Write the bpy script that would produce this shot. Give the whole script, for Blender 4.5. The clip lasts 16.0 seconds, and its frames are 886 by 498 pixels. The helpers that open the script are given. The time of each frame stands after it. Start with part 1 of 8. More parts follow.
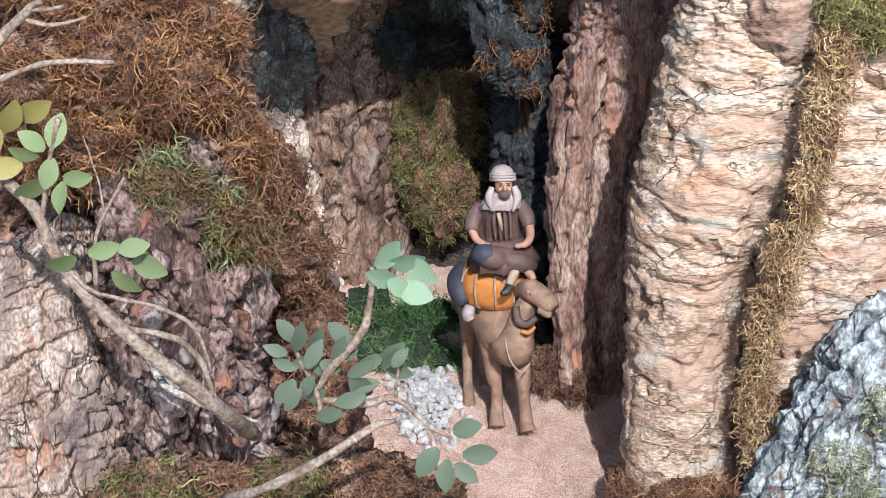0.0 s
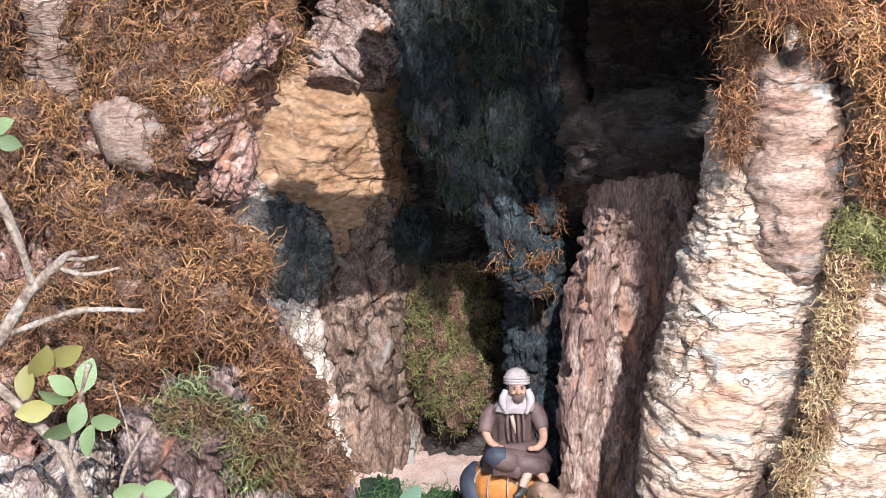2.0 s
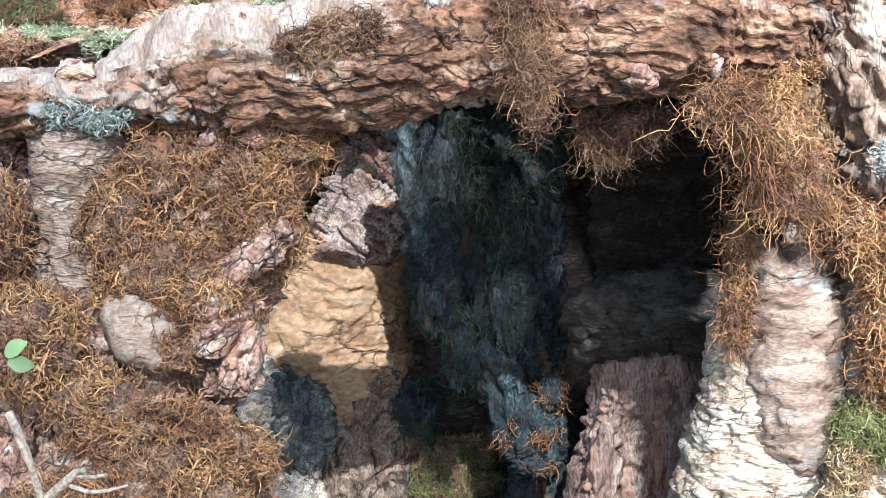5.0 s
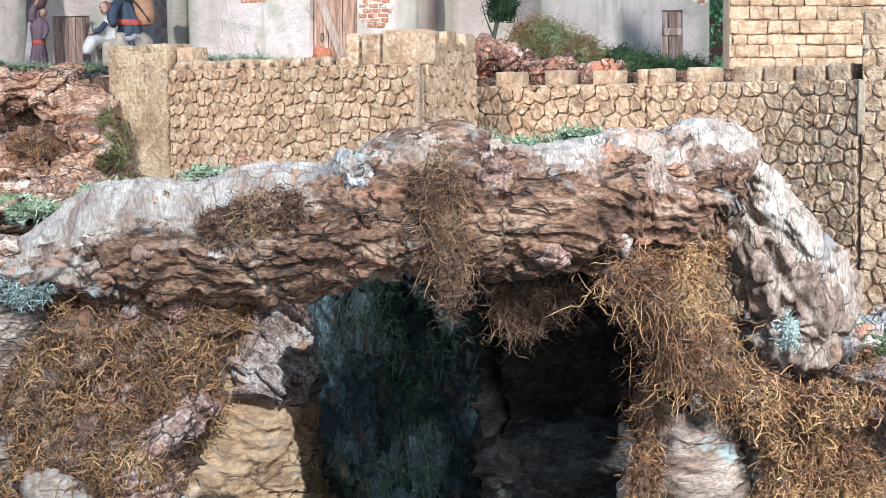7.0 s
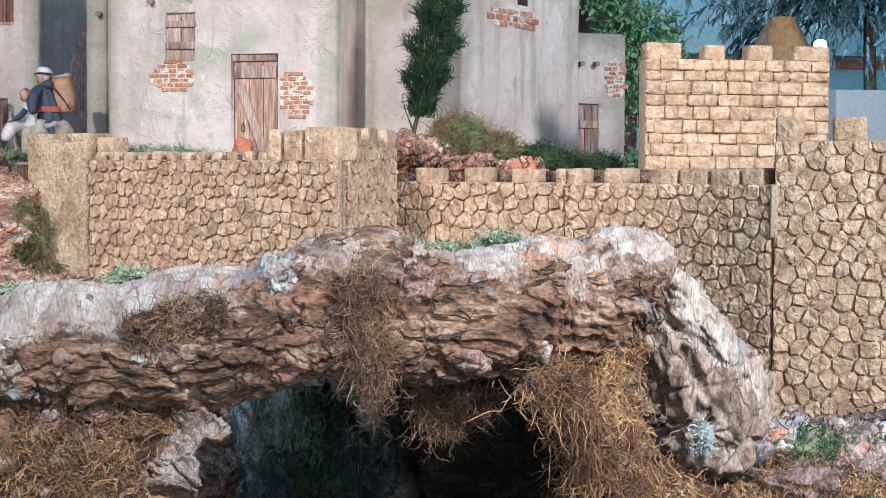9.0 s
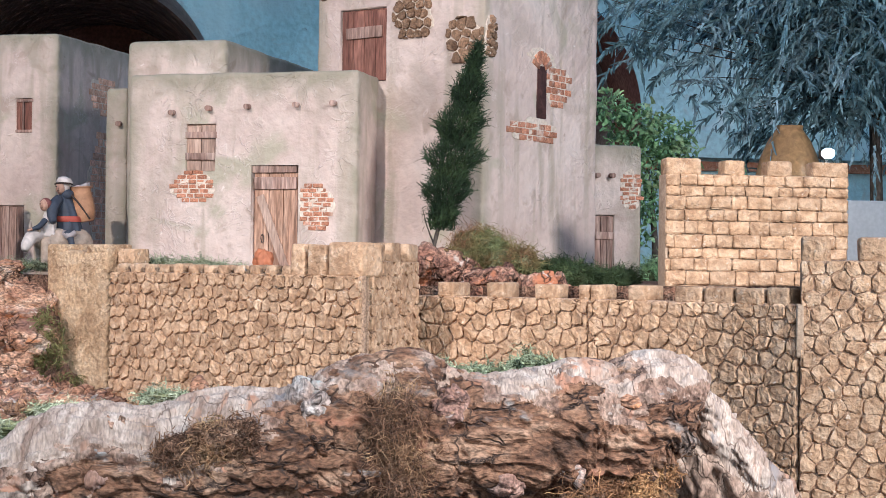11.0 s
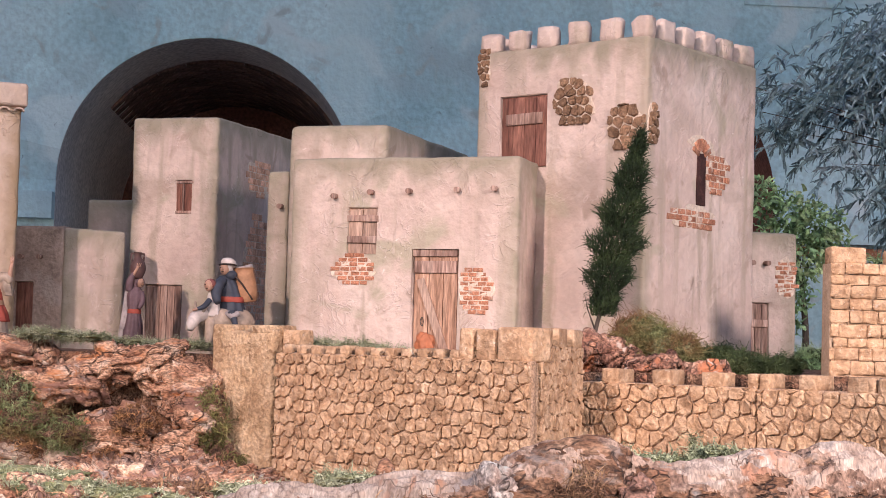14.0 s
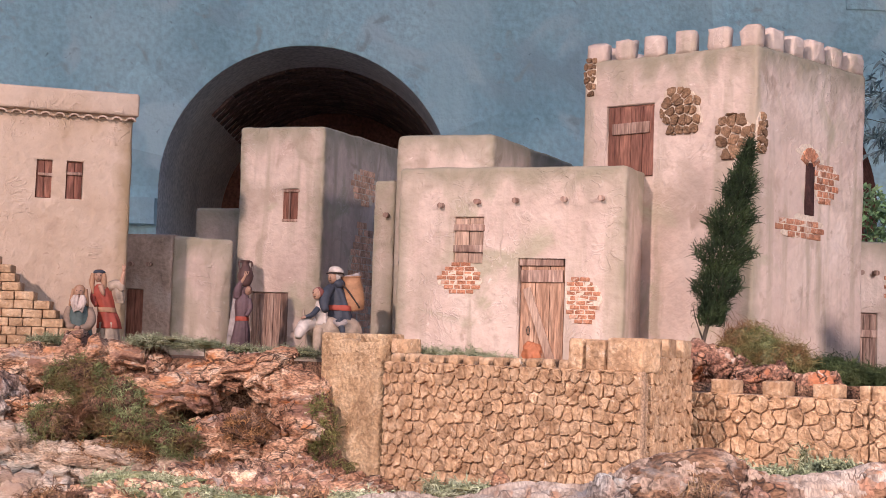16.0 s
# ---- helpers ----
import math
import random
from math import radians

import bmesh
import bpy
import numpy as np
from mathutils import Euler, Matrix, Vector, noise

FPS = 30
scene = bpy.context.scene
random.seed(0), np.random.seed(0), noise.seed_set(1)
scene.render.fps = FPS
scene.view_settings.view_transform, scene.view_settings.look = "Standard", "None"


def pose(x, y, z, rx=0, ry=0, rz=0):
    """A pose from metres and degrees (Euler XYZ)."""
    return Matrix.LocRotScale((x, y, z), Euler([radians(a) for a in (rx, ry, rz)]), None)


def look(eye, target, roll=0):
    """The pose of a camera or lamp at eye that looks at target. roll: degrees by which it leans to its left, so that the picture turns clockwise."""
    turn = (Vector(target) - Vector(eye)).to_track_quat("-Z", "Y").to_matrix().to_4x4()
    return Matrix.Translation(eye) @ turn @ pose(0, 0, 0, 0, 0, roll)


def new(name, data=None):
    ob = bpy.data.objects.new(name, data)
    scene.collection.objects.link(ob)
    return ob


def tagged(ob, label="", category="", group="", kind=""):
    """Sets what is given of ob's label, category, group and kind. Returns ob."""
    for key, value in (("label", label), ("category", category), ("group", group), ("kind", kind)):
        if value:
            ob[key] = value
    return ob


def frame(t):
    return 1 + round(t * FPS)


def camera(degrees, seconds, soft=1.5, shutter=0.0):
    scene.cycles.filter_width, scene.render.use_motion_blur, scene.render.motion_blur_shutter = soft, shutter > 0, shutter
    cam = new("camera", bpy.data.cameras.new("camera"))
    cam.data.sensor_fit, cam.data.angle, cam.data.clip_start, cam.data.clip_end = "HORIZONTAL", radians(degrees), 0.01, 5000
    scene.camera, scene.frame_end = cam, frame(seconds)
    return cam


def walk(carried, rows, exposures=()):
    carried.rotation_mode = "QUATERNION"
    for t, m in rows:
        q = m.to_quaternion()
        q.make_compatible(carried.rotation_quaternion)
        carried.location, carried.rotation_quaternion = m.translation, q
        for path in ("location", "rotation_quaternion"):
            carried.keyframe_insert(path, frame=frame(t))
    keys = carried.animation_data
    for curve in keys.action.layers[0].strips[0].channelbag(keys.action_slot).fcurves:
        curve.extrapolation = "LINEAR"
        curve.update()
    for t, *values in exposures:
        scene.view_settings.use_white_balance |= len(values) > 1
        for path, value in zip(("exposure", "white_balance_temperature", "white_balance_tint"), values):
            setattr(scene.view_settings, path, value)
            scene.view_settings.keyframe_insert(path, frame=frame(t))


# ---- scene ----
# ---------------------------------------------------------------- camera
cam = camera(29.675, 16.0, soft=0.75)
PATH = [
    (0.0, (0.1946, 0.0794, 1.2261), (0.2264, 2.4748, 0.5110), -2.089),
    (0.5, (0.1861, 0.0731, 1.2549), (0.2177, 2.4731, 0.5557), -1.942),
    (1.0, (0.1861, 0.0695, 1.2847), (0.2172, 2.4855, 0.6430), -1.774),
    (1.5, (0.1844, 0.0717, 1.3095), (0.2221, 2.5083, 0.7514), -1.468),
    (2.0, (0.1823, 0.0760, 1.3242), (0.2144, 2.5215, 0.8062), -1.313),
    (2.5, (0.1851, 0.0770, 1.3360), (0.2173, 2.5285, 0.8472), -1.191),
    (3.0, (0.1886, 0.0756, 1.3511), (0.2200, 2.5339, 0.8980), -1.101),
    (3.2, (0.1891, 0.0753, 1.3551), (0.2190, 2.5369, 0.9194), -1.065),
    (5.3, (0.1791, 0.0623, 1.4219), (0.2135, 2.5439, 1.1210), -1.059),
    (5.5, (0.1778, 0.0562, 1.4360), (0.2144, 2.5403, 1.1571), -1.051),
    (6.0, (0.1754, 0.0435, 1.4606), (0.2146, 2.5303, 1.2076), -0.914),
    (6.5, (0.1746, 0.0353, 1.4855), (0.2585, 2.5229, 1.2511), -0.695),
    (7.0, (0.1783, 0.0295, 1.5104), (0.3405, 2.5155, 1.3014), -0.400),
    (7.5, (0.1779, 0.0136, 1.5268), (0.3828, 2.4988, 1.3493), -0.170),
    (8.0, (0.1764, 0.0124, 1.5400), (0.4161, 2.4966, 1.3954), -0.028),
    (8.5, (0.1679, 0.0115, 1.5470), (0.4336, 2.4939, 1.4178), 0.071),
    (8.7, (0.1659, 0.0118, 1.5507), (0.4503, 2.4925, 1.4274), 0.141),
    (10.8, (0.1250, 0.0183, 1.5862), (0.4368, 2.4987, 1.6021), 0.715),
    (11.0, (0.1178, 0.0190, 1.5881), (0.4220, 2.5003, 1.6187), 0.754),
    (11.5, (0.0951, 0.0195, 1.5900), (0.3687, 2.5037, 1.6521), 0.868),
    (12.0, (0.0788, 0.0134, 1.5889), (0.3365, 2.4985, 1.6772), 1.028),
    (12.5, (0.0676, 0.0085, 1.5862), (0.2930, 2.4963, 1.6864), 1.222),
    (13.0, (0.0554, 0.0028, 1.5893), (0.2447, 2.4930, 1.7032), 1.435),
    (13.5, (0.0405, 0.0032, 1.5898), (0.2037, 2.4943, 1.7225), 1.555),
    (14.0, (0.0279, 0.0105, 1.5923), (0.1650, 2.5024, 1.7404), 1.681),
    (14.5, (0.0242, 0.0134, 1.5949), (0.1284, 2.5065, 1.7480), 1.747),
    (15.0, (0.0180, 0.0088, 1.5963), (0.0859, 2.5034, 1.7459), 1.849),
    (15.5, (0.0046, 0.0023, 1.6004), (0.0412, 2.4974, 1.7518), 1.874),
    (16.0, (0.0000, 0.0000, 1.6000), (0.0000, 2.4955, 1.7500), 2.000),
]
EXPOSURES = [(0.0, 0.88, 5500, 10), (1.0, 1.04, 5450, 10), (3.0, 1.38, 5250, 7), (5.5, 1.42, 4720, -6), (6.5, 1.20, 4520, -9), (8.0, 0.79, 4600, -6), (10.0, 0.74, 4750, -4), (12.0, 0.66, 5500, 11), (16.0, 0.67, 6100, 22)]
walk(cam, [(t, look(eye, target, roll)) for t, eye, target, roll in PATH], EXPOSURES)

# ---------------------------------------------------------------- world, sun
SUN_DIR = Vector((-0.10, 1.0, -0.69)).normalized()
world = bpy.data.worlds.new("world")
scene.world = world
world.use_nodes = True
wn = world.node_tree
sky = wn.nodes.new("ShaderNodeTexSky")
sky.sky_type, sky.sun_disc = "NISHITA", False
sky.sun_elevation = math.asin(-SUN_DIR.z)
sky.sun_rotation = math.atan2(-SUN_DIR.x, -SUN_DIR.y)
wn.links.new(sky.outputs[0], wn.nodes["Background"].inputs[0])
wn.nodes["Background"].inputs[1].default_value = 0.114
sun = new("sun", bpy.data.lights.new("sun", "SUN"))
sun.data.energy, sun.data.angle, sun.data.color = 2.6, radians(0.5), (1.0, 0.89, 0.76)
sun.matrix_world = look((1.5, -8, 3.9), Vector((1.5, -8, 3.9)) + SUN_DIR)
# exhibition spot out of view on the left, aimed by the figurines' shadows
spot = new("unseen_spot", bpy.data.lights.new("unseen_spot", "SPOT"))
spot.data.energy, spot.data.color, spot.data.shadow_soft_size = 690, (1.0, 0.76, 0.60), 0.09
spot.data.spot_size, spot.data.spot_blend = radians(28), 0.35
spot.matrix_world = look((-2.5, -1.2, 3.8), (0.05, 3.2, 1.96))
# soft fill spot added out of view to lift pier, gate and right-hand faces
fill_spot = new("unseen_spot", bpy.data.lights.new("unseen_spot", "SPOT"))
fill_spot.data.energy, fill_spot.data.color, fill_spot.data.shadow_soft_size = 530, (1.0, 0.81, 0.67), 0.30
fill_spot.data.spot_size, fill_spot.data.spot_blend = radians(34), 1.0
fill_spot.matrix_world = look((2.3, -0.8, 3.0), (0.93, 2.40, 1.45))

# ---------------------------------------------------------------- materials


def surf(name, ramp, s1=25.0, s2=220.0, fine=0.35, rough=0.85, bump=0.5, bdist=0.003, stretch=(1, 1, 1),
         crack=None, spots=(), streak=None, emboss=None, grime=None, rnd=0.0, spec=0.3, island=0.0):
    """Matt natural surface: broad colour ramp, fine grain, optional cracks (scale, width, colour) and spots (scale, cut, colour)."""
    m = bpy.data.materials.new(name)
    m.use_nodes = True
    nt = m.node_tree
    N, L = nt.nodes, nt.links
    b = N["Principled BSDF"]
    b.inputs["Roughness"].default_value = rough
    b.inputs["Specular IOR Level"].default_value = spec
    tc = N.new("ShaderNodeTexCoord")
    mp = N.new("ShaderNodeMapping")
    mp.inputs["Scale"].default_value = stretch
    L.new(tc.outputs["Object"], mp.inputs[0])

    def noise_tex(scale, detail, dist=0.0):
        n = N.new("ShaderNodeTexNoise")
        n.inputs["Scale"].default_value, n.inputs["Detail"].default_value = scale, detail
        n.inputs["Distortion"].default_value = dist
        L.new(mp.outputs[0], n.inputs["Vector"])
        return n

    def mix(kind, fac, a, c):
        x = N.new("ShaderNodeMix")
        x.data_type, x.blend_type = "RGBA", kind
        for sock, v in ((x.inputs[0], fac), (x.inputs[6], a), (x.inputs[7], c)):
            if isinstance(v, (int, float)):
                sock.default_value = v
            elif isinstance(v, tuple):
                sock.default_value = (*v, 1)
            else:
                L.new(v, sock)
        return x.outputs[2]

    def math_node(op, a, c):
        x = N.new("ShaderNodeMath")
        x.operation = op
        for sock, v in zip(x.inputs, (a, c)):
            if isinstance(v, (int, float)):
                sock.default_value = v
            else:
                L.new(v, sock)
        return x.outputs[0]

    big, small = noise_tex(s1, 5, 0.6), noise_tex(s2, 6)
    cr = N.new("ShaderNodeValToRGB")
    while len(cr.color_ramp.elements) < len(ramp):
        cr.color_ramp.elements.new(0.5)
    for e, (pos, col) in zip(cr.color_ramp.elements, ramp):
        e.position, e.color = pos, (*col, 1)
    L.new(big.outputs[0], cr.inputs[0])
    col = cr.outputs[0]
    gr = N.new("ShaderNodeMapRange")
    gr.inputs[1].default_value, gr.inputs[2].default_value = 0.37, 0.63
    gr.inputs[3].default_value, gr.inputs[4].default_value = 1 - fine, 1 + fine
    L.new(small.outputs[0], gr.inputs[0])
    col = mix("MULTIPLY", 1.0, col, gr.outputs[0])
    height = math_node("ADD", math_node("MULTIPLY", small.outputs[0], 0.5), math_node("MULTIPLY", big.outputs[0], 0.5))
    for scale, cut, tint in (spots if spots and isinstance(spots[0], tuple) else [spots] if spots else []):
        sp = noise_tex(scale, 5, 0.8)
        f = N.new("ShaderNodeMapRange")
        f.inputs[1].default_value, f.inputs[2].default_value = cut - 0.02, cut + 0.08
        L.new(sp.outputs[0], f.inputs[0])
        col = mix("MIX", f.outputs[0], col, tint)
    if emboss:
        en = noise_tex(emboss[0], 3, 2.2)
        eb = N.new("ShaderNodeMapRange")
        eb.inputs[1].default_value, eb.inputs[2].default_value, eb.inputs[3].default_value, eb.inputs[4].default_value = 0.0, 0.035, 1.0, 0.0
        L.new(math_node("ABSOLUTE", math_node("SUBTRACT", en.outputs[0], 0.5), 0), eb.inputs[0])
        em = N.new("ShaderNodeMapRange")
        em.inputs[1].default_value, em.inputs[2].default_value = 0.52, 0.60
        L.new(noise_tex(emboss[0] * 0.7, 3).outputs[0], em.inputs[0])
        ef = math_node("MULTIPLY", eb.outputs[0], em.outputs[0])
        height = math_node("ADD", height, math_node("MULTIPLY", ef, 0.11))
        col = mix("MIX", math_node("MULTIPLY", ef, 0.35), col, emboss[1])
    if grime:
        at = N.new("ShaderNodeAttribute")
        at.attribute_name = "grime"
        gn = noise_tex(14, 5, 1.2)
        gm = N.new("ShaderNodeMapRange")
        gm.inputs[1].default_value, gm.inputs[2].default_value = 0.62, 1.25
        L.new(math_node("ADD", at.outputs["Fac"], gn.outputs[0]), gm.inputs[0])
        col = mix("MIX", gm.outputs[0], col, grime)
    if streak:
        sm = N.new("ShaderNodeMapping")
        sm.inputs["Scale"].default_value = (1, 1, 0.10)
        L.new(tc.outputs["Object"], sm.inputs[0])
        sn = N.new("ShaderNodeTexNoise")
        sn.inputs["Scale"].default_value, sn.inputs["Detail"].default_value = streak[0], 5
        L.new(sm.outputs[0], sn.inputs["Vector"])
        f = N.new("ShaderNodeMapRange")
        f.inputs[1].default_value, f.inputs[2].default_value = streak[1], streak[1] + 0.16
        L.new(sn.outputs[0], f.inputs[0])
        col = mix("MIX", f.outputs[0], col, streak[2])
    if crack:
        wob = noise_tex(crack[0] * 1.5, 4)
        va = N.new("ShaderNodeVectorMath")
        va.operation = "MULTIPLY_ADD"
        va.inputs[1].default_value = (0.9 / crack[0],) * 3
        L.new(wob.outputs["Color"], va.inputs[0])
        L.new(mp.outputs[0], va.inputs[2])
        v = N.new("ShaderNodeTexVoronoi")
        v.feature = "DISTANCE_TO_EDGE"
        v.inputs["Scale"].default_value = crack[0]
        L.new(va.outputs[0], v.inputs["Vector"])
        wide = N.new("ShaderNodeMapRange")
        wide.inputs[1].default_value, wide.inputs[2].default_value = 0.0, crack[1] * 5
        L.new(v.outputs["Distance"], wide.inputs[0])
        gap = N.new("ShaderNodeMapRange")
        gap.inputs[1].default_value, gap.inputs[2].default_value = 0.46, 0.56
        L.new(noise_tex(crack[0] * 0.45, 5, 0.8).outputs[0], gap.inputs[0])
        f = N.new("ShaderNodeMath")
        f.operation = "MAXIMUM"
        L.new(wide.outputs[0], f.inputs[0])
        L.new(gap.outputs[0], f.inputs[1])
        col = mix("MIX", f.outputs[0], crack[2], col)
        height = math_node("MULTIPLY", height, math_node("ADD", math_node("MULTIPLY", f.outputs[0], 0.6), 0.4))
    if rnd or island:
        if rnd:
            r = N.new("ShaderNodeObjectInfo").outputs["Random"]
        else:
            r = N.new("ShaderNodeNewGeometry").outputs["Random Per Island"]
        mr = N.new("ShaderNodeMapRange")
        k = rnd or island
        mr.inputs[3].default_value, mr.inputs[4].default_value = 1 - k, 1 + k
        L.new(r, mr.inputs[0])
        col = mix("MULTIPLY", 1.0, col, mr.outputs[0])
    L.new(col, b.inputs["Base Color"])
    bp = N.new("ShaderNodeBump")
    bp.inputs["Strength"].default_value, bp.inputs["Distance"].default_value = bump, bdist * 1.5
    L.new(height, bp.inputs["Height"])
    L.new(bp.outputs[0], b.inputs["Normal"])
    return m


CRK = (0.07, 0.045, 0.035)
LICH, RUST = (0.42, 0.42, 0.38), (0.40, 0.19, 0.11)
M_CORK = surf("cork_grey_brown", [(0.300, (0.172, 0.107, 0.082)), (0.460, (0.279, 0.193, 0.156)), (0.560, (0.369, 0.287, 0.246)), (0.700, (0.476, 0.410, 0.369))],
              30, 260, 0.45, bump=1.0, bdist=0.005, stretch=(1, 1, 0.6), crack=(34, 0.014, CRK), spots=((22, 0.60, RUST), (16, 0.62, LICH)))
M_PALE = surf("cork_pale", [(0.300, (0.304, 0.194, 0.128)), (0.440, (0.451, 0.329, 0.238)), (0.560, (0.561, 0.441, 0.339)), (0.720, (0.644, 0.549, 0.458))],
              22, 240, 0.38, bump=1.0, bdist=0.005, stretch=(0.5, 1, 1.5), crack=(20, 0.005, (0.20, 0.12, 0.08)), spots=((9, 0.54, (0.47, 0.33, 0.245)), (12, 0.60, (0.50, 0.47, 0.41)), (17, 0.66, (0.55, 0.31, 0.19)), (80, 0.66, (0.20, 0.13, 0.09))))
M_STRIP = surf("cork_banded", [(0.300, (0.163, 0.099, 0.068)), (0.500, (0.289, 0.197, 0.149)), (0.700, (0.392, 0.296, 0.232))],
               24, 220, 0.28, bump=0.8, bdist=0.0025, stretch=(0.6, 1, 1.8), crack=(24, 0.005, (0.15, 0.10, 0.08)), spots=((14, 0.60, (0.40, 0.22, 0.15)), (20, 0.62, (0.34, 0.33, 0.30))))
M_RED = surf("cork_red", [(0.3, (0.13, 0.066, 0.047)), (0.48, (0.28, 0.155, 0.115)), (0.60, (0.39, 0.245, 0.19)), (0.74, (0.48, 0.37, 0.32))],
             28, 230, 0.45, bump=1.0, bdist=0.005, crack=(34, 0.012, (0.05, 0.03, 0.025)), spots=((24, 0.62, (0.43, 0.215, 0.135)), (15, 0.62, (0.42, 0.38, 0.35)), (55, 0.64, (0.56, 0.46, 0.40))))
M_GNARL = surf("cork_gnarled", [(0.3, (0.075, 0.045, 0.037)), (0.46, (0.18, 0.115, 0.095)), (0.58, (0.31, 0.22, 0.19)), (0.74, (0.46, 0.38, 0.34))],
               26, 230, 0.5, bump=1.0, bdist=0.006, stretch=(1, 1, 0.5), crack=(30, 0.014, (0.035, 0.022, 0.018)), spots=((20, 0.63, (0.40, 0.18, 0.11)), (14, 0.60, (0.40, 0.38, 0.37))))
M_CREAM = surf("cork_cream", [(0.3, (0.23, 0.15, 0.115)), (0.46, (0.38, 0.28, 0.22)), (0.58, (0.50, 0.40, 0.325)), (0.74, (0.60, 0.52, 0.45))],
               26, 230, 0.42, bump=1.0, bdist=0.005, stretch=(1.6, 1, 0.7), crack=(24, 0.008, (0.10, 0.065, 0.05)), spots=((14, 0.62, (0.45, 0.23, 0.14)), (10, 0.60, (0.26, 0.20, 0.18))))
M_PILLAR = surf("cork_pillar", [(0.300, (0.109, 0.070, 0.051)), (0.450, (0.210, 0.139, 0.102)), (0.580, (0.302, 0.213, 0.160)), (0.740, (0.395, 0.295, 0.234))],
                18, 230, 0.4, bump=1.0, bdist=0.006, stretch=(1.2, 1, 0.6), crack=(15, 0.012, (0.045, 0.03, 0.024)), spots=((16, 0.63, (0.42, 0.24, 0.16)), (12, 0.62, (0.40, 0.37, 0.33))))
M_RUBBLE = surf("cork_rubble", [(0.3, (0.11, 0.05, 0.035)), (0.48, (0.25, 0.125, 0.085)), (0.60, (0.38, 0.21, 0.14)), (0.74, (0.52, 0.37, 0.28))],
                28, 230, 0.5, bump=1.0, bdist=0.006, crack=(34, 0.014, (0.04, 0.022, 0.018)), spots=((22, 0.60, (0.50, 0.20, 0.10)), (40, 0.64, (0.58, 0.46, 0.38))))
M_RING = surf("cork_ringed", [(0.300, (0.155, 0.097, 0.071)), (0.460, (0.251, 0.166, 0.124)), (0.580, (0.348, 0.244, 0.190)), (0.740, (0.454, 0.350, 0.283))],
              24, 220, 0.4, bump=1.0, bdist=0.005, stretch=(0.6, 0.6, 1.9), crack=(22, 0.010, (0.09, 0.06, 0.045)), spots=((14, 0.60, (0.43, 0.25, 0.17)), (10, 0.60, (0.22, 0.17, 0.145))))
M_ROCK = surf("cork_orange", [(0.3, (0.17, 0.075, 0.045)), (0.46, (0.40, 0.215, 0.13)), (0.58, (0.57, 0.36, 0.24)), (0.72, (0.68, 0.53, 0.41))],
              26, 230, 0.5, bump=1.0, bdist=0.006, stretch=(0.7, 1, 1.4), crack=(30, 0.012, (0.06, 0.032, 0.022)), spots=((20, 0.60, (0.62, 0.27, 0.12)), (13, 0.57, (0.28, 0.15, 0.11)), (17, 0.63, (0.42, 0.37, 0.34)), (50, 0.64, (0.72, 0.60, 0.49))))
M_ARCH = surf("cork_arch", [(0.280, (0.055, 0.030, 0.019)), (0.440, (0.133, 0.064, 0.036)), (0.560, (0.215, 0.114, 0.067)), (0.700, (0.339, 0.209, 0.136))],
              26, 240, 0.45, bump=1.0, bdist=0.006, stretch=(0.6, 1, 1.1), crack=(34, 0.014, (0.04, 0.025, 0.02)), spots=((20, 0.62, (0.38, 0.17, 0.10)), (13, 0.61, (0.33, 0.30, 0.28))))
M_SLAB = surf("cork_pinkish", [(0.300, (0.176, 0.101, 0.079)), (0.480, (0.290, 0.185, 0.150)), (0.600, (0.387, 0.273, 0.220)), (0.740, (0.484, 0.387, 0.326))],
              26, 230, 0.4, bump=1.0, bdist=0.005, stretch=(1.3, 1, 0.35), spots=((20, 0.62, (0.45, 0.24, 0.15)),))
M_STUB = surf("cork_stub", [(0.300, (0.174, 0.101, 0.080)), (0.460, (0.317, 0.216, 0.181)), (0.580, (0.427, 0.317, 0.269)), (0.750, (0.506, 0.403, 0.349))],
              26, 230, 0.4, bump=1.0, bdist=0.005, crack=(26, 0.012, (0.08, 0.05, 0.04)), spots=((13, 0.57, (0.52, 0.27, 0.16)),))
M_TAN = surf("cork_tan", [(0.300, (0.270, 0.150, 0.081)), (0.480, (0.405, 0.243, 0.137)), (0.700, (0.515, 0.334, 0.202))],
             14, 90, 0.24, bump=1.0, bdist=0.006, stretch=(0.8, 1, 1.5), crack=(13, 0.006, (0.12, 0.07, 0.05)), spots=((12, 0.60, (0.36, 0.25, 0.19)), (30, 0.64, (0.55, 0.42, 0.33)), (60, 0.66, (0.20, 0.12, 0.08))))

# step between the log's brown and its painted light top
M_HALF = surf("cork_half_bleached_lit", [(0.300, (0.133, 0.076, 0.053)), (0.450, (0.238, 0.147, 0.107)), (0.600, (0.333, 0.227, 0.170)), (0.750, (0.428, 0.311, 0.244))],
              24, 220, 0.35, bump=1.0, bdist=0.004, stretch=(1.3, 1, 0.8), crack=(20, 0.006, (0.08, 0.05, 0.04)), spots=((18, 0.61, (0.42, 0.21, 0.13)),))
M_BLUE = surf("cork_lichen", [(0.3, (0.14, 0.15, 0.155)), (0.46, (0.30, 0.34, 0.35)), (0.58, (0.50, 0.55, 0.56)), (0.72, (0.68, 0.71, 0.70))],
              34, 240, 0.45, bump=1.0, bdist=0.005, stretch=(1, 1, 0.6), crack=(36, 0.02, (0.07, 0.06, 0.06)), spots=((24, 0.60, (0.22, 0.15, 0.12)),))
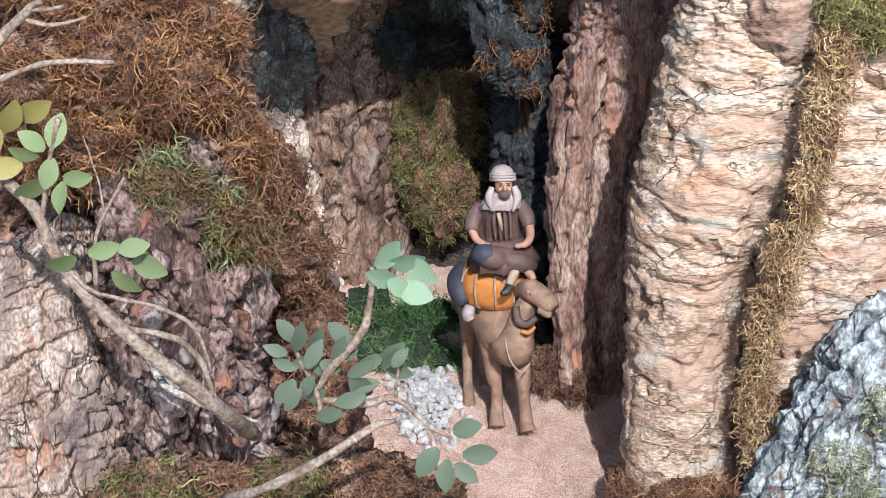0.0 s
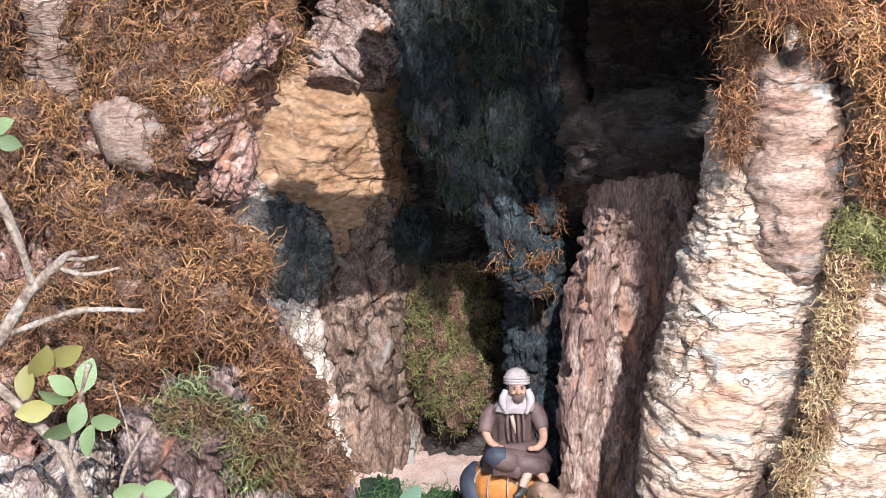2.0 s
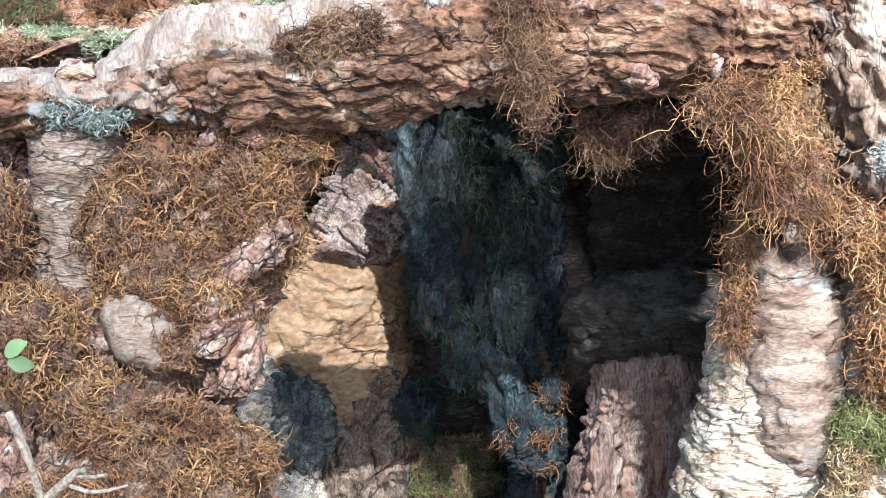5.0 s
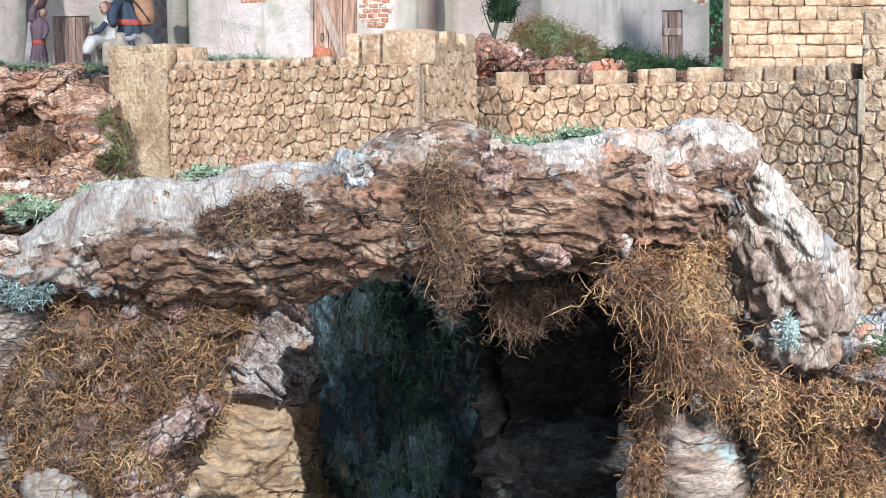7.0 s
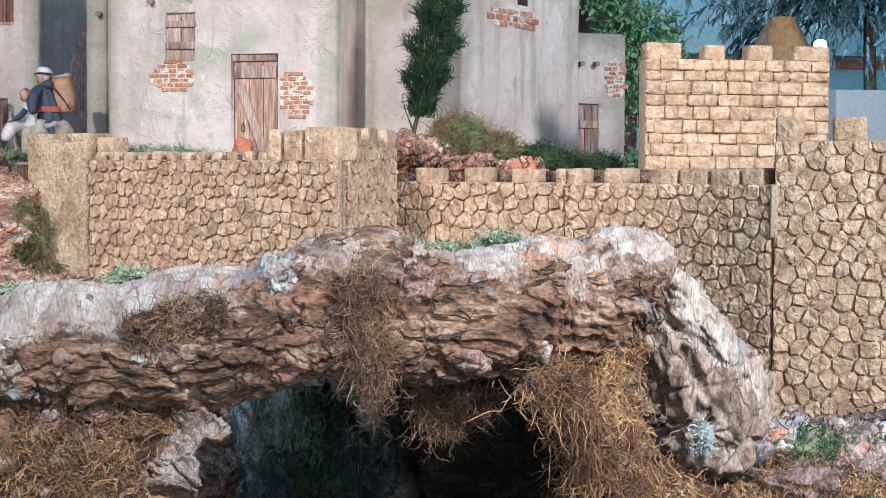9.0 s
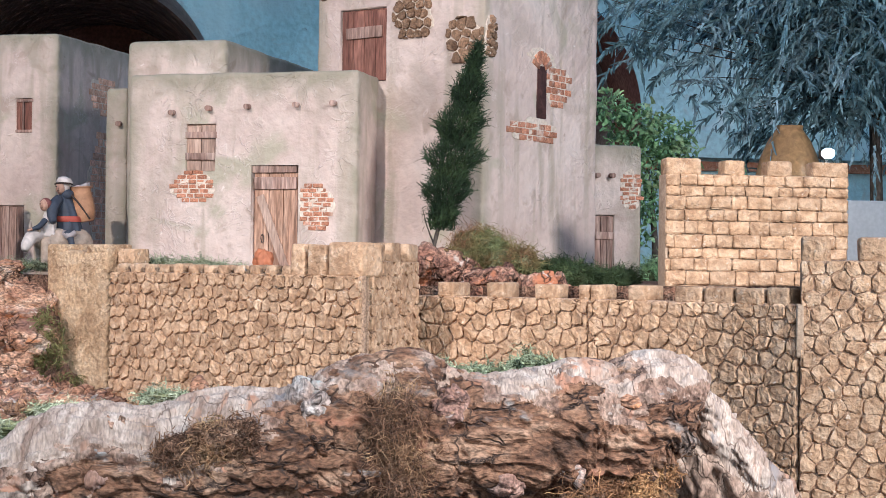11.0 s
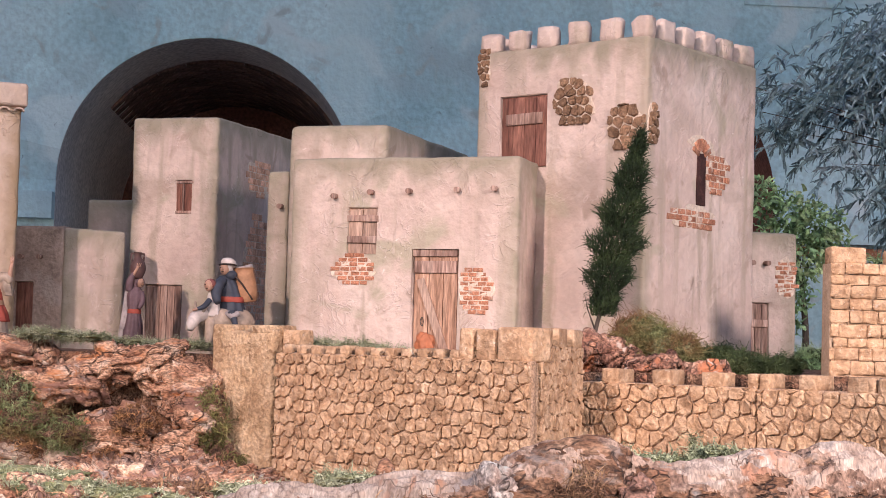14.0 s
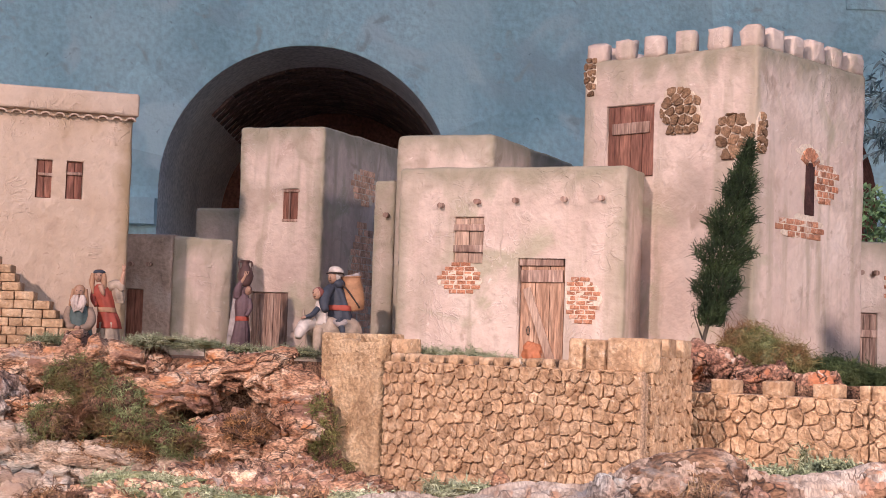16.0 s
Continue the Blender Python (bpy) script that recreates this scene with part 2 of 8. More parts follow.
# lichened root, darkened so the colour also holds the cave's shade
M_ROOT = surf("cork_root_lichen_shade", [(0.300, (0.019, 0.021, 0.023)), (0.500, (0.034, 0.042, 0.046)), (0.640, (0.062, 0.081, 0.087)), (0.800, (0.161, 0.205, 0.211))],
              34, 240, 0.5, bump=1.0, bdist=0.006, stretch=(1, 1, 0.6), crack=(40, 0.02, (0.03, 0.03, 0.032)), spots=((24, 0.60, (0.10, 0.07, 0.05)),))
# plaster greyed for the tall house's shade, with streaks and stains of its own
M_PLASTER_SHADE = surf("shaded_plaster", [(0.300, (0.262, 0.198, 0.162)), (0.500, (0.365, 0.277, 0.225)), (0.700, (0.479, 0.356, 0.288))],
                   9, 120, 0.14, rough=0.9, bump=1.0, bdist=0.005, streak=(20, 0.55, (0.20, 0.17, 0.15)), spots=((8, 0.60, (0.44, 0.36, 0.31)),))
# cork darkened so that its colour carries the shade inside the cave
M_CAVE_SHADE = surf("cork_cave_shade", [(0.300, (0.030, 0.022, 0.017)), (0.500, (0.051, 0.040, 0.033)), (0.700, (0.090, 0.075, 0.066))],
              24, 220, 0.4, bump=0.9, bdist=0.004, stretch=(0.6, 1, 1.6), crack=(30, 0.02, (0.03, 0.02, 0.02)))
M_WHITE = surf("cork_bleached", [(0.3, (0.36, 0.28, 0.22)), (0.5, (0.56, 0.49, 0.42)), (0.7, (0.74, 0.69, 0.63))],
               30, 260, 0.38, bump=1.0, bdist=0.005, crack=(36, 0.014, (0.2, 0.13, 0.09)), spots=((22, 0.62, (0.40, 0.27, 0.19)),))
M_MOSS_B = surf("dry_moss", [(0.320, (0.130, 0.057, 0.028)), (0.460, (0.232, 0.113, 0.052)), (0.580, (0.343, 0.181, 0.079)), (0.700, (0.436, 0.253, 0.113))], 16, 300, 0.3, bump=0.4, island=0.5)

M_MOSS_R = surf("red_brown_moss", [(0.32, (0.085, 0.042, 0.026)), (0.46, (0.165, 0.085, 0.048)), (0.58, (0.27, 0.15, 0.078)), (0.70, (0.40, 0.26, 0.14))], 16, 300, 0.3, bump=0.4, island=0.5)
M_MOSS_T = surf("tawny_moss", [(0.32, (0.24, 0.14, 0.075)), (0.48, (0.37, 0.25, 0.13)), (0.62, (0.50, 0.37, 0.20)), (0.74, (0.60, 0.48, 0.29))], 16, 300, 0.3, bump=0.4, island=0.45)
M_MOSS_D = surf("moss_bed", [(0.3, (0.075, 0.04, 0.027)), (0.5, (0.17, 0.095, 0.06)), (0.62, (0.28, 0.165, 0.105)), (0.75, (0.37, 0.25, 0.18))], 40, 320, 0.6, bump=1.0, bdist=0.008, spots=((30, 0.62, (0.30, 0.14, 0.08)),))
M_MOSS_O = surf("olive_moss", [(0.3, (0.09, 0.085, 0.03)), (0.5, (0.18, 0.17, 0.06)), (0.7, (0.30, 0.27, 0.11))], 20, 300, 0.3, bump=0.4, island=0.5)
M_MOSS_G = surf("green_moss", [(0.3, (0.022, 0.036, 0.014)), (0.5, (0.05, 0.075, 0.028)), (0.7, (0.12, 0.14, 0.06))], 22, 300, 0.3, bump=0.4, island=0.5)
# copy of the green moss with cave shade put into its colour
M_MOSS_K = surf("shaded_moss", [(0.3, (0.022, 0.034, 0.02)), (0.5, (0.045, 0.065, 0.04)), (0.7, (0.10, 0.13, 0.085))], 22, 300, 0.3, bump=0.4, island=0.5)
M_GRASS = surf("cave_grass", [(0.3, (0.035, 0.075, 0.025)), (0.5, (0.075, 0.15, 0.05)), (0.7, (0.17, 0.25, 0.10))], 22, 300, 0.3, bump=0.4, island=0.5)
M_LICHEN = surf("grey_lichen", [(0.300, (0.162, 0.187, 0.108)), (0.500, (0.281, 0.302, 0.184)), (0.700, (0.475, 0.468, 0.335))], 22, 300, 0.3, bump=0.4, island=0.4)
M_LICHEN_G = surf("dry_lichen", [(0.3, (0.19, 0.195, 0.17)), (0.5, (0.31, 0.315, 0.275)), (0.7, (0.47, 0.46, 0.41))], 22, 300, 0.3, bump=0.4, island=0.4)
M_TURF = surf("turf", [(0.3, (0.05, 0.055, 0.02)), (0.5, (0.16, 0.17, 0.08)), (0.7, (0.30, 0.27, 0.15))], 30, 300, 0.4, bump=0.8)
M_GRAVEL = surf("pink_gravel", [(0.300, (0.482, 0.328, 0.264)), (0.500, (0.602, 0.435, 0.360)), (0.700, (0.688, 0.541, 0.456))], 30, 500, 0.4, bump=0.9, bdist=0.003)
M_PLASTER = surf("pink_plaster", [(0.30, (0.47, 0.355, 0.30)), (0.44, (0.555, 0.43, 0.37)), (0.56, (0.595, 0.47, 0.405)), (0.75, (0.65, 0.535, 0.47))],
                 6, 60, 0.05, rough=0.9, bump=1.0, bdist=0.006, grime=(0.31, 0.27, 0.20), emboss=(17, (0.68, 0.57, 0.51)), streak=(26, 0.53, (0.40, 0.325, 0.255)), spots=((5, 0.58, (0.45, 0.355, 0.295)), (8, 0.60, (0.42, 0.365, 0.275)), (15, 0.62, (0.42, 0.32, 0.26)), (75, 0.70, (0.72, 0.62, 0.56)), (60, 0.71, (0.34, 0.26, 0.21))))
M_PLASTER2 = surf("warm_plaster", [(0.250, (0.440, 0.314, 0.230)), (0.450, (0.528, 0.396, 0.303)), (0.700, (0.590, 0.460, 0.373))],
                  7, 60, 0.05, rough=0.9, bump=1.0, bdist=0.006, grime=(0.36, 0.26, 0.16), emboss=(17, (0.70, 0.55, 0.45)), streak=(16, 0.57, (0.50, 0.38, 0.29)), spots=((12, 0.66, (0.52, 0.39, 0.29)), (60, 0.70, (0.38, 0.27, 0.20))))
M_MORTAR = surf("wall_mortar", [(0.300, (0.300, 0.192, 0.120)), (0.700, (0.456, 0.312, 0.210))], 60, 300, 0.3, bump=0.9)
M_MORTAR_P = surf("pale_mortar", [(0.3, (0.36, 0.25, 0.165)), (0.7, (0.50, 0.37, 0.26))], 60, 200, 0.12, bump=0.9)
M_STONE = surf("ochre_stone", [(0.300, (0.328, 0.194, 0.109)), (0.480, (0.490, 0.313, 0.184)), (0.700, (0.628, 0.438, 0.285))],
               45, 160, 0.13, bump=1.0, bdist=0.006, rnd=0.13, spots=((70, 0.61, (0.36, 0.235, 0.145)), (110, 0.66, (0.70, 0.57, 0.44))))
M_BRICK = surf("red_brick", [(0.300, (0.313, 0.123, 0.069)), (0.700, (0.506, 0.246, 0.147))], 60, 300, 0.25, bump=0.9, rnd=0.22, spots=((38, 0.60, (0.56, 0.40, 0.31)), (90, 0.64, (0.60, 0.44, 0.35))))
M_WOOD = surf("weathered_wood", [(0.3, (0.15, 0.085, 0.065)), (0.5, (0.29, 0.185, 0.145)), (0.7, (0.42, 0.30, 0.245))],
              60, 300, 0.3, bump=0.6, stretch=(1, 1, 0.12), rnd=0.2)
M_WOOD_P = surf("pale_board", [(0.300, (0.306, 0.195, 0.144)), (0.700, (0.493, 0.351, 0.274))], 60, 300, 0.25, bump=0.6, stretch=(1, 1, 0.12), rnd=0.12)
M_WOOD_D = surf("door_wood", [(0.300, (0.221, 0.120, 0.077)), (0.500, (0.350, 0.208, 0.140)), (0.700, (0.460, 0.296, 0.210))], 60, 300, 0.3, bump=0.6, stretch=(1, 1, 0.12), rnd=0.2)
M_WOOD_R = surf("reddish_wood", [(0.3, (0.14, 0.055, 0.04)), (0.7, (0.30, 0.14, 0.10))], 60, 300, 0.3, bump=0.6, stretch=(1, 1, 0.12), rnd=0.2)
M_BLUEWALL = surf("blue_grey_stone", [(0.300, (0.382, 0.565, 0.600)), (0.500, (0.462, 0.647, 0.674)), (0.700, (0.565, 0.726, 0.738))],
                  1.8, 40, 0.10, rough=0.8, bump=1.0, bdist=0.010, rnd=0.08, streak=(3.2, 0.55, (0.58, 0.73, 0.74)), spots=((1.1, 0.57, (0.42, 0.54, 0.57)), (3, 0.58, (0.60, 0.71, 0.715)), (9, 0.63, (0.43, 0.51, 0.51)), (30, 0.70, (0.24, 0.31, 0.32))))
M_NICHE = surf("niche_mortar", [(0.3, (0.27, 0.215, 0.195)), (0.7, (0.38, 0.31, 0.28))], 4, 60, 0.3, bump=0.5)
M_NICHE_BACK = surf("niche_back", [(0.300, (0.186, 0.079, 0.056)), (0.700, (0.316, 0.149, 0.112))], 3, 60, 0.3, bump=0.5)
M_REVEAL = surf("reveal_stone", [(0.300, (0.530, 0.492, 0.461)), (0.700, (0.736, 0.674, 0.622))], 2, 50, 0.2, bump=0.5)
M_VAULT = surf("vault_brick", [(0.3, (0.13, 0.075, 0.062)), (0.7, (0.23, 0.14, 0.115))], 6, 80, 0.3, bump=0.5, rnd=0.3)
# pale colour of the unseen walls, picked to bounce light
M_BOUNCE_PALE = surf("bounce_pale", [(0.3, (0.55, 0.54, 0.52)), (0.7, (0.70, 0.68, 0.65))], 2, 30, 0.12, bump=0.4)
M_GROUND = surf("courtyard_paving", [(0.3, (0.20, 0.18, 0.16)), (0.7, (0.32, 0.29, 0.26))], 2, 40, 0.2, bump=0.5)
M_LEAF = surf("leaf_green", [(0.300, (0.095, 0.138, 0.046)), (0.500, (0.182, 0.237, 0.098)), (0.700, (0.297, 0.350, 0.161))], 40, 200, 0.05, rough=0.5, bump=0.2, rnd=0.25, spec=0.5)
M_TWIG = surf("grey_twig", [(0.3, (0.20, 0.14, 0.10)), (0.5, (0.33, 0.25, 0.19)), (0.7, (0.46, 0.38, 0.31))], 40, 260, 0.35, bump=0.7)

# ---------------------------------------------------------------- mesh helpers


def thing(name, label, category, group="", kind="", at=(0, 0, 0)):
    """An empty that carries the parts of one thing."""
    ob = new(name)
    ob.location = at
    ob.empty_display_size = 0.02
    return tagged(ob, label, category, group, kind)


def part(name, bm, material, parent, label=""):
    """One bmesh as one mesh object under a thing or a part; its coordinates are the world's."""
    me = bpy.data.meshes.new(name)
    bm.to_mesh(me)
    bm.free()
    for m in (material if isinstance(material, (list, tuple)) else [material]):
        me.materials.append(m)
    ob = new(name, me)
    if parent is not None:
        ob.parent = parent
        if parent.data is None:
            ob.matrix_parent_inverse = Matrix.Translation(-Vector(parent.location))
    return tagged(ob, label)


def mesh_np(name, verts, faces, material, smooth=True):
    """A mesh object from arrays; faces all have the same number of corners."""
    me = bpy.data.meshes.new(name)
    k = faces.shape[1]
    me.vertices.add(len(verts))
    me.vertices.foreach_set("co", np.ascontiguousarray(verts, dtype=np.float32).ravel())
    me.loops.add(faces.size)
    me.loops.foreach_set("vertex_index", np.ascontiguousarray(faces, dtype=np.int32).ravel())
    me.polygons.add(len(faces))
    me.polygons.foreach_set("loop_start", np.arange(0, faces.size, k, dtype=np.int32))
    if smooth:
        me.polygons.foreach_set("use_smooth", np.ones(len(faces), dtype=bool))
    me.update(calc_edges=True)
    me.validate()
    me.materials.append(material)
    return new(name, me)


def hash01(i, j, k, seed):
    h = (i.astype(np.uint32) * np.uint32(374761393) + j.astype(np.uint32) * np.uint32(668265263)
         + k.astype(np.uint32) * np.uint32(2246822519) + np.uint32(seed * 3266489917 % 4294967296))
    h = (h ^ (h >> np.uint32(13))) * np.uint32(1274126177)
    h = (h ^ (h >> np.uint32(16))) * np.uint32(2654435769)
    return ((h ^ (h >> np.uint32(15))) & np.uint32(0xFFFFFF)).astype(np.float64) / 0xFFFFFF


def vnoise(p, seed=0):
    """Smooth value noise in -1..1 at the points p."""
    q = np.floor(p)
    f = p - q
    f = f * f * (3 - 2 * f)
    q = q.astype(np.int64)
    out = 0
    for a in (0, 1):
        for b in (0, 1):
            for c in (0, 1):
                w = (f[:, 0] if a else 1 - f[:, 0]) * (f[:, 1] if b else 1 - f[:, 1]) * (f[:, 2] if c else 1 - f[:, 2])
                out = out + w * hash01(q[:, 0] + a, q[:, 1] + b, q[:, 2] + c, seed)
    return out * 2 - 1


def fbm(p, octaves=4, seed=0):
    out, amp = 0, 0.5
    for o in range(octaves):
        out = out + amp * vnoise(p * 2 ** o, seed + o)
        amp *= 0.5
    return out


def cells(p, seed=0):
    """Second minus first distance to scattered points: nought along the joints between cells."""
    q = np.floor(p).astype(np.int64)
    f1 = np.full(len(p), 9.0)
    f2 = np.full(len(p), 9.0)
    for a in (-1, 0, 1):
        for b in (-1, 0, 1):
            for c in (-1, 0, 1):
                i, j, k = q[:, 0] + a, q[:, 1] + b, q[:, 2] + c
                d = np.sqrt((i + hash01(i, j, k, seed) - p[:, 0]) ** 2 + (j + hash01(i, j, k, seed + 7) - p[:, 1]) ** 2
                            + (k + hash01(i, j, k, seed + 13) - p[:, 2]) ** 2)
                f2 = np.minimum(f2, np.maximum(f1, d))
                f1 = np.minimum(f1, d)
    return f2 - f1


def spline(pts, n):
    """n points along a smooth curve through pts (rows of any length)."""
    P = np.array(pts, dtype=float)
    if len(P) == 2:
        return P[0] + (P[1] - P[0]) * np.linspace(0, 1, n)[:, None]
    E = np.vstack([2 * P[0] - P[1], P, 2 * P[-1] - P[-2]])
    u = np.linspace(0, len(P) - 1 - 1e-9, n)
    i = u.astype(int)
    t = (u - i)[:, None]
    a, b, c, d = E[i], E[i + 1], E[i + 2], E[i + 3]
    return 0.5 * (2 * b + (c - a) * t + (2 * a - 5 * b + 4 * c - d) * t ** 2 + (3 * b - a - 3 * c + d) * t ** 3)


def bark(name, pts, material, label, res=0.006, amp=0.012, plate=30.0, along=0.5, seed=1, rough=1.0, category="cork bark",
         group="cork bark pieces of the cave", facing=(0, 1, 0), top=None, cut=(0.25, 0.25), cross=False, strata=0.0, dip=0.2):
    """A piece of cork bark: a closed, lumpy tube along pts of (x, y, z, half width, half depth), with plates and deep furrows."""
    L = sum((Vector(b[:3]) - Vector(a[:3])).length for a, b in zip(pts, pts[1:]))
    n = max(10, int(L / res))
    S = spline(pts, n)
    r = max(max(p[3], p[4]) for p in pts)
    k = max(24, min(200, int(5.2 * r / res)))
    C = S[:, :3]
    T = np.gradient(C, axis=0)
    T /= np.linalg.norm(T, axis=1)[:, None]
    D = np.array(facing, dtype=float)
    A = np.cross(D, T)
    A /= np.linalg.norm(A, axis=1)[:, None]
    B = np.cross(T, A)
    th = np.linspace(0, 2 * np.pi, k, endpoint=False)
    s = np.linspace(0, L, n)
    end = np.clip(np.minimum(s, L - s) / 0.02, 0, 1) ** 0.5 * 0.35 + 0.65
    ca, sa = np.cos(th), np.sin(th)
    N = A[:, None, :] * ca[None, :, None] + B[:, None, :] * sa[None, :, None]
    base = C[:, None, :] + A[:, None, :] * (S[:, 3] * end)[:, None, None] * ca[None, :, None] + B[:, None, :] * (S[:, 4] * end)[:, None, None] * sa[None, :, None]
    la = (S[:, 3][:, None] * ca).ravel()
    lb = (S[:, 4][:, None] * sa).ravel()
    ls = np.repeat(s, k)
    q = np.stack([la, lb, ls * along], 1)
    w3 = np.stack([la, lb, ls], 1)
    warp = np.stack([vnoise(w3 * 22, seed + 40), vnoise(w3 * 22 + 9, seed + 41), vnoise(w3 * 22 + 17, seed + 42)], 1) * 0.012
    w3 = w3 + warp
    lines = np.array([9.0, 9.0, 75.0]) if cross else np.array([60.0, 60.0, 9.0])
    d = 0.9 * fbm(q * 13, 3, seed)
    d += (0.5 if cross else 0.9) * (np.minimum(cells((q + warp * 0.7) * (np.array([0.7, 0.7, 2.2]) if cross else 1.0) * plate, seed) / 0.16, 1) - 0.85)
    d += (0.45 if cross else 0.75) * (1 - 2.2 * np.abs(vnoise(w3 * lines, seed + 5)))
    d += (0.25 if cross else 0.40) * (1 - 2.2 * np.abs(vnoise(w3 * lines * 2.3, seed + 6)))
    d += 0.6 * np.maximum(0, fbm(w3 * 34, 3, seed + 7) - 0.12) * 2.0 - 1.6 * np.maximum(0, fbm(w3 * 42 + 5, 3, seed + 8) - 0.17) * 3.0
    d += 0.55 * rough * fbm(w3 * 110, 3, seed + 9)
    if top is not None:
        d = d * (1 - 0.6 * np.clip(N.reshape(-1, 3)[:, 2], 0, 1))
    if strata:
        b3 = base.reshape(-1, 3)
        w = (b3[:, 2] - dip * b3[:, 0] + 0.3 * b3[:, 1]) / strata + 0.9 * vnoise(b3 * 14, seed + 50) + 0.35 * vnoise(b3 * 45, seed + 51)
        li = np.floor(w)
        lf = w - li
        blk = np.floor(b3[:, 0] * 16 + 1.2 * vnoise(b3 * 12, seed + 52) + hash01(li.astype(np.int64), li.astype(np.int64) * 0, li.astype(np.int64) * 0, seed) * 3)
        step = hash01(li.astype(np.int64), blk.astype(np.int64), li.astype(np.int64) * 0, seed + 53)
        crack = np.abs(((b3[:, 0] * 16 + 1.2 * vnoise(b3 * 12, seed + 52)) % 1) - 0.5)
        d = 0.3 * d + 2.4 * (step - 0.5) - 1.2 * np.clip(1 - np.minimum(lf, 1 - lf) / 0.14, 0, 1) - 0.6 * np.clip(1 - (0.5 - crack) / 0.05, 0, 1) + 0.25 * fbm(b3 * 150, 2, seed + 54)
    V = base.reshape(-1, 3) + N.reshape(-1, 3) * (amp * d)[:, None]
    jag = 0.5 * r * fbm(np.stack([la * 30, lb * 30, 0 * la], 1), 3, seed + 21) * (np.exp(-ls / 0.05) + np.exp(-(L - ls) / 0.05))
    V += np.repeat(T, k, axis=0) * jag[:, None]
    i = np.arange(n - 1)[:, None] * k
    j = np.arange(k)[None, :]
    jn = (j + 1) % k
    F = np.stack([i + j, i + jn, i + k + jn, i + k + j], -1).reshape(-1, 4)
    c0, c1 = len(V), len(V) + 1
    V = np.vstack([V, C[0] + T[0] * 0.0, C[-1]])
    jj = np.arange(k)
    caps = np.vstack([np.stack([np.full(k, c0), (jj + 1) % k, jj, jj], 1), np.stack([np.full(k, c1), (n - 1) * k + jj, (n - 1) * k + (jj + 1) % k, (n - 1) * k + (jj + 1) % k], 1)])
    tri = np.vstack([F[:, [0, 1, 2]], F[:, [0, 2, 3]], caps[:, :3]])
    ob = mesh_np(name, V, tri, material, smooth=not strata)
    # upward faces turn paler: bleached bark plus sky light put into the colour
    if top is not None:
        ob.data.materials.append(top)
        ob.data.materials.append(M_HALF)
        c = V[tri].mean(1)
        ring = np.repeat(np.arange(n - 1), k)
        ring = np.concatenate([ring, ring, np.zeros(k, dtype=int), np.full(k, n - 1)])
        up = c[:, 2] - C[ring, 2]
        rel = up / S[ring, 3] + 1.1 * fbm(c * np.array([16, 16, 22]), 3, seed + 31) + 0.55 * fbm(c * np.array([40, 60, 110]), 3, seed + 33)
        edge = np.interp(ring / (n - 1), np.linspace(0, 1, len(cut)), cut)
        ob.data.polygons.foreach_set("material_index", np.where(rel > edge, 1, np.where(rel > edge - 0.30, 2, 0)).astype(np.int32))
    return tagged(ob, label, category, group)


def box(bm, x0, x1, y0, y1, z0, z1, m=None):
    """A block in bm, moved by m."""
    vs = [bm.verts.new((m or Matrix()) @ Vector(p)) for p in ((x0, y0, z0), (x1, y0, z0), (x1, y1, z0), (x0, y1, z0), (x0, y0, z1), (x1, y0, z1), (x1, y1, z1), (x0, y1, z1))]
    for f in ((0, 3, 2, 1), (4, 5, 6, 7), (0, 1, 5, 4), (1, 2, 6, 5), (2, 3, 7, 6), (3, 0, 4, 7)):
        bm.faces.new([vs[i] for i in f])
    return vs


def worn_block(x0, x1, y0, y1, z0, z1, m=None, r=0.003, jit=0.0, seed=0):
    """A bmesh block with rounded, slightly uneven edges."""
    bm = bmesh.new()
    box(bm, x0, x1, y0, y1, z0, z1)
    bmesh.ops.bevel(bm, geom=bm.edges[:], offset=r, segments=2, affect="EDGES", profile=0.6)
    rg = random.Random(seed)
    for v in bm.verts:
        v.co += Vector((rg.uniform(-jit, jit), rg.uniform(-jit, jit), rg.uniform(-jit, jit)))
    if m is not None:
        bmesh.ops.transform(bm, matrix=m, verts=bm.verts)
    for f in bm.faces:
        f.smooth = True
    return bm


def frame_at(x, y, z, ux, uy):
    """A frame at a wall's lower corner: local x runs along (ux, uy), local y into the wall, z up."""
    u = Vector((ux, uy, 0)).normalized()
    v = Vector((-u.y, u.x, 0))
    return Matrix(((u.x, v.x, 0, x), (u.y, v.y, 0, y), (0, 0, 1, z), (0, 0, 0, 1)))


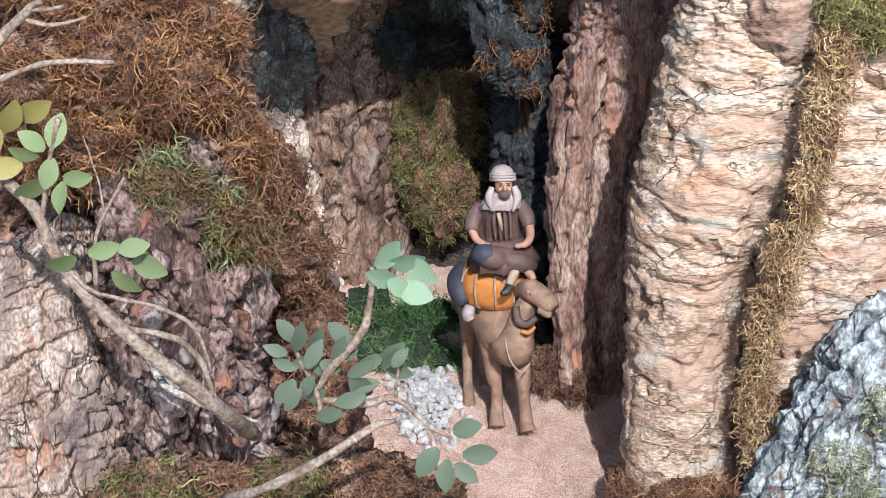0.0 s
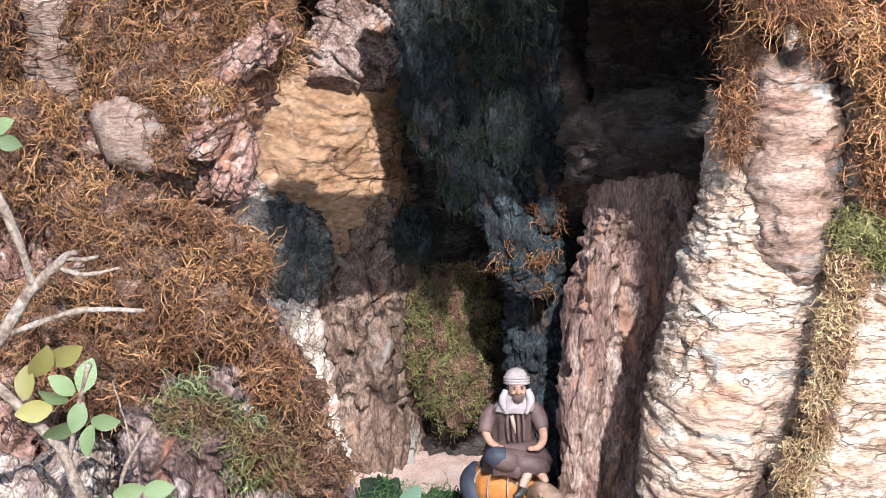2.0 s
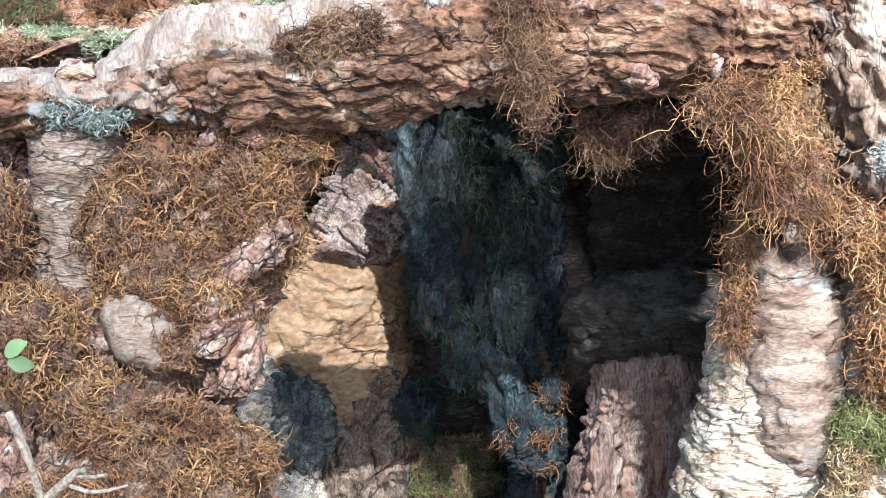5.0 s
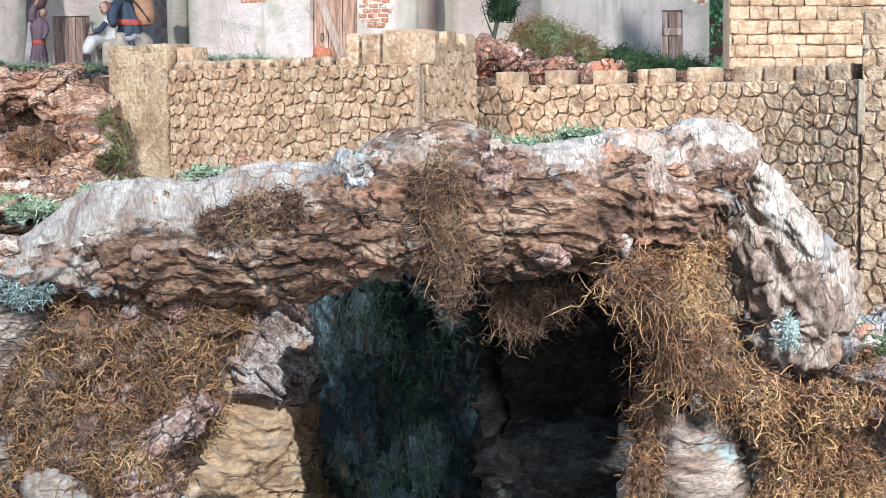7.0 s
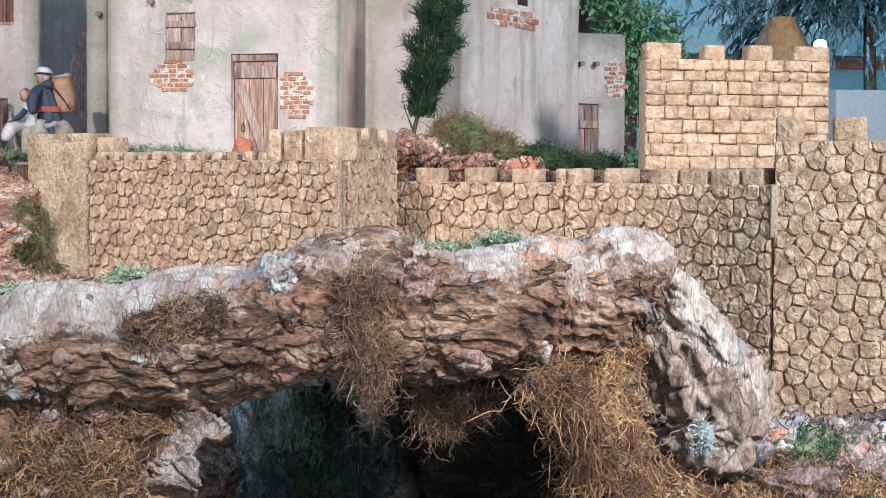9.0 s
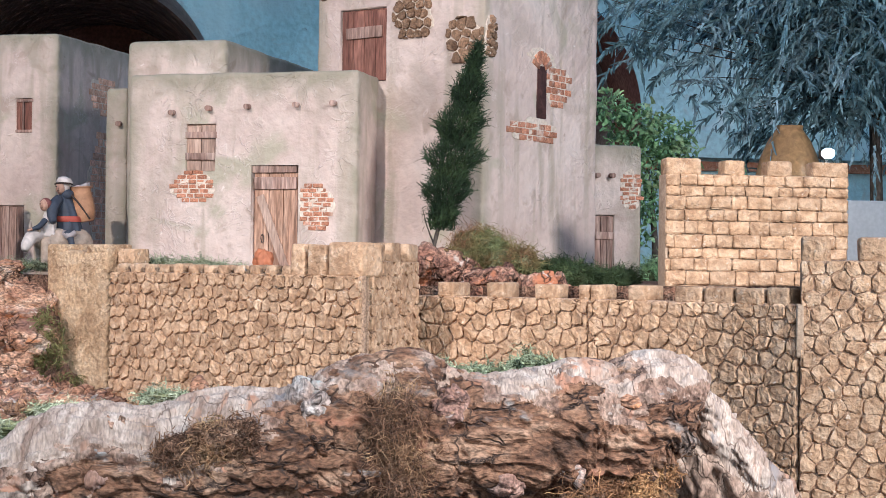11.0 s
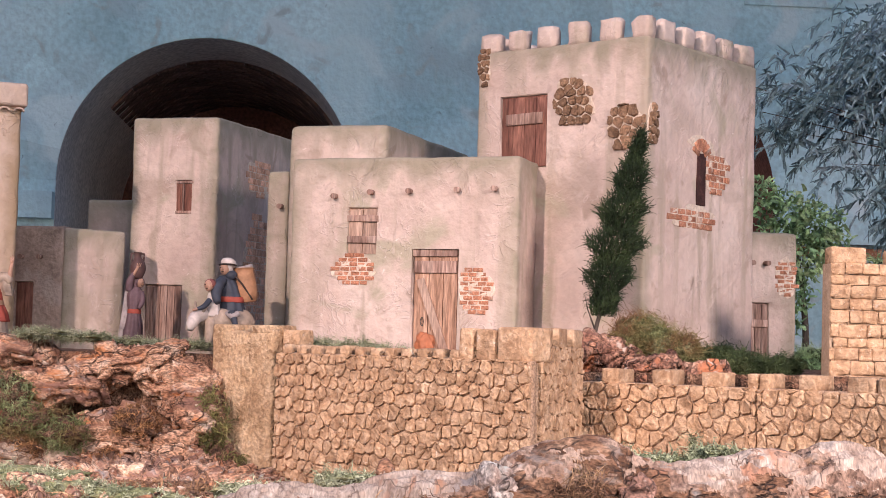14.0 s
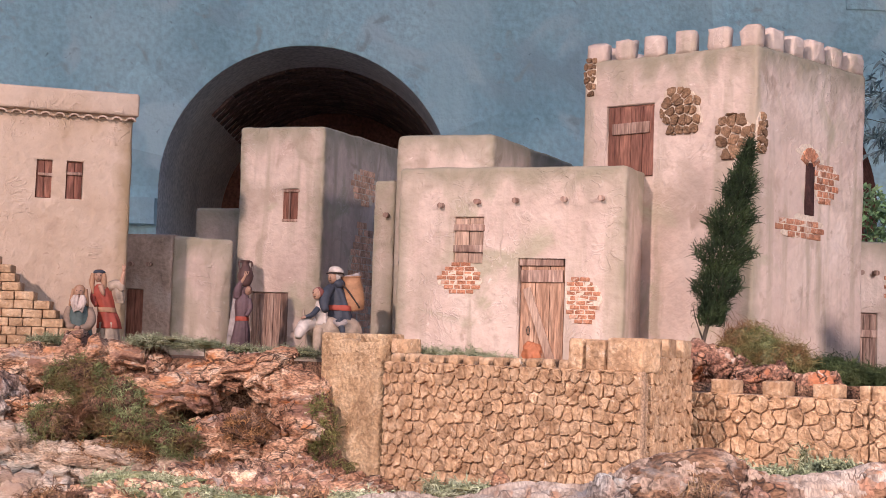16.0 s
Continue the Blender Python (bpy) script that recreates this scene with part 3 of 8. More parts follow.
def shell(W, D, H, m, material, name, parent, openings=(), r=0.008, step=0.02, lump=0.0022, seed=0, side_openings=(), taper=0.0):
    """A house body W x D x H in the frame m, with rounded edges, hand-laid plaster and openings (u0, u1, v0, v1, depth) in its front
    (local y = 0) and in its right side (local x = W)."""
    bm = bmesh.new()

    def lines(a, b, extra):
        base = list(np.arange(a, b, step)) + [b, a + r * 0.4, a + r, b - r * 0.4, b - r]
        base += extra
        base = sorted(set(round(x, 5) for x in base))
        keep = []
        for x in base:
            if x in [round(e, 5) for e in extra] or x in (round(a, 5), round(b, 5)):
                while keep and x - keep[-1] < 0.003 and keep[-1] not in [round(e, 5) for e in extra] and keep[-1] != round(a, 5):
                    keep.pop()
                keep.append(x)
            elif not keep or x - keep[-1] >= 0.003:
                keep.append(x)
        return keep

    def rounded(p):
        q = Vector((min(max(p.x, r), W - r), min(max(p.y, r), D - r), min(p.z, H - r)))
        d = p - q
        if d.length > 1e-9:
            p = q + d.normalized() * min(d.length, r)
        n3 = Vector((p.x, p.y, p.z)) * 16 + Vector((seed * 3.1, 0, 0))
        bumpv = noise.noise(n3) * lump + noise.noise(n3 * 4) * lump * 0.35
        return p + (p - Vector((W / 2, D / 2, H / 2))).normalized() * bumpv

    def face(o, u, v, lu, lv, holes, inward):
        us = lines(0, lu, [x for h in holes for x in h[:2]])
        vs = lines(0, lv, [x for h in holes for x in h[2:4]])
        grid = {}
        for a, x in enumerate(us):
            for b, y in enumerate(vs):
                grid[a, b] = bm.verts.new(m @ rounded(o + u * x + v * y))
        for a in range(len(us) - 1):
            for b in range(len(vs) - 1):
                cx, cy = (us[a] + us[a + 1]) / 2, (vs[b] + vs[b + 1]) / 2
                if any(h[0] < cx < h[1] and h[2] < cy < h[3] for h in holes):
                    continue
                bm.faces.new((grid[a, b], grid[a + 1, b], grid[a + 1, b + 1], grid[a, b + 1]))
        for h in holes:
            c = [o + u * h[i] + v * h[j] for i, j in ((0, 2), (1, 2), (1, 3), (0, 3))]
            fr = [bm.verts.new(m @ p) for p in c]
            bk = [bm.verts.new(m @ (p + inward * h[4])) for p in c]
            for i in range(4):
                bm.faces.new((fr[i], fr[(i + 1) % 4], bk[(i + 1) % 4], bk[i]))
            bm.faces.new(bk)

    X, Y, Z = Vector((1, 0, 0)), Vector((0, 1, 0)), Vector((0, 0, 1))
    O = Vector((0, 0, 0))
    face(O, X, Z, W, H, list(openings), Y)
    face(X * W, Y, Z, D, H, list(side_openings), -X)
    face(X * W + Y * D, -X, Z, W, H, [], -Y)
    face(Y * D, -Y, Z, D, H, [], X)
    face(Z * H, X, Y, W, D, [], -Z)
    bmesh.ops.remove_doubles(bm, verts=bm.verts[:], dist=0.0004)
    for f in bm.faces:
        f.smooth = True
    if taper:
        z0 = m.translation.z
        c = m @ Vector((W / 2, D / 2, 0))
        for v in bm.verts:
            k = 1 - taper * (v.co.z - z0) / H
            v.co.x, v.co.y = c.x + (v.co.x - c.x) * k, c.y + (v.co.y - c.y) * k
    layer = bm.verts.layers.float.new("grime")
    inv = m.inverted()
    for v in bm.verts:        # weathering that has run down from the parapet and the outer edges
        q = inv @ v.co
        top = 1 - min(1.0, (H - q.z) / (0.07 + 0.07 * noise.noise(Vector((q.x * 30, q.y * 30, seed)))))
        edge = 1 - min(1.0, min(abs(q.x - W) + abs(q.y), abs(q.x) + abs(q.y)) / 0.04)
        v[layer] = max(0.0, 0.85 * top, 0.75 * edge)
    return part(name, bm, material, parent)

# ---------------------------------------------------------------- setting: ground, courtyard wall, terrace
bm = bmesh.new()
bmesh.ops.create_grid(bm, x_segments=8, y_segments=8, size=60)
tagged(part("ground", bm, M_GROUND, None), "grey paved courtyard floor", "ground", kind="structure")

WALL_Y, ARCHES = 7.3, ((-2.52, 0.62), (-0.612, 0.645), (1.24, 0.655))   # arch centres and radii
SPRING, WALL_TOP = 2.27, 6.0
bm = bmesh.new()


def wall_strip(x0, x1, zf0, zf1, zt, y):
    """One upright strip of the courtyard wall from its lower to its upper edge."""
    a = [bm.verts.new((x0, y, zf0)), bm.verts.new((x1, y, zf1)), bm.verts.new((x1, y, zt)), bm.verts.new((x0, y, zt))]
    bm.faces.new(a)


edges_x = [-12.0]
for cx, ra in ARCHES:
    for k in range(41):
        edges_x.append(cx - ra * math.cos(math.pi * k / 40))
edges_x.append(12.0)


def under(x):
    for cx, ra in ARCHES:
        if abs(x - cx) < ra + 1e-6:
            return SPRING + math.sqrt(max(0, ra * ra - (x - cx) ** 2))
    return 0.0


for a, b in zip(edges_x, edges_x[1:]):
    inside = any(abs((a + b) / 2 - cx) < ra for cx, ra in ARCHES)
    if inside:
        wall_strip(a, b, under(a), under(b), WALL_TOP, WALL_Y)
    else:
        wall_strip(a, b, 0, 0, WALL_TOP, WALL_Y)
REVEAL, DEEP = 0.55, 2.05
for cx, ra in ARCHES:      # stone reveals, brick vaults and back walls of the arches
    prof = [(cx - ra, 0.0)] + [(cx - ra * math.cos(math.pi * k / 40), SPRING + ra * math.sin(math.pi * k / 40)) for k in range(41)] + [(cx + ra, 0.0)]
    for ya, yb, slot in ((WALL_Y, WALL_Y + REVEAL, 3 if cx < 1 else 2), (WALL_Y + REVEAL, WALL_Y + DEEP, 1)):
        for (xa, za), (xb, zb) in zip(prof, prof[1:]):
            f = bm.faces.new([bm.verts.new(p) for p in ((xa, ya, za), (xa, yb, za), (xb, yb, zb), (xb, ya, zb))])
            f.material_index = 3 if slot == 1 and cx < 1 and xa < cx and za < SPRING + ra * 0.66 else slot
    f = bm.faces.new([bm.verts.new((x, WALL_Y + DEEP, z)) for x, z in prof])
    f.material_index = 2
box(bm, -12, 12, WALL_Y + DEEP + 0.02, WALL_Y + DEEP + 0.4, 0, WALL_TOP)
box(bm, -12, 12, WALL_Y - 0.05, WALL_Y + 0.4, WALL_TOP, WALL_TOP + 0.25)
bmesh.ops.remove_doubles(bm, verts=bm.verts[:], dist=0.0005)
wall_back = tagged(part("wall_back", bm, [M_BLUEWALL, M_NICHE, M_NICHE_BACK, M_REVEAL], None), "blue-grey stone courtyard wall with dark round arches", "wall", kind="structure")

# the raised earth terrace behind the town walls
bm = bmesh.new()
TER = [(-1.7, 2.98), (-0.2, 3.0), (-0.08, 2.9), (0.28, 2.56), (0.42, 2.78), (0.92, 2.40), (1.3, 2.4), (2.2, 2.6), (2.4, 5.6), (-2.2, 5.6)]
lo = [bm.verts.new((x, y, 1.34)) for x, y in TER]
hi = [bm.verts.new((x, y, 1.56 + 0.01 * (i % 2))) for i, (x, y) in enumerate(TER)]
bm.faces.new(hi)
bm.faces.new(lo[::-1])
for i in range(len(TER)):
    j = (i + 1) % len(TER)
    bm.faces.new((lo[i], lo[j], hi[j], hi[i]))
tagged(part("terrace_ground", bm, M_MOSS_D, None), "earth terrace that carries the model village", "ground", kind="structure")

bm = bmesh.new()
box(bm, -2.2, 2.4, 3.06, 5.6, 0.0, 1.345)
box(bm, -1.05, -0.45, 2.97, 3.06, 0.0, 1.30)
box(bm, 0.97, 1.5, 2.3, 3.06, 0.0, 1.36)
tagged(part("terrace_base", bm, M_MOSS_D, None), "brown earth-coloured base under the terrace", "ground", kind="structure")
bm = bmesh.new()
box(bm, -0.75, 1.2, 1.35, 3.06, 0.0, 0.14)
tagged(part("stage_floor", bm, M_MOSS_D, None), "low earth-coloured stage under the cave", "ground", kind="structure")

# arcade added unseen at the camera's back; its arch bounds the incoming sun
bm = bmesh.new()
ARC_X, ARC_R, CROWN = 0.45, 1.3, 5.48
for k in range(-4, 5):
    cx = ARC_X + 3.0 * k
    box(bm, cx - 1.7, cx - ARC_R, -3.3, -3.0, 0, 13)
    for i in range(32):
        a, b = (cx - ARC_R * math.cos(math.pi * q / 32) for q in (i, i + 1))
        zc = CROWN - ARC_R + math.sqrt(max(0.0, ARC_R ** 2 - ((a + b) / 2 - cx) ** 2))
        box(bm, a, b, -3.3, -3.0, zc, 13)
tagged(part("wall_front", bm, M_BOUNCE_PALE, None), "unseen arcaded wall added to mask the sun", "wall", kind="structure")
# side walls added out of view to close the court
bm = bmesh.new()
box(bm, -12.4, -12, -3.3, 10.0, 0, 6)
box(bm, 12, 12.4, -3.3, 10.0, 0, 6)
tagged(part("wall_side", bm, M_BOUNCE_PALE, None), "unseen pale side walls closing the courtyard", "wall", kind="structure")
# sill course and red band along the courtyard wall, and its blocks
bm = bmesh.new()
xs = [-12.0] + [v for cx, ra in ARCHES for v in (cx - ra - 0.001, cx + ra + 0.001)] + [12.0]
for a, b in zip(xs[::2], xs[1::2]):
    box(bm, a, b, WALL_Y - 0.07, WALL_Y + 0.02, 2.10, 2.215)
tagged(part("trim", bm, M_BLUEWALL, wall_back), "projecting stone sill course")
bm = bmesh.new()
box(bm, ARCHES[2][0] + ARCHES[2][1] + 0.002, 12, WALL_Y - 0.03, WALL_Y + 0.01, 2.045, 2.085)
part("red_band", bm, M_BRICK, wall_back, "dull red painted band")
rg = random.Random(77)
for j in range(9):
    z = 2.225 + 0.31 * j
    x = -4.2 + 0.3 * (j % 2)
    while x < 4.4:
        w = rg.uniform(0.5, 0.8)
        near = min(math.hypot(max(x, min(cx, x + w)) - cx, max(z, SPRING) - SPRING) - ra for cx, ra in ARCHES)
        if near > 0.30:
            part("stone", worn_block(x + 0.004, x + w - 0.004, WALL_Y - 0.006 * rg.uniform(0.6, 1.4), WALL_Y + 0.01, z + 0.003, z + 0.307, None, r=0.005), M_BLUEWALL, wall_back)
        x += w
for cx, ra in ARCHES:
    for k in range(15):
        a0, a1 = math.pi * k / 15 + 0.0012, math.pi * (k + 1) / 15 - 0.0012
        bm = bmesh.new()
        pr = []
        for a in (a0, (a0 + a1) / 2, a1):
            pr.append((ra + 0.002, a))
        for a in (a1, (a0 + a1) / 2, a0):
            pr.append((ra + 0.29, a))
        dep = WALL_Y - 0.0035 * rg.uniform(0.8, 1.2)
        fr = [bm.verts.new((cx + q * math.cos(a), dep, SPRING + q * math.sin(a))) for q, a in pr]
        bk = [bm.verts.new((cx + q * math.cos(a), WALL_Y + 0.01, SPRING + q * math.sin(a))) for q, a in pr]
        bm.faces.new(fr)
        for i in range(6):
            bm.faces.new((fr[i], bk[i], bk[(i + 1) % 6], fr[(i + 1) % 6]))
        part("arch_stone", bm, M_BLUEWALL, wall_back)

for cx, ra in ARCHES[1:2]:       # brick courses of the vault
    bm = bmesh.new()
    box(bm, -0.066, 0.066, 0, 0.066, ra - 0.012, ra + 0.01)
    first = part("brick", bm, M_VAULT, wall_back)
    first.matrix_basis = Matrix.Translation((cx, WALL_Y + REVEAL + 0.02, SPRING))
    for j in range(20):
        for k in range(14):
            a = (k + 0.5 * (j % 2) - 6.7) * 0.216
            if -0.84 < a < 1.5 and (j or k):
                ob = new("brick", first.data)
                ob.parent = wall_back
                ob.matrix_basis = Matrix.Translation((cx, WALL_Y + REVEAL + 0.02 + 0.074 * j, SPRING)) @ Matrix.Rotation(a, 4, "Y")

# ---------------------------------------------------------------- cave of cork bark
# bleached bark and the sky's light on it, both in one colour
M_BLEACH_LIT = surf("cork_bleached_lit_top", [(0.300, (0.210, 0.139, 0.106)), (0.440, (0.309, 0.226, 0.179)), (0.580, (0.401, 0.310, 0.255)), (0.750, (0.493, 0.401, 0.335))],
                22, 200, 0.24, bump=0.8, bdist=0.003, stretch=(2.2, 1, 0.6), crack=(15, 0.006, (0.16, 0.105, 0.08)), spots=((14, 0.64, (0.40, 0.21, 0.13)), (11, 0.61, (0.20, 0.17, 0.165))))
LOG = [(-0.42, 1.312, .042), (-0.30, 1.326, .036), (-0.232, 1.330, .034), (-0.19, 1.328, .036), (-0.136, 1.340, .044), (-0.083, 1.358, .064), (-0.038, 1.363, .070), (0.026, 1.362, .068), (0.103, 1.370, .080),
       (0.18, 1.380, .070), (0.219, 1.390, .073), (0.258, 1.400, .082), (0.309, 1.406, .088), (0.347, 1.398, .078), (0.399, 1.394, .072), (0.476, 1.400, .075), (0.521, 1.408, .078), (0.547, 1.404, .070),
       (0.598, 1.416, .078), (0.628, 1.416, .072), (0.646, 1.412, .056)]
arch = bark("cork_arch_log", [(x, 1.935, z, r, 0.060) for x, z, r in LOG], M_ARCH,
            "long curved cork log bridging the cave mouth, bleached and painted sky-lit on top", 0.0024, 0.0088, 34, 0.65, 3, top=M_BLEACH_LIT, cut=(0.9, 0.6, 0.15, 0.40, 0.80, 1.05, 0.90, 0.85, 0.9))
# knots and torn bits of bark on the log
for x, y, z, r, mat, txt in ((0.197, 1.905, 1.432, 0.028, M_CORK, "grey-black knot"), (-0.033, 1.884, 1.349, 0.012, M_SLAB, "torn orange knot"), (-0.195, 1.90, 1.352, 0.021, M_ROCK, "broken orange end"),
                             (0.075, 1.95, 1.449, 0.010, M_ROCK, "lifted flake of bark"), (-0.012, 1.90, 1.415, 0.009, M_ROCK, "torn orange flake"), (0.36, 1.885, 1.437, 0.020, M_RED, "gnarled knot"),
                             (0.565, 1.885, 1.438, 0.011, M_ROCK, "torn orange flake"), (0.42, 1.893, 1.350, 0.020, M_RED, "gnarled knot"),
                             (0.50, 1.893, 1.36, 0.017, M_RED, "gnarled knot")):
    knot = bark("knot", [(x - r, y, z - r * 0.3, r * 0.5, r * 0.5), (x, y, z, r, r * 0.9), (x + r, y, z + r * 0.3, r * 0.5, r * 0.5)], mat, txt, 0.0022, 0.007, 40, 0.8, int(x * 1000) % 97 + 5, group="", category="")
    knot.parent = arch
M_BRANCH = surf("cork_brown_branch", [(0.3, (0.105, 0.062, 0.043)), (0.46, (0.20, 0.128, 0.093)), (0.58, (0.285, 0.198, 0.150)), (0.75, (0.38, 0.285, 0.225))],
                24, 220, 0.3, bump=0.9, bdist=0.003, stretch=(1.3, 1, 0.7), crack=(22, 0.006, (0.08, 0.05, 0.035)), spots=((16, 0.62, (0.36, 0.20, 0.13)),))

branch = bark("cork_branch", [(0.650, 2.03, 1.452, .012, .03), (0.680, 2.03, 1.404, .032, .045), (0.698, 2.03, 1.356, .046, .055), (0.722, 2.03, 1.318, .056, .06), (0.748, 2.03, 1.280, .060, .06), (0.752, 2.04, 1.245, .058, .06), (0.745, 2.06, 1.19, .05, .06)],
              M_BRANCH, "curved brown cork branch resting against the arch, its edge painted lit", 0.0026, 0.010, 26, 0.8, 5)
# strip added on the branch's upper edge to paint the light falling there
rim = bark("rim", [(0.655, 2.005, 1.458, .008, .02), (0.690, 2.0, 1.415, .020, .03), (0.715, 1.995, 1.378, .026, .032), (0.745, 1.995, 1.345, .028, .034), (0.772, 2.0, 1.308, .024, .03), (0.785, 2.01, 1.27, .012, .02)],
           M_BLEACH_LIT, "grey strip painted for the light along the edge", 0.0024, 0.006, 26, 0.6, 6, group="", category="")
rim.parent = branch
bark("cork_log", [(-0.205, 1.94, 1.08, .045, .05), (-0.205, 1.94, 1.2, .05, .055), (-0.20, 1.94, 1.31, .05, .05)], M_RING,
     "pale ringed cork log standing in brown moss", 0.004, 0.006, 24, 2.2, 7, cross=True)
bark("cork_log", [(-0.095, 1.885, 1.035, .018, .04), (-0.120, 1.88, 1.070, .040, .052), (-0.140, 1.89, 1.110, .034, .05)], M_STRIP,
     "sawn grey cork piece set in moss", 0.004, 0.006, 24, 1.0, 8, cross=True)
bark("cork_ledge", [(-0.080, 1.895, 1.085, .010, .03), (-0.050, 1.885, 1.110, .015, .04), (-0.010, 1.89, 1.150, .014, .04), (0.04, 1.91, 1.19, .010, .03)], M_RED,
     "reddish ledge of cork running up through the moss", 0.003, 0.008, 28, 0.5, 81)
bark("cork_ledge", [(-0.068, 1.885, 1.05, .014, .04), (-0.045, 1.885, 1.075, .022, .04), (-0.01, 1.90, 1.105, .014, .035)], M_RED,
     "knobbly red-brown cork edge under the ledge", 0.003, 0.009, 30, 0.7, 82)
bark("cork_ledge", [(-0.03, 1.90, 0.99, .018, .04), (-0.030, 1.90, 1.03, .030, .045), (-0.010, 1.91, 1.07, .020, .04)], M_RED,
     "flat pinkish cork flake beside the cave", 0.003, 0.009, 26, 0.8, 83)
bark("cork_ledge", [(-0.19, 1.80, 0.935, .014, .03), (-0.145, 1.80, 0.930, .022, .035), (-0.095, 1.80, 0.912, .014, .03)], M_STRIP,
     "pinkish cork piece bare of moss", 0.003, 0.010, 28, 0.6, 84)
bark("cork_log", [(0.645, 2.10, 0.86, .06, .06), (0.638, 2.09, 0.95, .062, .062), (0.63, 2.09, 1.05, .064, .064), (0.622, 2.09, 1.125, .066, .066)], M_STRIP,
     "round grey cork log with a rolled rim", 0.0035, 0.008, 30, 1.8, 9, cross=True)
bark("cork_slab", [(0.530, 2.15, 0.20, .072, .07), (0.528, 2.15, 0.38, .070, .08), (0.532, 2.15, 0.5, .070, .085), (0.542, 2.15, 0.60, .078, .09), (0.566, 2.14, 0.69, .094, .09), (0.592, 2.14, 0.80, .096, .09),
     (0.605, 2.14, 0.88, .090, .09), (0.610, 2.14, 0.95, .076, .085), (0.598, 2.16, 1.04, .05, .07)], M_PALE,
     "tall pale cork slab lit by the sun, furrowed crosswise", 0.0028, 0.0075, 18, 0.9, 11, cross=True)
bark("cork_slab", [(0.70, 2.12, 0.25, .085, .08), (0.71, 2.12, 0.5, .095, .08), (0.75, 2.12, 0.75, .085, .08), (0.775, 2.13, 1.0, .085, .08), (0.78, 2.14, 1.2, .09, .08)], M_PALE,
     "cracked pale cork slab beside a seam of moss", 0.0035, 0.011, 22, 0.7, 12, cross=True)
bark("cork_slab", [(0.478, 2.52, 0.18, .068, .05), (0.474, 2.52, 0.36, .070, .05), (0.470, 2.51, 0.54, .074, .052), (0.477, 2.51, 0.67, .076, .052), (0.505, 2.51, 0.79, .078, .05), (0.530, 2.52, 0.90, .080, .048), (0.54, 2.54, 0.955, .07, .035)], M_SLAB,
     "narrow reddish cork slab standing in the cave", 0.0034, 0.012, 20, 0.35, 13)
bark("cork_slab", [(0.425, 2.455, 0.24, .022, .03), (0.420, 2.455, 0.38, .026, .03), (0.412, 2.455, 0.54, .024, .03), (0.424, 2.455, 0.67, .026, .03), (0.450, 2.46, 0.79, .022, .028), (0.462, 2.47, 0.87, .015, .02)], M_SLAB,
     "ridge of reddish cork catching the sun in the cave", 0.0028, 0.009, 26, 0.4, 63)
bark("cork_slab", [(-0.20, 1.71, 0.30, .09, .09), (-0.205, 1.71, 0.5, .09, .09), (-0.21, 1.71, 0.66, .085, .085), (-0.22, 1.72, 0.76, .07, .07)], M_CREAM,
     "thick cork slab with squared cracks", 0.0026, 0.009, 26, 1.4, 15)
bark("cork_slab", [(-0.05, 1.73, 0.42, .075, .075), (-0.055, 1.72, 0.6, .068, .075), (-0.05, 1.72, 0.72, .062, .07), (-0.07, 1.73, 0.84, .05, .06)], M_GNARL,
     "gnarled reddish cork slab under moss", 0.003, 0.021, 26, 0.5, 16)
bark("cork_slab", [(0.02, 1.98, 0.2, .10, .12), (0.0, 1.97, 0.5, .10, .12), (-0.06, 1.97, 0.72, .10, .12), (-0.15, 1.98, 0.92, .09, .10), (-0.12, 1.99, 1.08, .105, .10), (-0.06, 2.0, 1.22, .10, .09), (0.0, 2.0, 1.33, .08, .07)], M_RED,
     "dark cork leg of the cave mouth under moss", 0.005, 0.016, 24, 0.6, 17)
bark("cork_slab", [(-0.32, 2.0, 0.2, .16, .12), (-0.33, 2.0, 0.6, .17, .12), (-0.36, 2.02, 1.0, .17, .12), (-0.38, 2.04, 1.3, .12, .1)], M_RED,
     "rough cork bank beside the cave", 0.006, 0.018, 22, 0.6, 18)
bark("cork_slab", [(0.075, 2.95, 0.1, .095, .08), (0.075, 2.94, 0.4, .092, .08), (0.078, 2.93, 0.62, .095, .08), (0.075, 2.93, 0.74, .098, .08), (0.07, 2.94, 0.84, .10, .07)], M_PILLAR,
     "pinkish-grey cracked cork pillar at the back of the cave", 0.0034, 0.014, 13, 0.45, 19)
bark("cork_slab", [(0.022, 2.93, 0.735, .130, .07), (0.020, 2.925, 0.80, .146, .085), (0.012, 2.925, 0.87, .148, .085), (0.032, 2.925, 0.95, .124, .085), (0.052, 2.93, 1.005, .108, .08), (0.056, 2.94, 1.04, .09, .06)], M_TAN,
     "broad tan cork block on top of a pillar, half in shade", 0.0032, 0.008, 22, 1.1, 20, cross=True)
bark("cork_slab", [(0.0, 2.86, 0.15, .06, .05), (-0.01, 2.86, 0.35, .055, .05), (-0.03, 2.86, 0.5, .052, .05), (-0.062, 2.86, 0.65, .052, .05), (-0.085, 2.85, 0.76, .045, .05), (-0.115, 2.84, 0.85, .03, .04)], M_WHITE,
     "bleached cork strip catching sunlight", 0.0035, 0.011, 30, 0.7, 20)
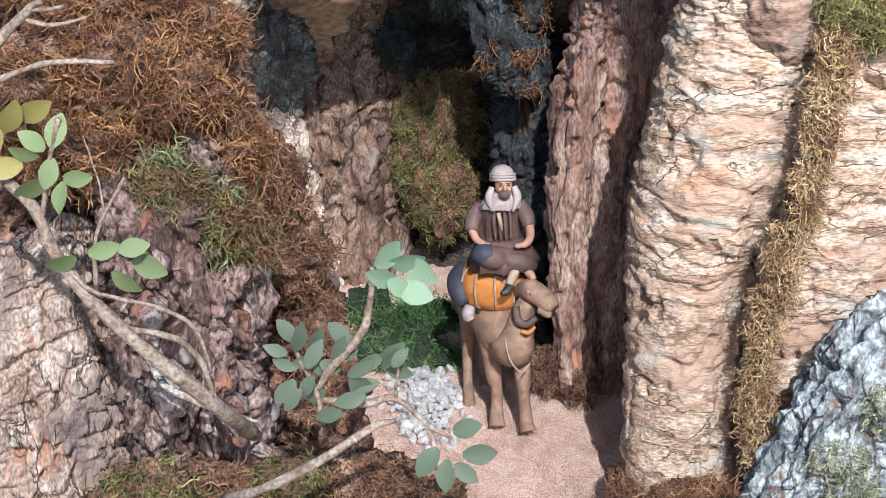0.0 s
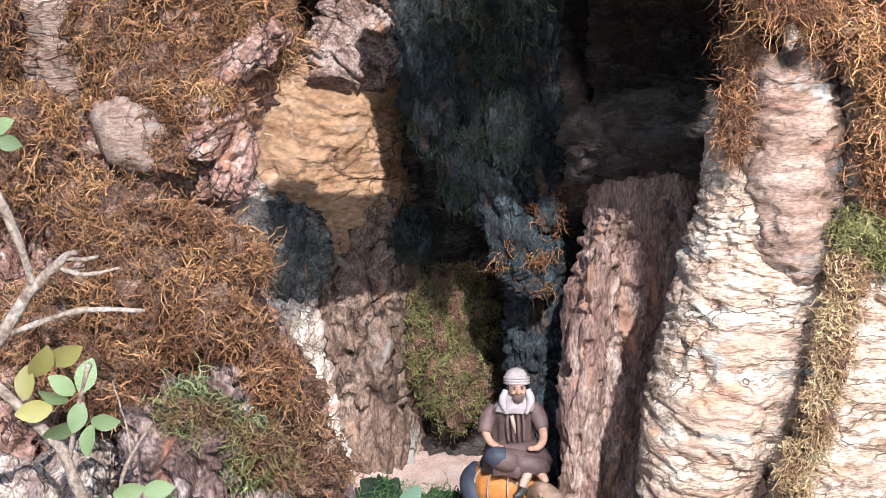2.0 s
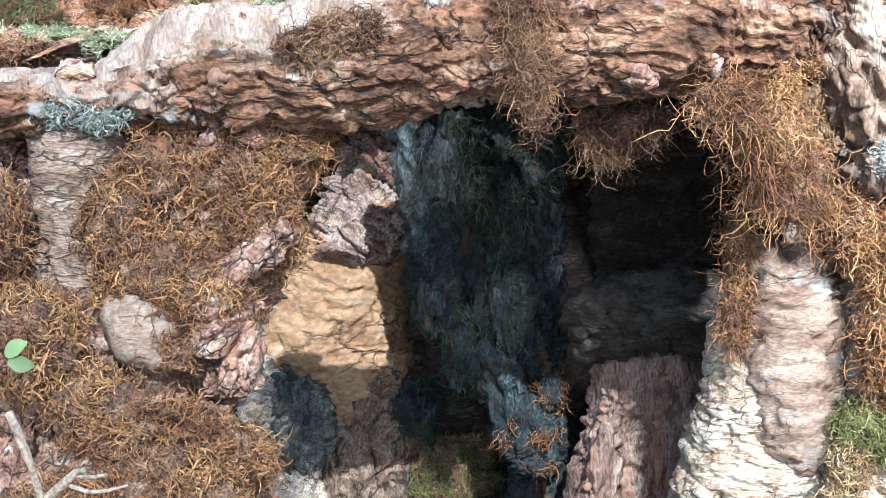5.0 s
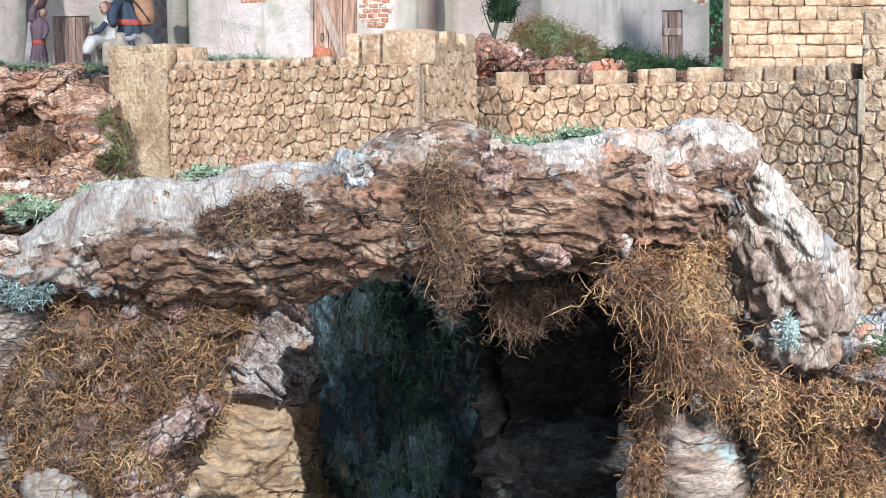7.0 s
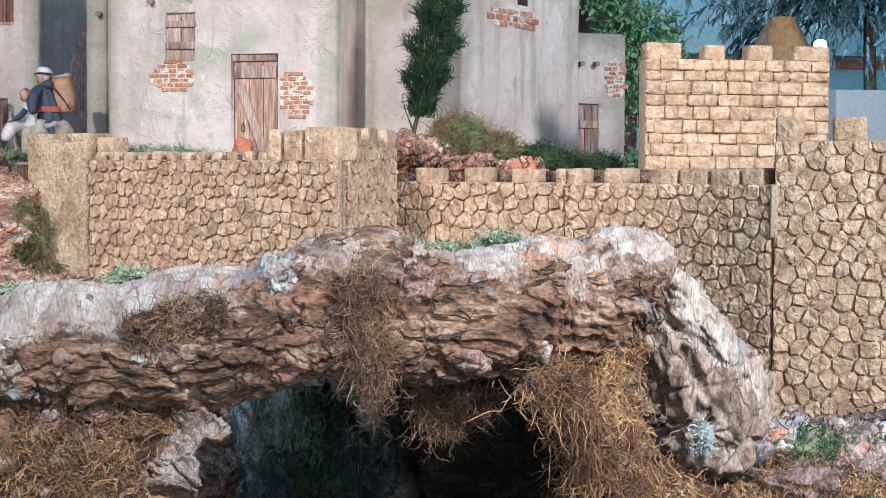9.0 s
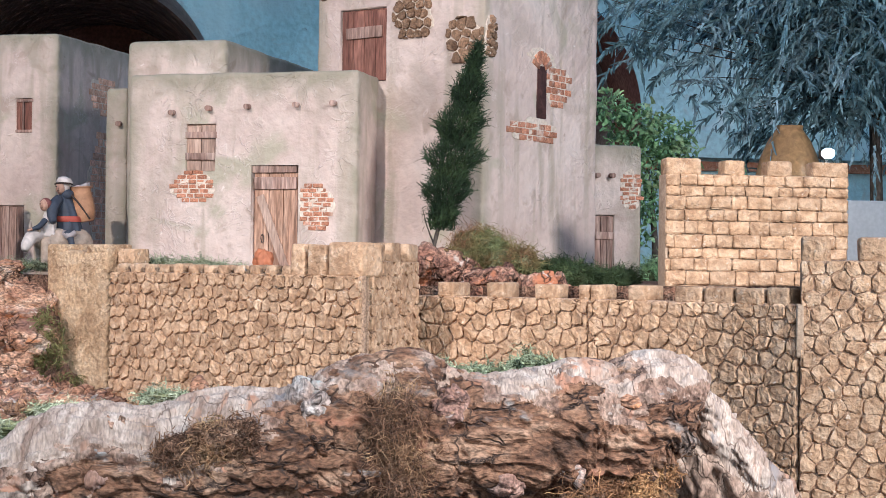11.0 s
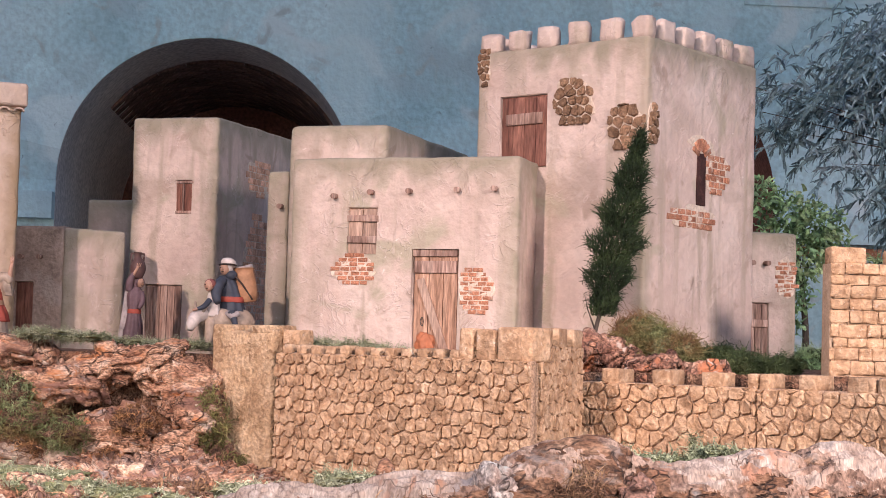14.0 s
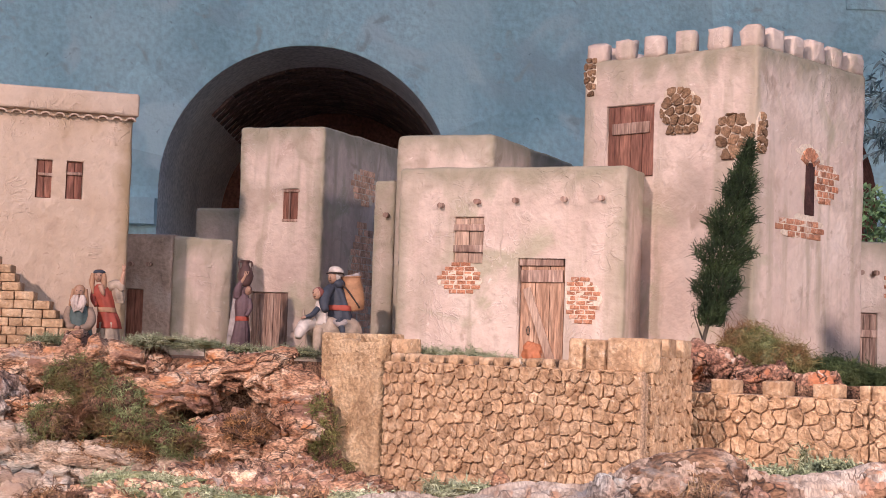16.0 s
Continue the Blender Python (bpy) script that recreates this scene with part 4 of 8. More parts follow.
# lichen grey that gives the block's lower part its shade tone
M_SHADE_FLAKE = surf("cork_lichen_shade", [(0.3, (0.07, 0.073, 0.07)), (0.48, (0.13, 0.137, 0.13)), (0.60, (0.20, 0.208, 0.195)), (0.75, (0.33, 0.33, 0.30))],
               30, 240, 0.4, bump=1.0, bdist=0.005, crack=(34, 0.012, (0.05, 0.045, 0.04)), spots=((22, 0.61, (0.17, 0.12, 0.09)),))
bark("cork_slab", [(-0.050, 2.85, 0.66, .045, .035), (-0.045, 2.84, 0.73, .062, .045), (-0.036, 2.845, 0.79, .058, .04), (-0.03, 2.86, 0.82, .03, .03)], M_SHADE_FLAKE,
     "lichen-grey cork flake painted for the shade under the tan block", 0.003, 0.012, 28, 0.8, 85)
bark("cork_stump", [(0.122, 2.92, 1.21, .048, .03), (0.102, 2.89, 1.142, .072, .04), (0.082, 2.86, 1.065, .088, .045), (0.084, 2.85, 1.01, .058, .035)], M_STUB,
     "knotty cork stub poking out below the arch", 0.0028, 0.012, 22, 1.0, 21, strata=0.022, dip=-0.8)
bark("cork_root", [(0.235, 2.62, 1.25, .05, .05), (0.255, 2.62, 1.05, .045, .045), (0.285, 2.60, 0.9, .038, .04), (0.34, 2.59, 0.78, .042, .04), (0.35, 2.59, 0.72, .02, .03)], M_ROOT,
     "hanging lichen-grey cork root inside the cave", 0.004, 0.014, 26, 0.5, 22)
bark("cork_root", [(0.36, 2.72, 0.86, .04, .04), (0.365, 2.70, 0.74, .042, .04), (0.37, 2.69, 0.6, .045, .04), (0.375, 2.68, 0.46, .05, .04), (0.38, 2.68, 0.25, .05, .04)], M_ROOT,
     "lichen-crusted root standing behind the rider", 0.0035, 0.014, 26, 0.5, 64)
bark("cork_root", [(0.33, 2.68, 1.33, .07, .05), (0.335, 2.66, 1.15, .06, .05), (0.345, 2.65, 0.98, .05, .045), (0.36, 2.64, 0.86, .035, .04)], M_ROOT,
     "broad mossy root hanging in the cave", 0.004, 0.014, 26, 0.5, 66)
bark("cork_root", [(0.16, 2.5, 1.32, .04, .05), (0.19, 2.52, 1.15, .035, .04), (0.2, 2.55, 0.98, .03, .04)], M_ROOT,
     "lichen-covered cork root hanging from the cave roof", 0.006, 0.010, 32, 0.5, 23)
bark("cork_slab", [(0.30, 2.98, 0.1, .20, .06), (0.30, 2.98, 0.5, .2, .06), (0.32, 2.97, 0.9, .2, .06), (0.34, 2.96, 1.4, .2, .06)], M_CAVE_SHADE,
     "cork wall at the back of the cave, painted dark for shade", 0.010, 0.016, 24, 0.5, 24)
bark("cork_slab", [(0.72, 2.98, 0.1, .24, .06), (0.72, 2.96, 0.6, .24, .06), (0.72, 2.9, 1.0, .24, .06), (0.72, 2.7, 1.42, .24, .06)], M_CAVE_SHADE,
     "cork wall at the back of the cave, painted dark for shade", 0.010, 0.016, 24, 0.5, 25)
bark("cork_slab", [(-0.25, 3.0, 0.1, .22, .06), (-0.25, 3.0, 0.6, .22, .06), (-0.25, 3.0, 1.3, .22, .06)], M_CAVE_SHADE,
     "cork wall at the back of the cave, painted dark for shade", 0.010, 0.016, 24, 0.5, 26)
bark("cork_log", [(0.40, 2.50, 0.955, .045, .05), (0.5, 2.47, 0.985, .055, .055), (0.60, 2.45, 0.985, .055, .055), (0.72, 2.44, 0.97, .05, .05)], M_CAVE_SHADE,
     "cork log lying in the depth of the cave, painted dark for shade", 0.004, 0.010, 26, 0.5, 27)
bark("cork_roof", [(0.46, 2.07, 1.36, .24, .03), (0.48, 2.3, 1.36, .28, .035), (0.50, 2.6, 1.34, .28, .035), (0.52, 3.0, 1.34, .30, .035)], M_CAVE_SHADE,
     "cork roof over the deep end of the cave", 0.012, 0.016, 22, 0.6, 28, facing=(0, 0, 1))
bark("cork_slab", [(0.84, 2.10, 0.3, .10, .1), (0.82, 2.2, 0.7, .14, .1), (0.80, 2.2, 1.05, .14, .1), (0.82, 2.15, 1.2, .16, .10)], M_CORK,
     "rough cork bank under the town wall", 0.010, 0.018, 22, 0.6, 29)
bark("cork_slab", [(0.60, 1.99, 0.22, .05, .06), (0.68, 1.97, 0.36, .07, .07), (0.76, 1.96, 0.47, .085, .07), (0.86, 1.96, 0.56, .08, .07)], M_BLUE,
     "leaning cork slab crusted with blue-grey lichen", 0.0035, 0.012, 32, 0.5, 30)

bark("cork_slab", [(-0.42, 1.70, 0.27, .15, .12), (-0.15, 1.69, 0.27, .15, .11), (0.14, 1.71, 0.26, .14, .10)], M_RED,
     "low cork bank hidden under dry moss", 0.010, 0.014, 22, 0.6, 31)

# bank behind the log, which also keeps the spot's beam out of the cave
bark("cork_bank", [(-0.32, 2.06, 1.36, .22, .03), (-0.32, 2.3, 1.36, .22, .03), (-0.30, 2.6, 1.36, .22, .03), (-0.28, 2.9, 1.36, .2, .03)], M_ROCK,
     "low cork bank between the arch and the bastion", 0.006, 0.016, 22, 0.6, 71, facing=(0, 0, 1))
# unseen shelf added only to stop the spot's beam reaching the cave
bark("cork_bank", [(0.06, 2.67, 1.335, .20, .02), (0.06, 2.74, 1.335, .20, .02), (0.06, 2.84, 1.335, .18, .02)], M_RED,
     "unseen cork shelf added to block the spot's beam", 0.010, 0.010, 22, 0.6, 72, facing=(0, 0, 1))

# gravel floor of the cave
bm = bmesh.new()
bmesh.ops.create_grid(bm, x_segments=90, y_segments=110, size=0.5)
for v in bm.verts:
    v.co = Vector((0.35 + v.co.x * 1.0, 2.42 + v.co.y * 1.1, 0.258 + 0.18 * v.co.y * 1.1 + 0.006 * noise.noise(v.co * 14) + 0.0016 * noise.noise(v.co * 140)))
tagged(part("gravel_path", bm, M_GRAVEL, None), "path of fine pinkish gravel through the cave", "path", kind="structure")

# ---------------------------------------------------------------- village houses
Z0 = 1.55


def house(name, label, near, ux, uy, W, D, top, mat=None, openings=(), side=(), seed=0, r=0.008, group="village houses", z0=Z0):
    """A plastered model house whose right front corner stands at near; its front runs to the left along -(ux, uy)."""
    u = Vector((ux, uy)).normalized()
    o = Vector(near) - u * W
    m = frame_at(o.x, o.y, z0, u.x, u.y)
    root = thing(name, label, "model house", group, at=(o.x, o.y, z0))
    shell(W, D, top - z0, m, mat or M_PLASTER, "wall", root, openings, seed=seed, side_openings=side, r=r)
    return root, m


h1, m1 = house("house", "low pink plaster house with a plank door and beam ends", (0.327, 3.0), 1, -0.42, 0.45, 0.36, 1.943,
               openings=((0.247, 0.338, 0.0, 0.223, 0.014), (0.116, 0.176, 0.212, 0.300, 0.010)), seed=1)
house("house", "pink plaster house with a plain upper storey", (0.090, 3.19), 1, -0.42, 0.205, 0.50, 2.018, seed=2, r=0.012)
h1b, m1b = house("house", "narrow plaster lean-to with one beam end", (-0.098, 3.30), 1, -0.3, 0.045, 0.2, 1.932, seed=3)
h2, m2 = house("house", "tall pink plaster house with a shuttered window", (-0.266, 3.624), 1, -0.42, 0.21, 0.5, 2.078,
               openings=((0.044, 0.136, 0.0, 0.163, 0.012), (0.111, 0.151, 0.317, 0.391, 0.010)), seed=4)
house("house", "low plaster annexe beside a taller house", (-0.455, 3.78), 1, -0.3, 0.12, 0.3, 1.905, seed=5)
tw, mt = house("tower", "square pink plaster tower with battlements", (0.545, 2.94), 0.735, -0.678, 0.386, 0.396, 2.162, seed=6,
               openings=((0.057, 0.167, 0.385, 0.523, 0.010),), side=((0.176, 0.203, 0.322, 0.418, 0.02),))
h4, m4 = house("house", "low plaster house with a small dark door, greyed for shade", (-0.568, 3.5), 1, -0.3, 0.2, 0.1, 1.822, mat=M_PLASTER_SHADE, seed=7,
               openings=((0.097, 0.139, 0.0, 0.156, 0.012),))
house("house", "pink plaster end wall of a low house", (-0.444, 3.545), 1, 0.36, 0.128, 0.12, 1.818, seed=17)
h5, m5 = house("house", "tall orange plaster house with a tiled cornice", (-0.622, 3.30), 1, 0.33, 0.55, 0.3, 2.075, mat=M_PLASTER2, seed=8,
               openings=((0.366, 0.396, 0.318, 0.393, 0.010), (0.423, 0.456, 0.319, 0.394, 0.010)))
h6, m6 = house("house", "small grey plaster house with a low wooden door", (0.945, 3.40), 1, 0.1, 0.16, 0.25, 1.85, seed=9,
               openings=((0.058, 0.101, 0.0, 0.155, 0.010),))

# ---------------------------------------------------------------- town walls of stone


def clip_poly(poly, nx, ny, c):
    """The part of a polygon where nx * x + ny * y <= c."""
    out = []
    for (ax, ay), (bx, by) in zip(poly, poly[1:] + poly[:1]):
        da, db = nx * ax + ny * ay - c, nx * bx + ny * by - c
        if da <= 0:
            out.append((ax, ay))
        if da * db < 0:
            t = da / (da - db)
            out.append((ax + (bx - ax) * t, ay + (by - ay) * t))
    return out


def stone_cells(W, H, sx, sy, seed):
    """Irregular fitted stones that fill a rectangle W x H: their outlines."""
    rg = random.Random(seed)
    pts = {}
    nx, ny = max(1, round(W / sx)), max(1, round(H / sy))
    for i in range(-1, nx + 1):
        for j in range(-1, ny + 1):
            pts[i, j] = ((i + 0.5 + 0.5 * (j % 2) - 0.25 + rg.uniform(-0.33, 0.33)) * W / nx, (j + 0.5 + rg.uniform(-0.33, 0.33)) * H / ny)
    out = []
    for (i, j), (px, py) in pts.items():
        poly = [(0, 0), (W, 0), (W, H), (0, H)]
        for di in (-2, -1, 0, 1, 2):
            for dj in (-2, -1, 0, 1, 2):
                q = pts.get((i + di, j + dj))
                if q is None or (di, dj) == (0, 0):
                    continue
                vx, vy = q[0] - px, q[1] - py
                c = vx * (px + q[0]) / 2 + vy * (py + q[1]) / 2
                poly = clip_poly(poly, vx, vy, c)
                if len(poly) < 3:
                    break
            if len(poly) < 3:
                break
        if len(poly) >= 3:
            out.append(poly)
    return out


def stone_mesh(poly, height, gap, rg):
    """One rounded stone over its outline, standing proud of the wall (towards -y)."""
    cx = sum(p[0] for p in poly) / len(poly)
    cy = sum(p[1] for p in poly) / len(poly)
    soft = []
    for (ax, ay), (bx, by) in zip(poly, poly[1:] + poly[:1]):
        soft += [(ax * 0.82 + bx * 0.18, ay * 0.82 + by * 0.18), (ax * 0.18 + bx * 0.82, ay * 0.18 + by * 0.82)]
    rad = sum(math.hypot(p[0] - cx, p[1] - cy) for p in soft) / len(soft)
    if rad < 0.004:
        return None
    bm = bmesh.new()
    rings = []
    for inset, y in ((gap, 0.001), (gap, -height * 0.7), (gap + rad * 0.13, -height)):
        k = max(0.2, 1 - inset / rad)
        ring = []
        for x, z in soft:
            j = rg.uniform(-0.10, 0.10) * rad
            ring.append(bm.verts.new((cx + (x - cx) * k + j, y + rg.uniform(-0.32, 0.32) * height * (y < 0), cy + (z - cy) * k + j)))
        rings.append(ring)
    top = bm.verts.new((cx, -height * rg.uniform(0.8, 1.1), cy))
    n = len(soft)
    for a, b in zip(rings, rings[1:]):
        for i in range(n):
            bm.faces.new((a[i], a[(i + 1) % n], b[(i + 1) % n], b[i]))
    for i in range(n):
        bm.faces.new((rings[-1][i], rings[-1][(i + 1) % n], top))
    return bm


def face_stones(root, m, W, H, sx, sy, seed, height=0.006, gap=0.0016, keep=None, mat=None):
    rg = random.Random(seed)
    for poly in stone_cells(W, H, sx, sy, seed):
        if keep is not None:
            cx = sum(p[0] for p in poly) / len(poly)
            cy = sum(p[1] for p in poly) / len(poly)
            if not keep(cx, cy):
                continue
        bm = stone_mesh(poly, height * rg.uniform(0.7, 1.25), gap, rg)
        if bm is None:
            continue
        bmesh.ops.transform(bm, matrix=m, verts=bm.verts)
        part("stone", bm, mat or M_STONE, root)


def merlon_row(root, m, spans, z0, h, depth, seed, mat=None, r=0.0045):
    """Battlement blocks over the given spans of a wall."""
    rg = random.Random(seed)
    for a, b in spans:
        part("merlon", worn_block(a, b, 0, depth, z0 - 0.003, z0 + h * rg.uniform(0.93, 1.07), m, r=r, jit=r * 0.2, seed=rg.randrange(999)), mat or M_STONE, root)


def town_wall(name, label, left, right, z0, z1, depth, sx, sy, seed, merlons=(), mh=0.022, height=0.0052, gap=0.0014, bed=None):
    """A stretch of the town wall between two points of the plan: core, facing stones and battlements."""
    a, b = Vector(left), Vector(right)
    m = frame_at(a.x, a.y, z0, b.x - a.x, b.y - a.y)
    W = (b - a).length
    root = thing(name, label, "town wall", "town walls", at=(a.x, a.y, z0))
    part("core", worn_block(0, W, 0, depth, 0, z1 - z0, m, r=0.004, jit=0.0008, seed=seed), bed or M_MORTAR, root)
    face_stones(root, m, W, z1 - z0, sx, sy, seed, height, gap)
    merlon_row(root, m, merlons, z1 - z0, mh, max(depth, 0.03), seed + 1)
    return root, m


bas, mb = town_wall("town_wall", "ochre rubble wall of the bastion with small battlements", (-0.09, 2.86), (0.30, 2.475), 1.30, 1.578, 0.012, 0.0205, 0.0195, 41,
                    [(0.01 + 0.034 * i, 0.031 + 0.034 * i) for i in range(12)], 0.013)
town_wall("town_wall", "ochre rubble return wall of the bastion", (0.312, 2.496), (0.405, 2.70), 1.30, 1.60, 0.02, 0.024, 0.022, 42, [(0.03, 0.07), (0.10, 0.145), (0.18, 0.23)], 0.028)
merlon_row(bas, mb, [(0.405, 0.432), (0.438, 0.475), (0.48, 0.546)], 0.278, 0.046, 0.05, 5)
town_wall("town_wall", "ochre rubble curtain wall with square battlements", (0.40, 2.735), (0.6486, 2.518), 1.36, 1.546, 0.05, 0.0245, 0.0225, 43,
          [(0.050, 0.083), (0.144, 0.177), (0.232, 0.267), (0.311, 0.329)], 0.0225)
town_wall("town_wall", "ochre rubble curtain wall with square battlements", (0.650, 2.517), (0.896, 2.278), 1.18, 1.546, 0.05, 0.0255, 0.0225, 46,
          [(0.0, 0.019), (0.066, 0.101), (0.146, 0.19), (0.194, 0.24), (0.244, 0.29), (0.294, 0.328)], 0.0225)
pier, m_pier = town_wall("wall_pier", "tall ochre rubble pier with three battlements", (0.8985, 2.2755), (1.130, 2.199), 1.18, 1.608, 0.06, 0.0235, 0.0215, 44, [(0.0, 0.040), (0.079, 0.124), (0.163, 0.206)], 0.034)
for za, zb in ((0.004, 0.105), (0.292, 0.366)):       # mortar that closes the joint above and below its open slit
    part("joint", worn_block(-0.0055, 0.004, -0.0055, 0.02, za, zb, m_pier, r=0.002, jit=0.001, seed=7), M_MORTAR_P, pier)
post_ = thing("wall_pier", "weathered ochre pier with scratched plaster at the bastion's end", "town wall", "town walls", at=(-0.212, 2.985, 1.28))
mp_ = frame_at(-0.212, 2.985, 1.28, 0.112, -0.100)
M_PIER = surf("ochre_plaster", [(0.3, (0.36, 0.225, 0.125)), (0.48, (0.50, 0.335, 0.195)), (0.7, (0.62, 0.455, 0.295))], 30, 170, 0.2, bump=1.0, bdist=0.006, emboss=(34, (0.27, 0.165, 0.09)), spots=((55, 0.60, (0.30, 0.185, 0.105)), (110, 0.66, (0.70, 0.55, 0.40))))
shell(0.150, 0.06, 0.332, mp_, M_PIER, "core", post_, r=0.006, step=0.0045, lump=0.0035, seed=45)
merlon_row(post_, mp_, [(0.0, 0.045), (0.098, 0.150)], 0.330, 0.014, 0.06, 45, M_PIER)
part("merlon", worn_block(0.152, 0.19, 0.02, 0.06, 0.31, 0.337, mp_, r=0.005, jit=0.001, seed=3), M_STONE, post_)

gate = thing("gate_tower", "ochre gate tower of squared blocks with battlements", "tower", "town walls", at=(0.84, 2.8, 1.4))
mg = frame_at(0.84, 2.8, 1.4, 1, 0)
part("core", worn_block(0, 0.323, 0.002, 0.05, 0, 0.357, mg, r=0.003), M_MORTAR_P, gate)
rg = random.Random(9)
row_h = 0.0212
# uneven courses
COURSE = [0.0] + [row_h * j + rg.uniform(-0.0032, 0.0032) for j in range(1, 17)] + [row_h * 17 - 0.0035]
for j in range(17):
    x = -0.02 * rg.uniform(0.2, 1.2)
    while x < 0.322:
        w = rg.uniform(0.022, 0.050)
        a, b = max(x, 0.0), min(x + w, 0.323)
        if b - a > 0.008:
            part("block", worn_block(a + 0.0004, b - 0.0004, -0.0026 * rg.uniform(0.4, 1.5), 0.003, COURSE[j] + rg.uniform(0, 0.0012), COURSE[j + 1] - rg.uniform(0, 0.0012), mg, r=0.0034, jit=0.0013, seed=rg.randrange(9999)), M_STONE, gate)
        x += w
merlon_row(gate, mg, [(0.0, 0.062), (0.102, 0.139), (0.179, 0.222), (0.259, 0.323)], 0.357, 0.026, 0.04, 6)

# ---------------------------------------------------------------- doors, windows and wear of the houses


def rod(bm, a, b, ra, rb, n=8):
    """A tapered round bar in bm from a to b."""
    a, b = Vector(a), Vector(b)
    t = (b - a).normalized()
    u = t.cross(Vector((0.31, 0.2, 0.93))).normalized()
    v = t.cross(u)
    ra_, rb_ = [], []
    for i in range(n):
        d = u * math.cos(2 * math.pi * i / n) + v * math.sin(2 * math.pi * i / n)
        ra_.append(bm.verts.new(a + d * ra))
        rb_.append(bm.verts.new(b + d * rb))
    for i in range(n):
        bm.faces.new((ra_[i], ra_[(i + 1) % n], rb_[(i + 1) % n], rb_[i])).smooth = True
    bm.faces.new(ra_[::-1])
    bm.faces.new(rb_)


def plank_panel(root, m, name, u0, u1, v0, v1, y, n, mat, bars=(), brace=False, ring=False, seed=0, label=""):
    """A door or shutter of upright planks with cross bars, in an opening of the wall with frame m."""
    rg = random.Random(seed)
    back = part(name, worn_block(u0, u1, y + 0.003, y + 0.006, v0, v1, m, r=0.0008), mat, root, label)
    w = (u1 - u0) / n
    for i in range(n):
        part("plank", worn_block(u0 + i * w + 0.0006, u0 + (i + 1) * w - 0.0006, y - 0.001 * rg.random(), y + 0.003, v0, v1 - rg.uniform(0.0, 0.004), m, r=0.0009, jit=0.0003, seed=rg.randrange(999)), mat, back)
    for a, b, c, d in bars:
        part("bar", worn_block(a, b, y - 0.005, y - 0.0012, c, d, m @ Matrix.Rotation(rg.uniform(-0.01, 0.01), 4, "Y"), r=0.001, jit=0.0004, seed=rg.randrange(999)), M_WOOD, back)
    if brace:
        p, q = Vector((u0 + 0.012, y - 0.003, v1 - 0.052)), Vector((u1 - 0.012, y - 0.003, v0 + 0.012))
        bm = bmesh.new()
        d = (q - p).normalized()
        s = Vector((-d.z, 0, d.x)) * 0.0075
        vs = [bm.verts.new(m @ (c + o)) for o in (Vector((0, -0.0018, 0)), Vector((0, 0.0018, 0))) for c in (p + s, q + s, q - s, p - s)]
        for f in ((0, 1, 2, 3), (7, 6, 5, 4), (0, 4, 5, 1), (1, 5, 6, 2), (2, 6, 7, 3), (3, 7, 4, 0)):
            bm.faces.new([vs[i] for i in f])
        part("brace", bm, M_WOOD_P, back)
    if ring:
        bm = bmesh.new()
        for i in range(10):
            a, b = 2 * math.pi * i / 10, 2 * math.pi * (i + 1) / 10
            c = Vector((u0 + 0.018, y - 0.003, v0 + 0.09))
            rod(bm, m @ (c + Vector((0.003 * math.cos(a), 0, 0.008 * math.sin(a)))), m @ (c + Vector((0.003 * math.cos(b), 0, 0.008 * math.sin(b)))), 0.0007, 0.0007, 5)
        part("handle", bm, M_IRON, back, "black iron ring")
    return back


M_IRON = surf("dark_iron", [(0.3, (0.02, 0.018, 0.016)), (0.7, (0.05, 0.045, 0.04))], 60, 300, 0.3, rough=0.5, bump=0.3, spec=0.5)
M_LIME = surf("bare_mortar", [(0.300, (0.561, 0.448, 0.352)), (0.700, (0.680, 0.581, 0.480))], 60, 200, 0.12, bump=0.8)
M_BRICK_B = surf("brown_brick", [(0.300, (0.486, 0.257, 0.162)), (0.700, (0.783, 0.513, 0.365))], 60, 200, 0.15, bump=0.7, rnd=0.2)
M_COBBLE = surf("brown_cobble", [(0.300, (0.160, 0.090, 0.051)), (0.700, (0.296, 0.184, 0.112))], 60, 300, 0.35, bump=0.7, rnd=0.3)


def blot(root, m, u, v, ru, rv, seed, y=-0.0012, name="bare_patch", mat=None):
    """A ragged patch of bare mortar where the plaster has fallen."""
    bm = bmesh.new()
    rg = random.Random(seed)
    ph = [rg.uniform(0, 6.28) for _ in range(4)]
    ring, rim = [], []
    for i in range(40):
        a = 2 * math.pi * i / 40
        k = 1 + 0.14 * math.sin(2 * a + ph[0]) + 0.10 * math.sin(5 * a + ph[1]) + 0.06 * math.sin(9 * a + ph[2])
        ring.append(bm.verts.new(m @ Vector((u + ru * k * math.cos(a), y, v + rv * k * math.sin(a)))))
        rim.append(bm.verts.new(m @ Vector((u + ru * k * 1.04 * math.cos(a), 0.003, v + rv * k * 1.04 * math.sin(a)))))
    c = bm.verts.new(m @ Vector((u, y, v)))
    for i in range(40):
        j = (i + 1) % 40
        bm.faces.new((c, ring[i], ring[j]))
        bm.faces.new((ring[i], rim[i], rim[j], ring[j]))
    return part(name, bm, mat or M_LIME, root)


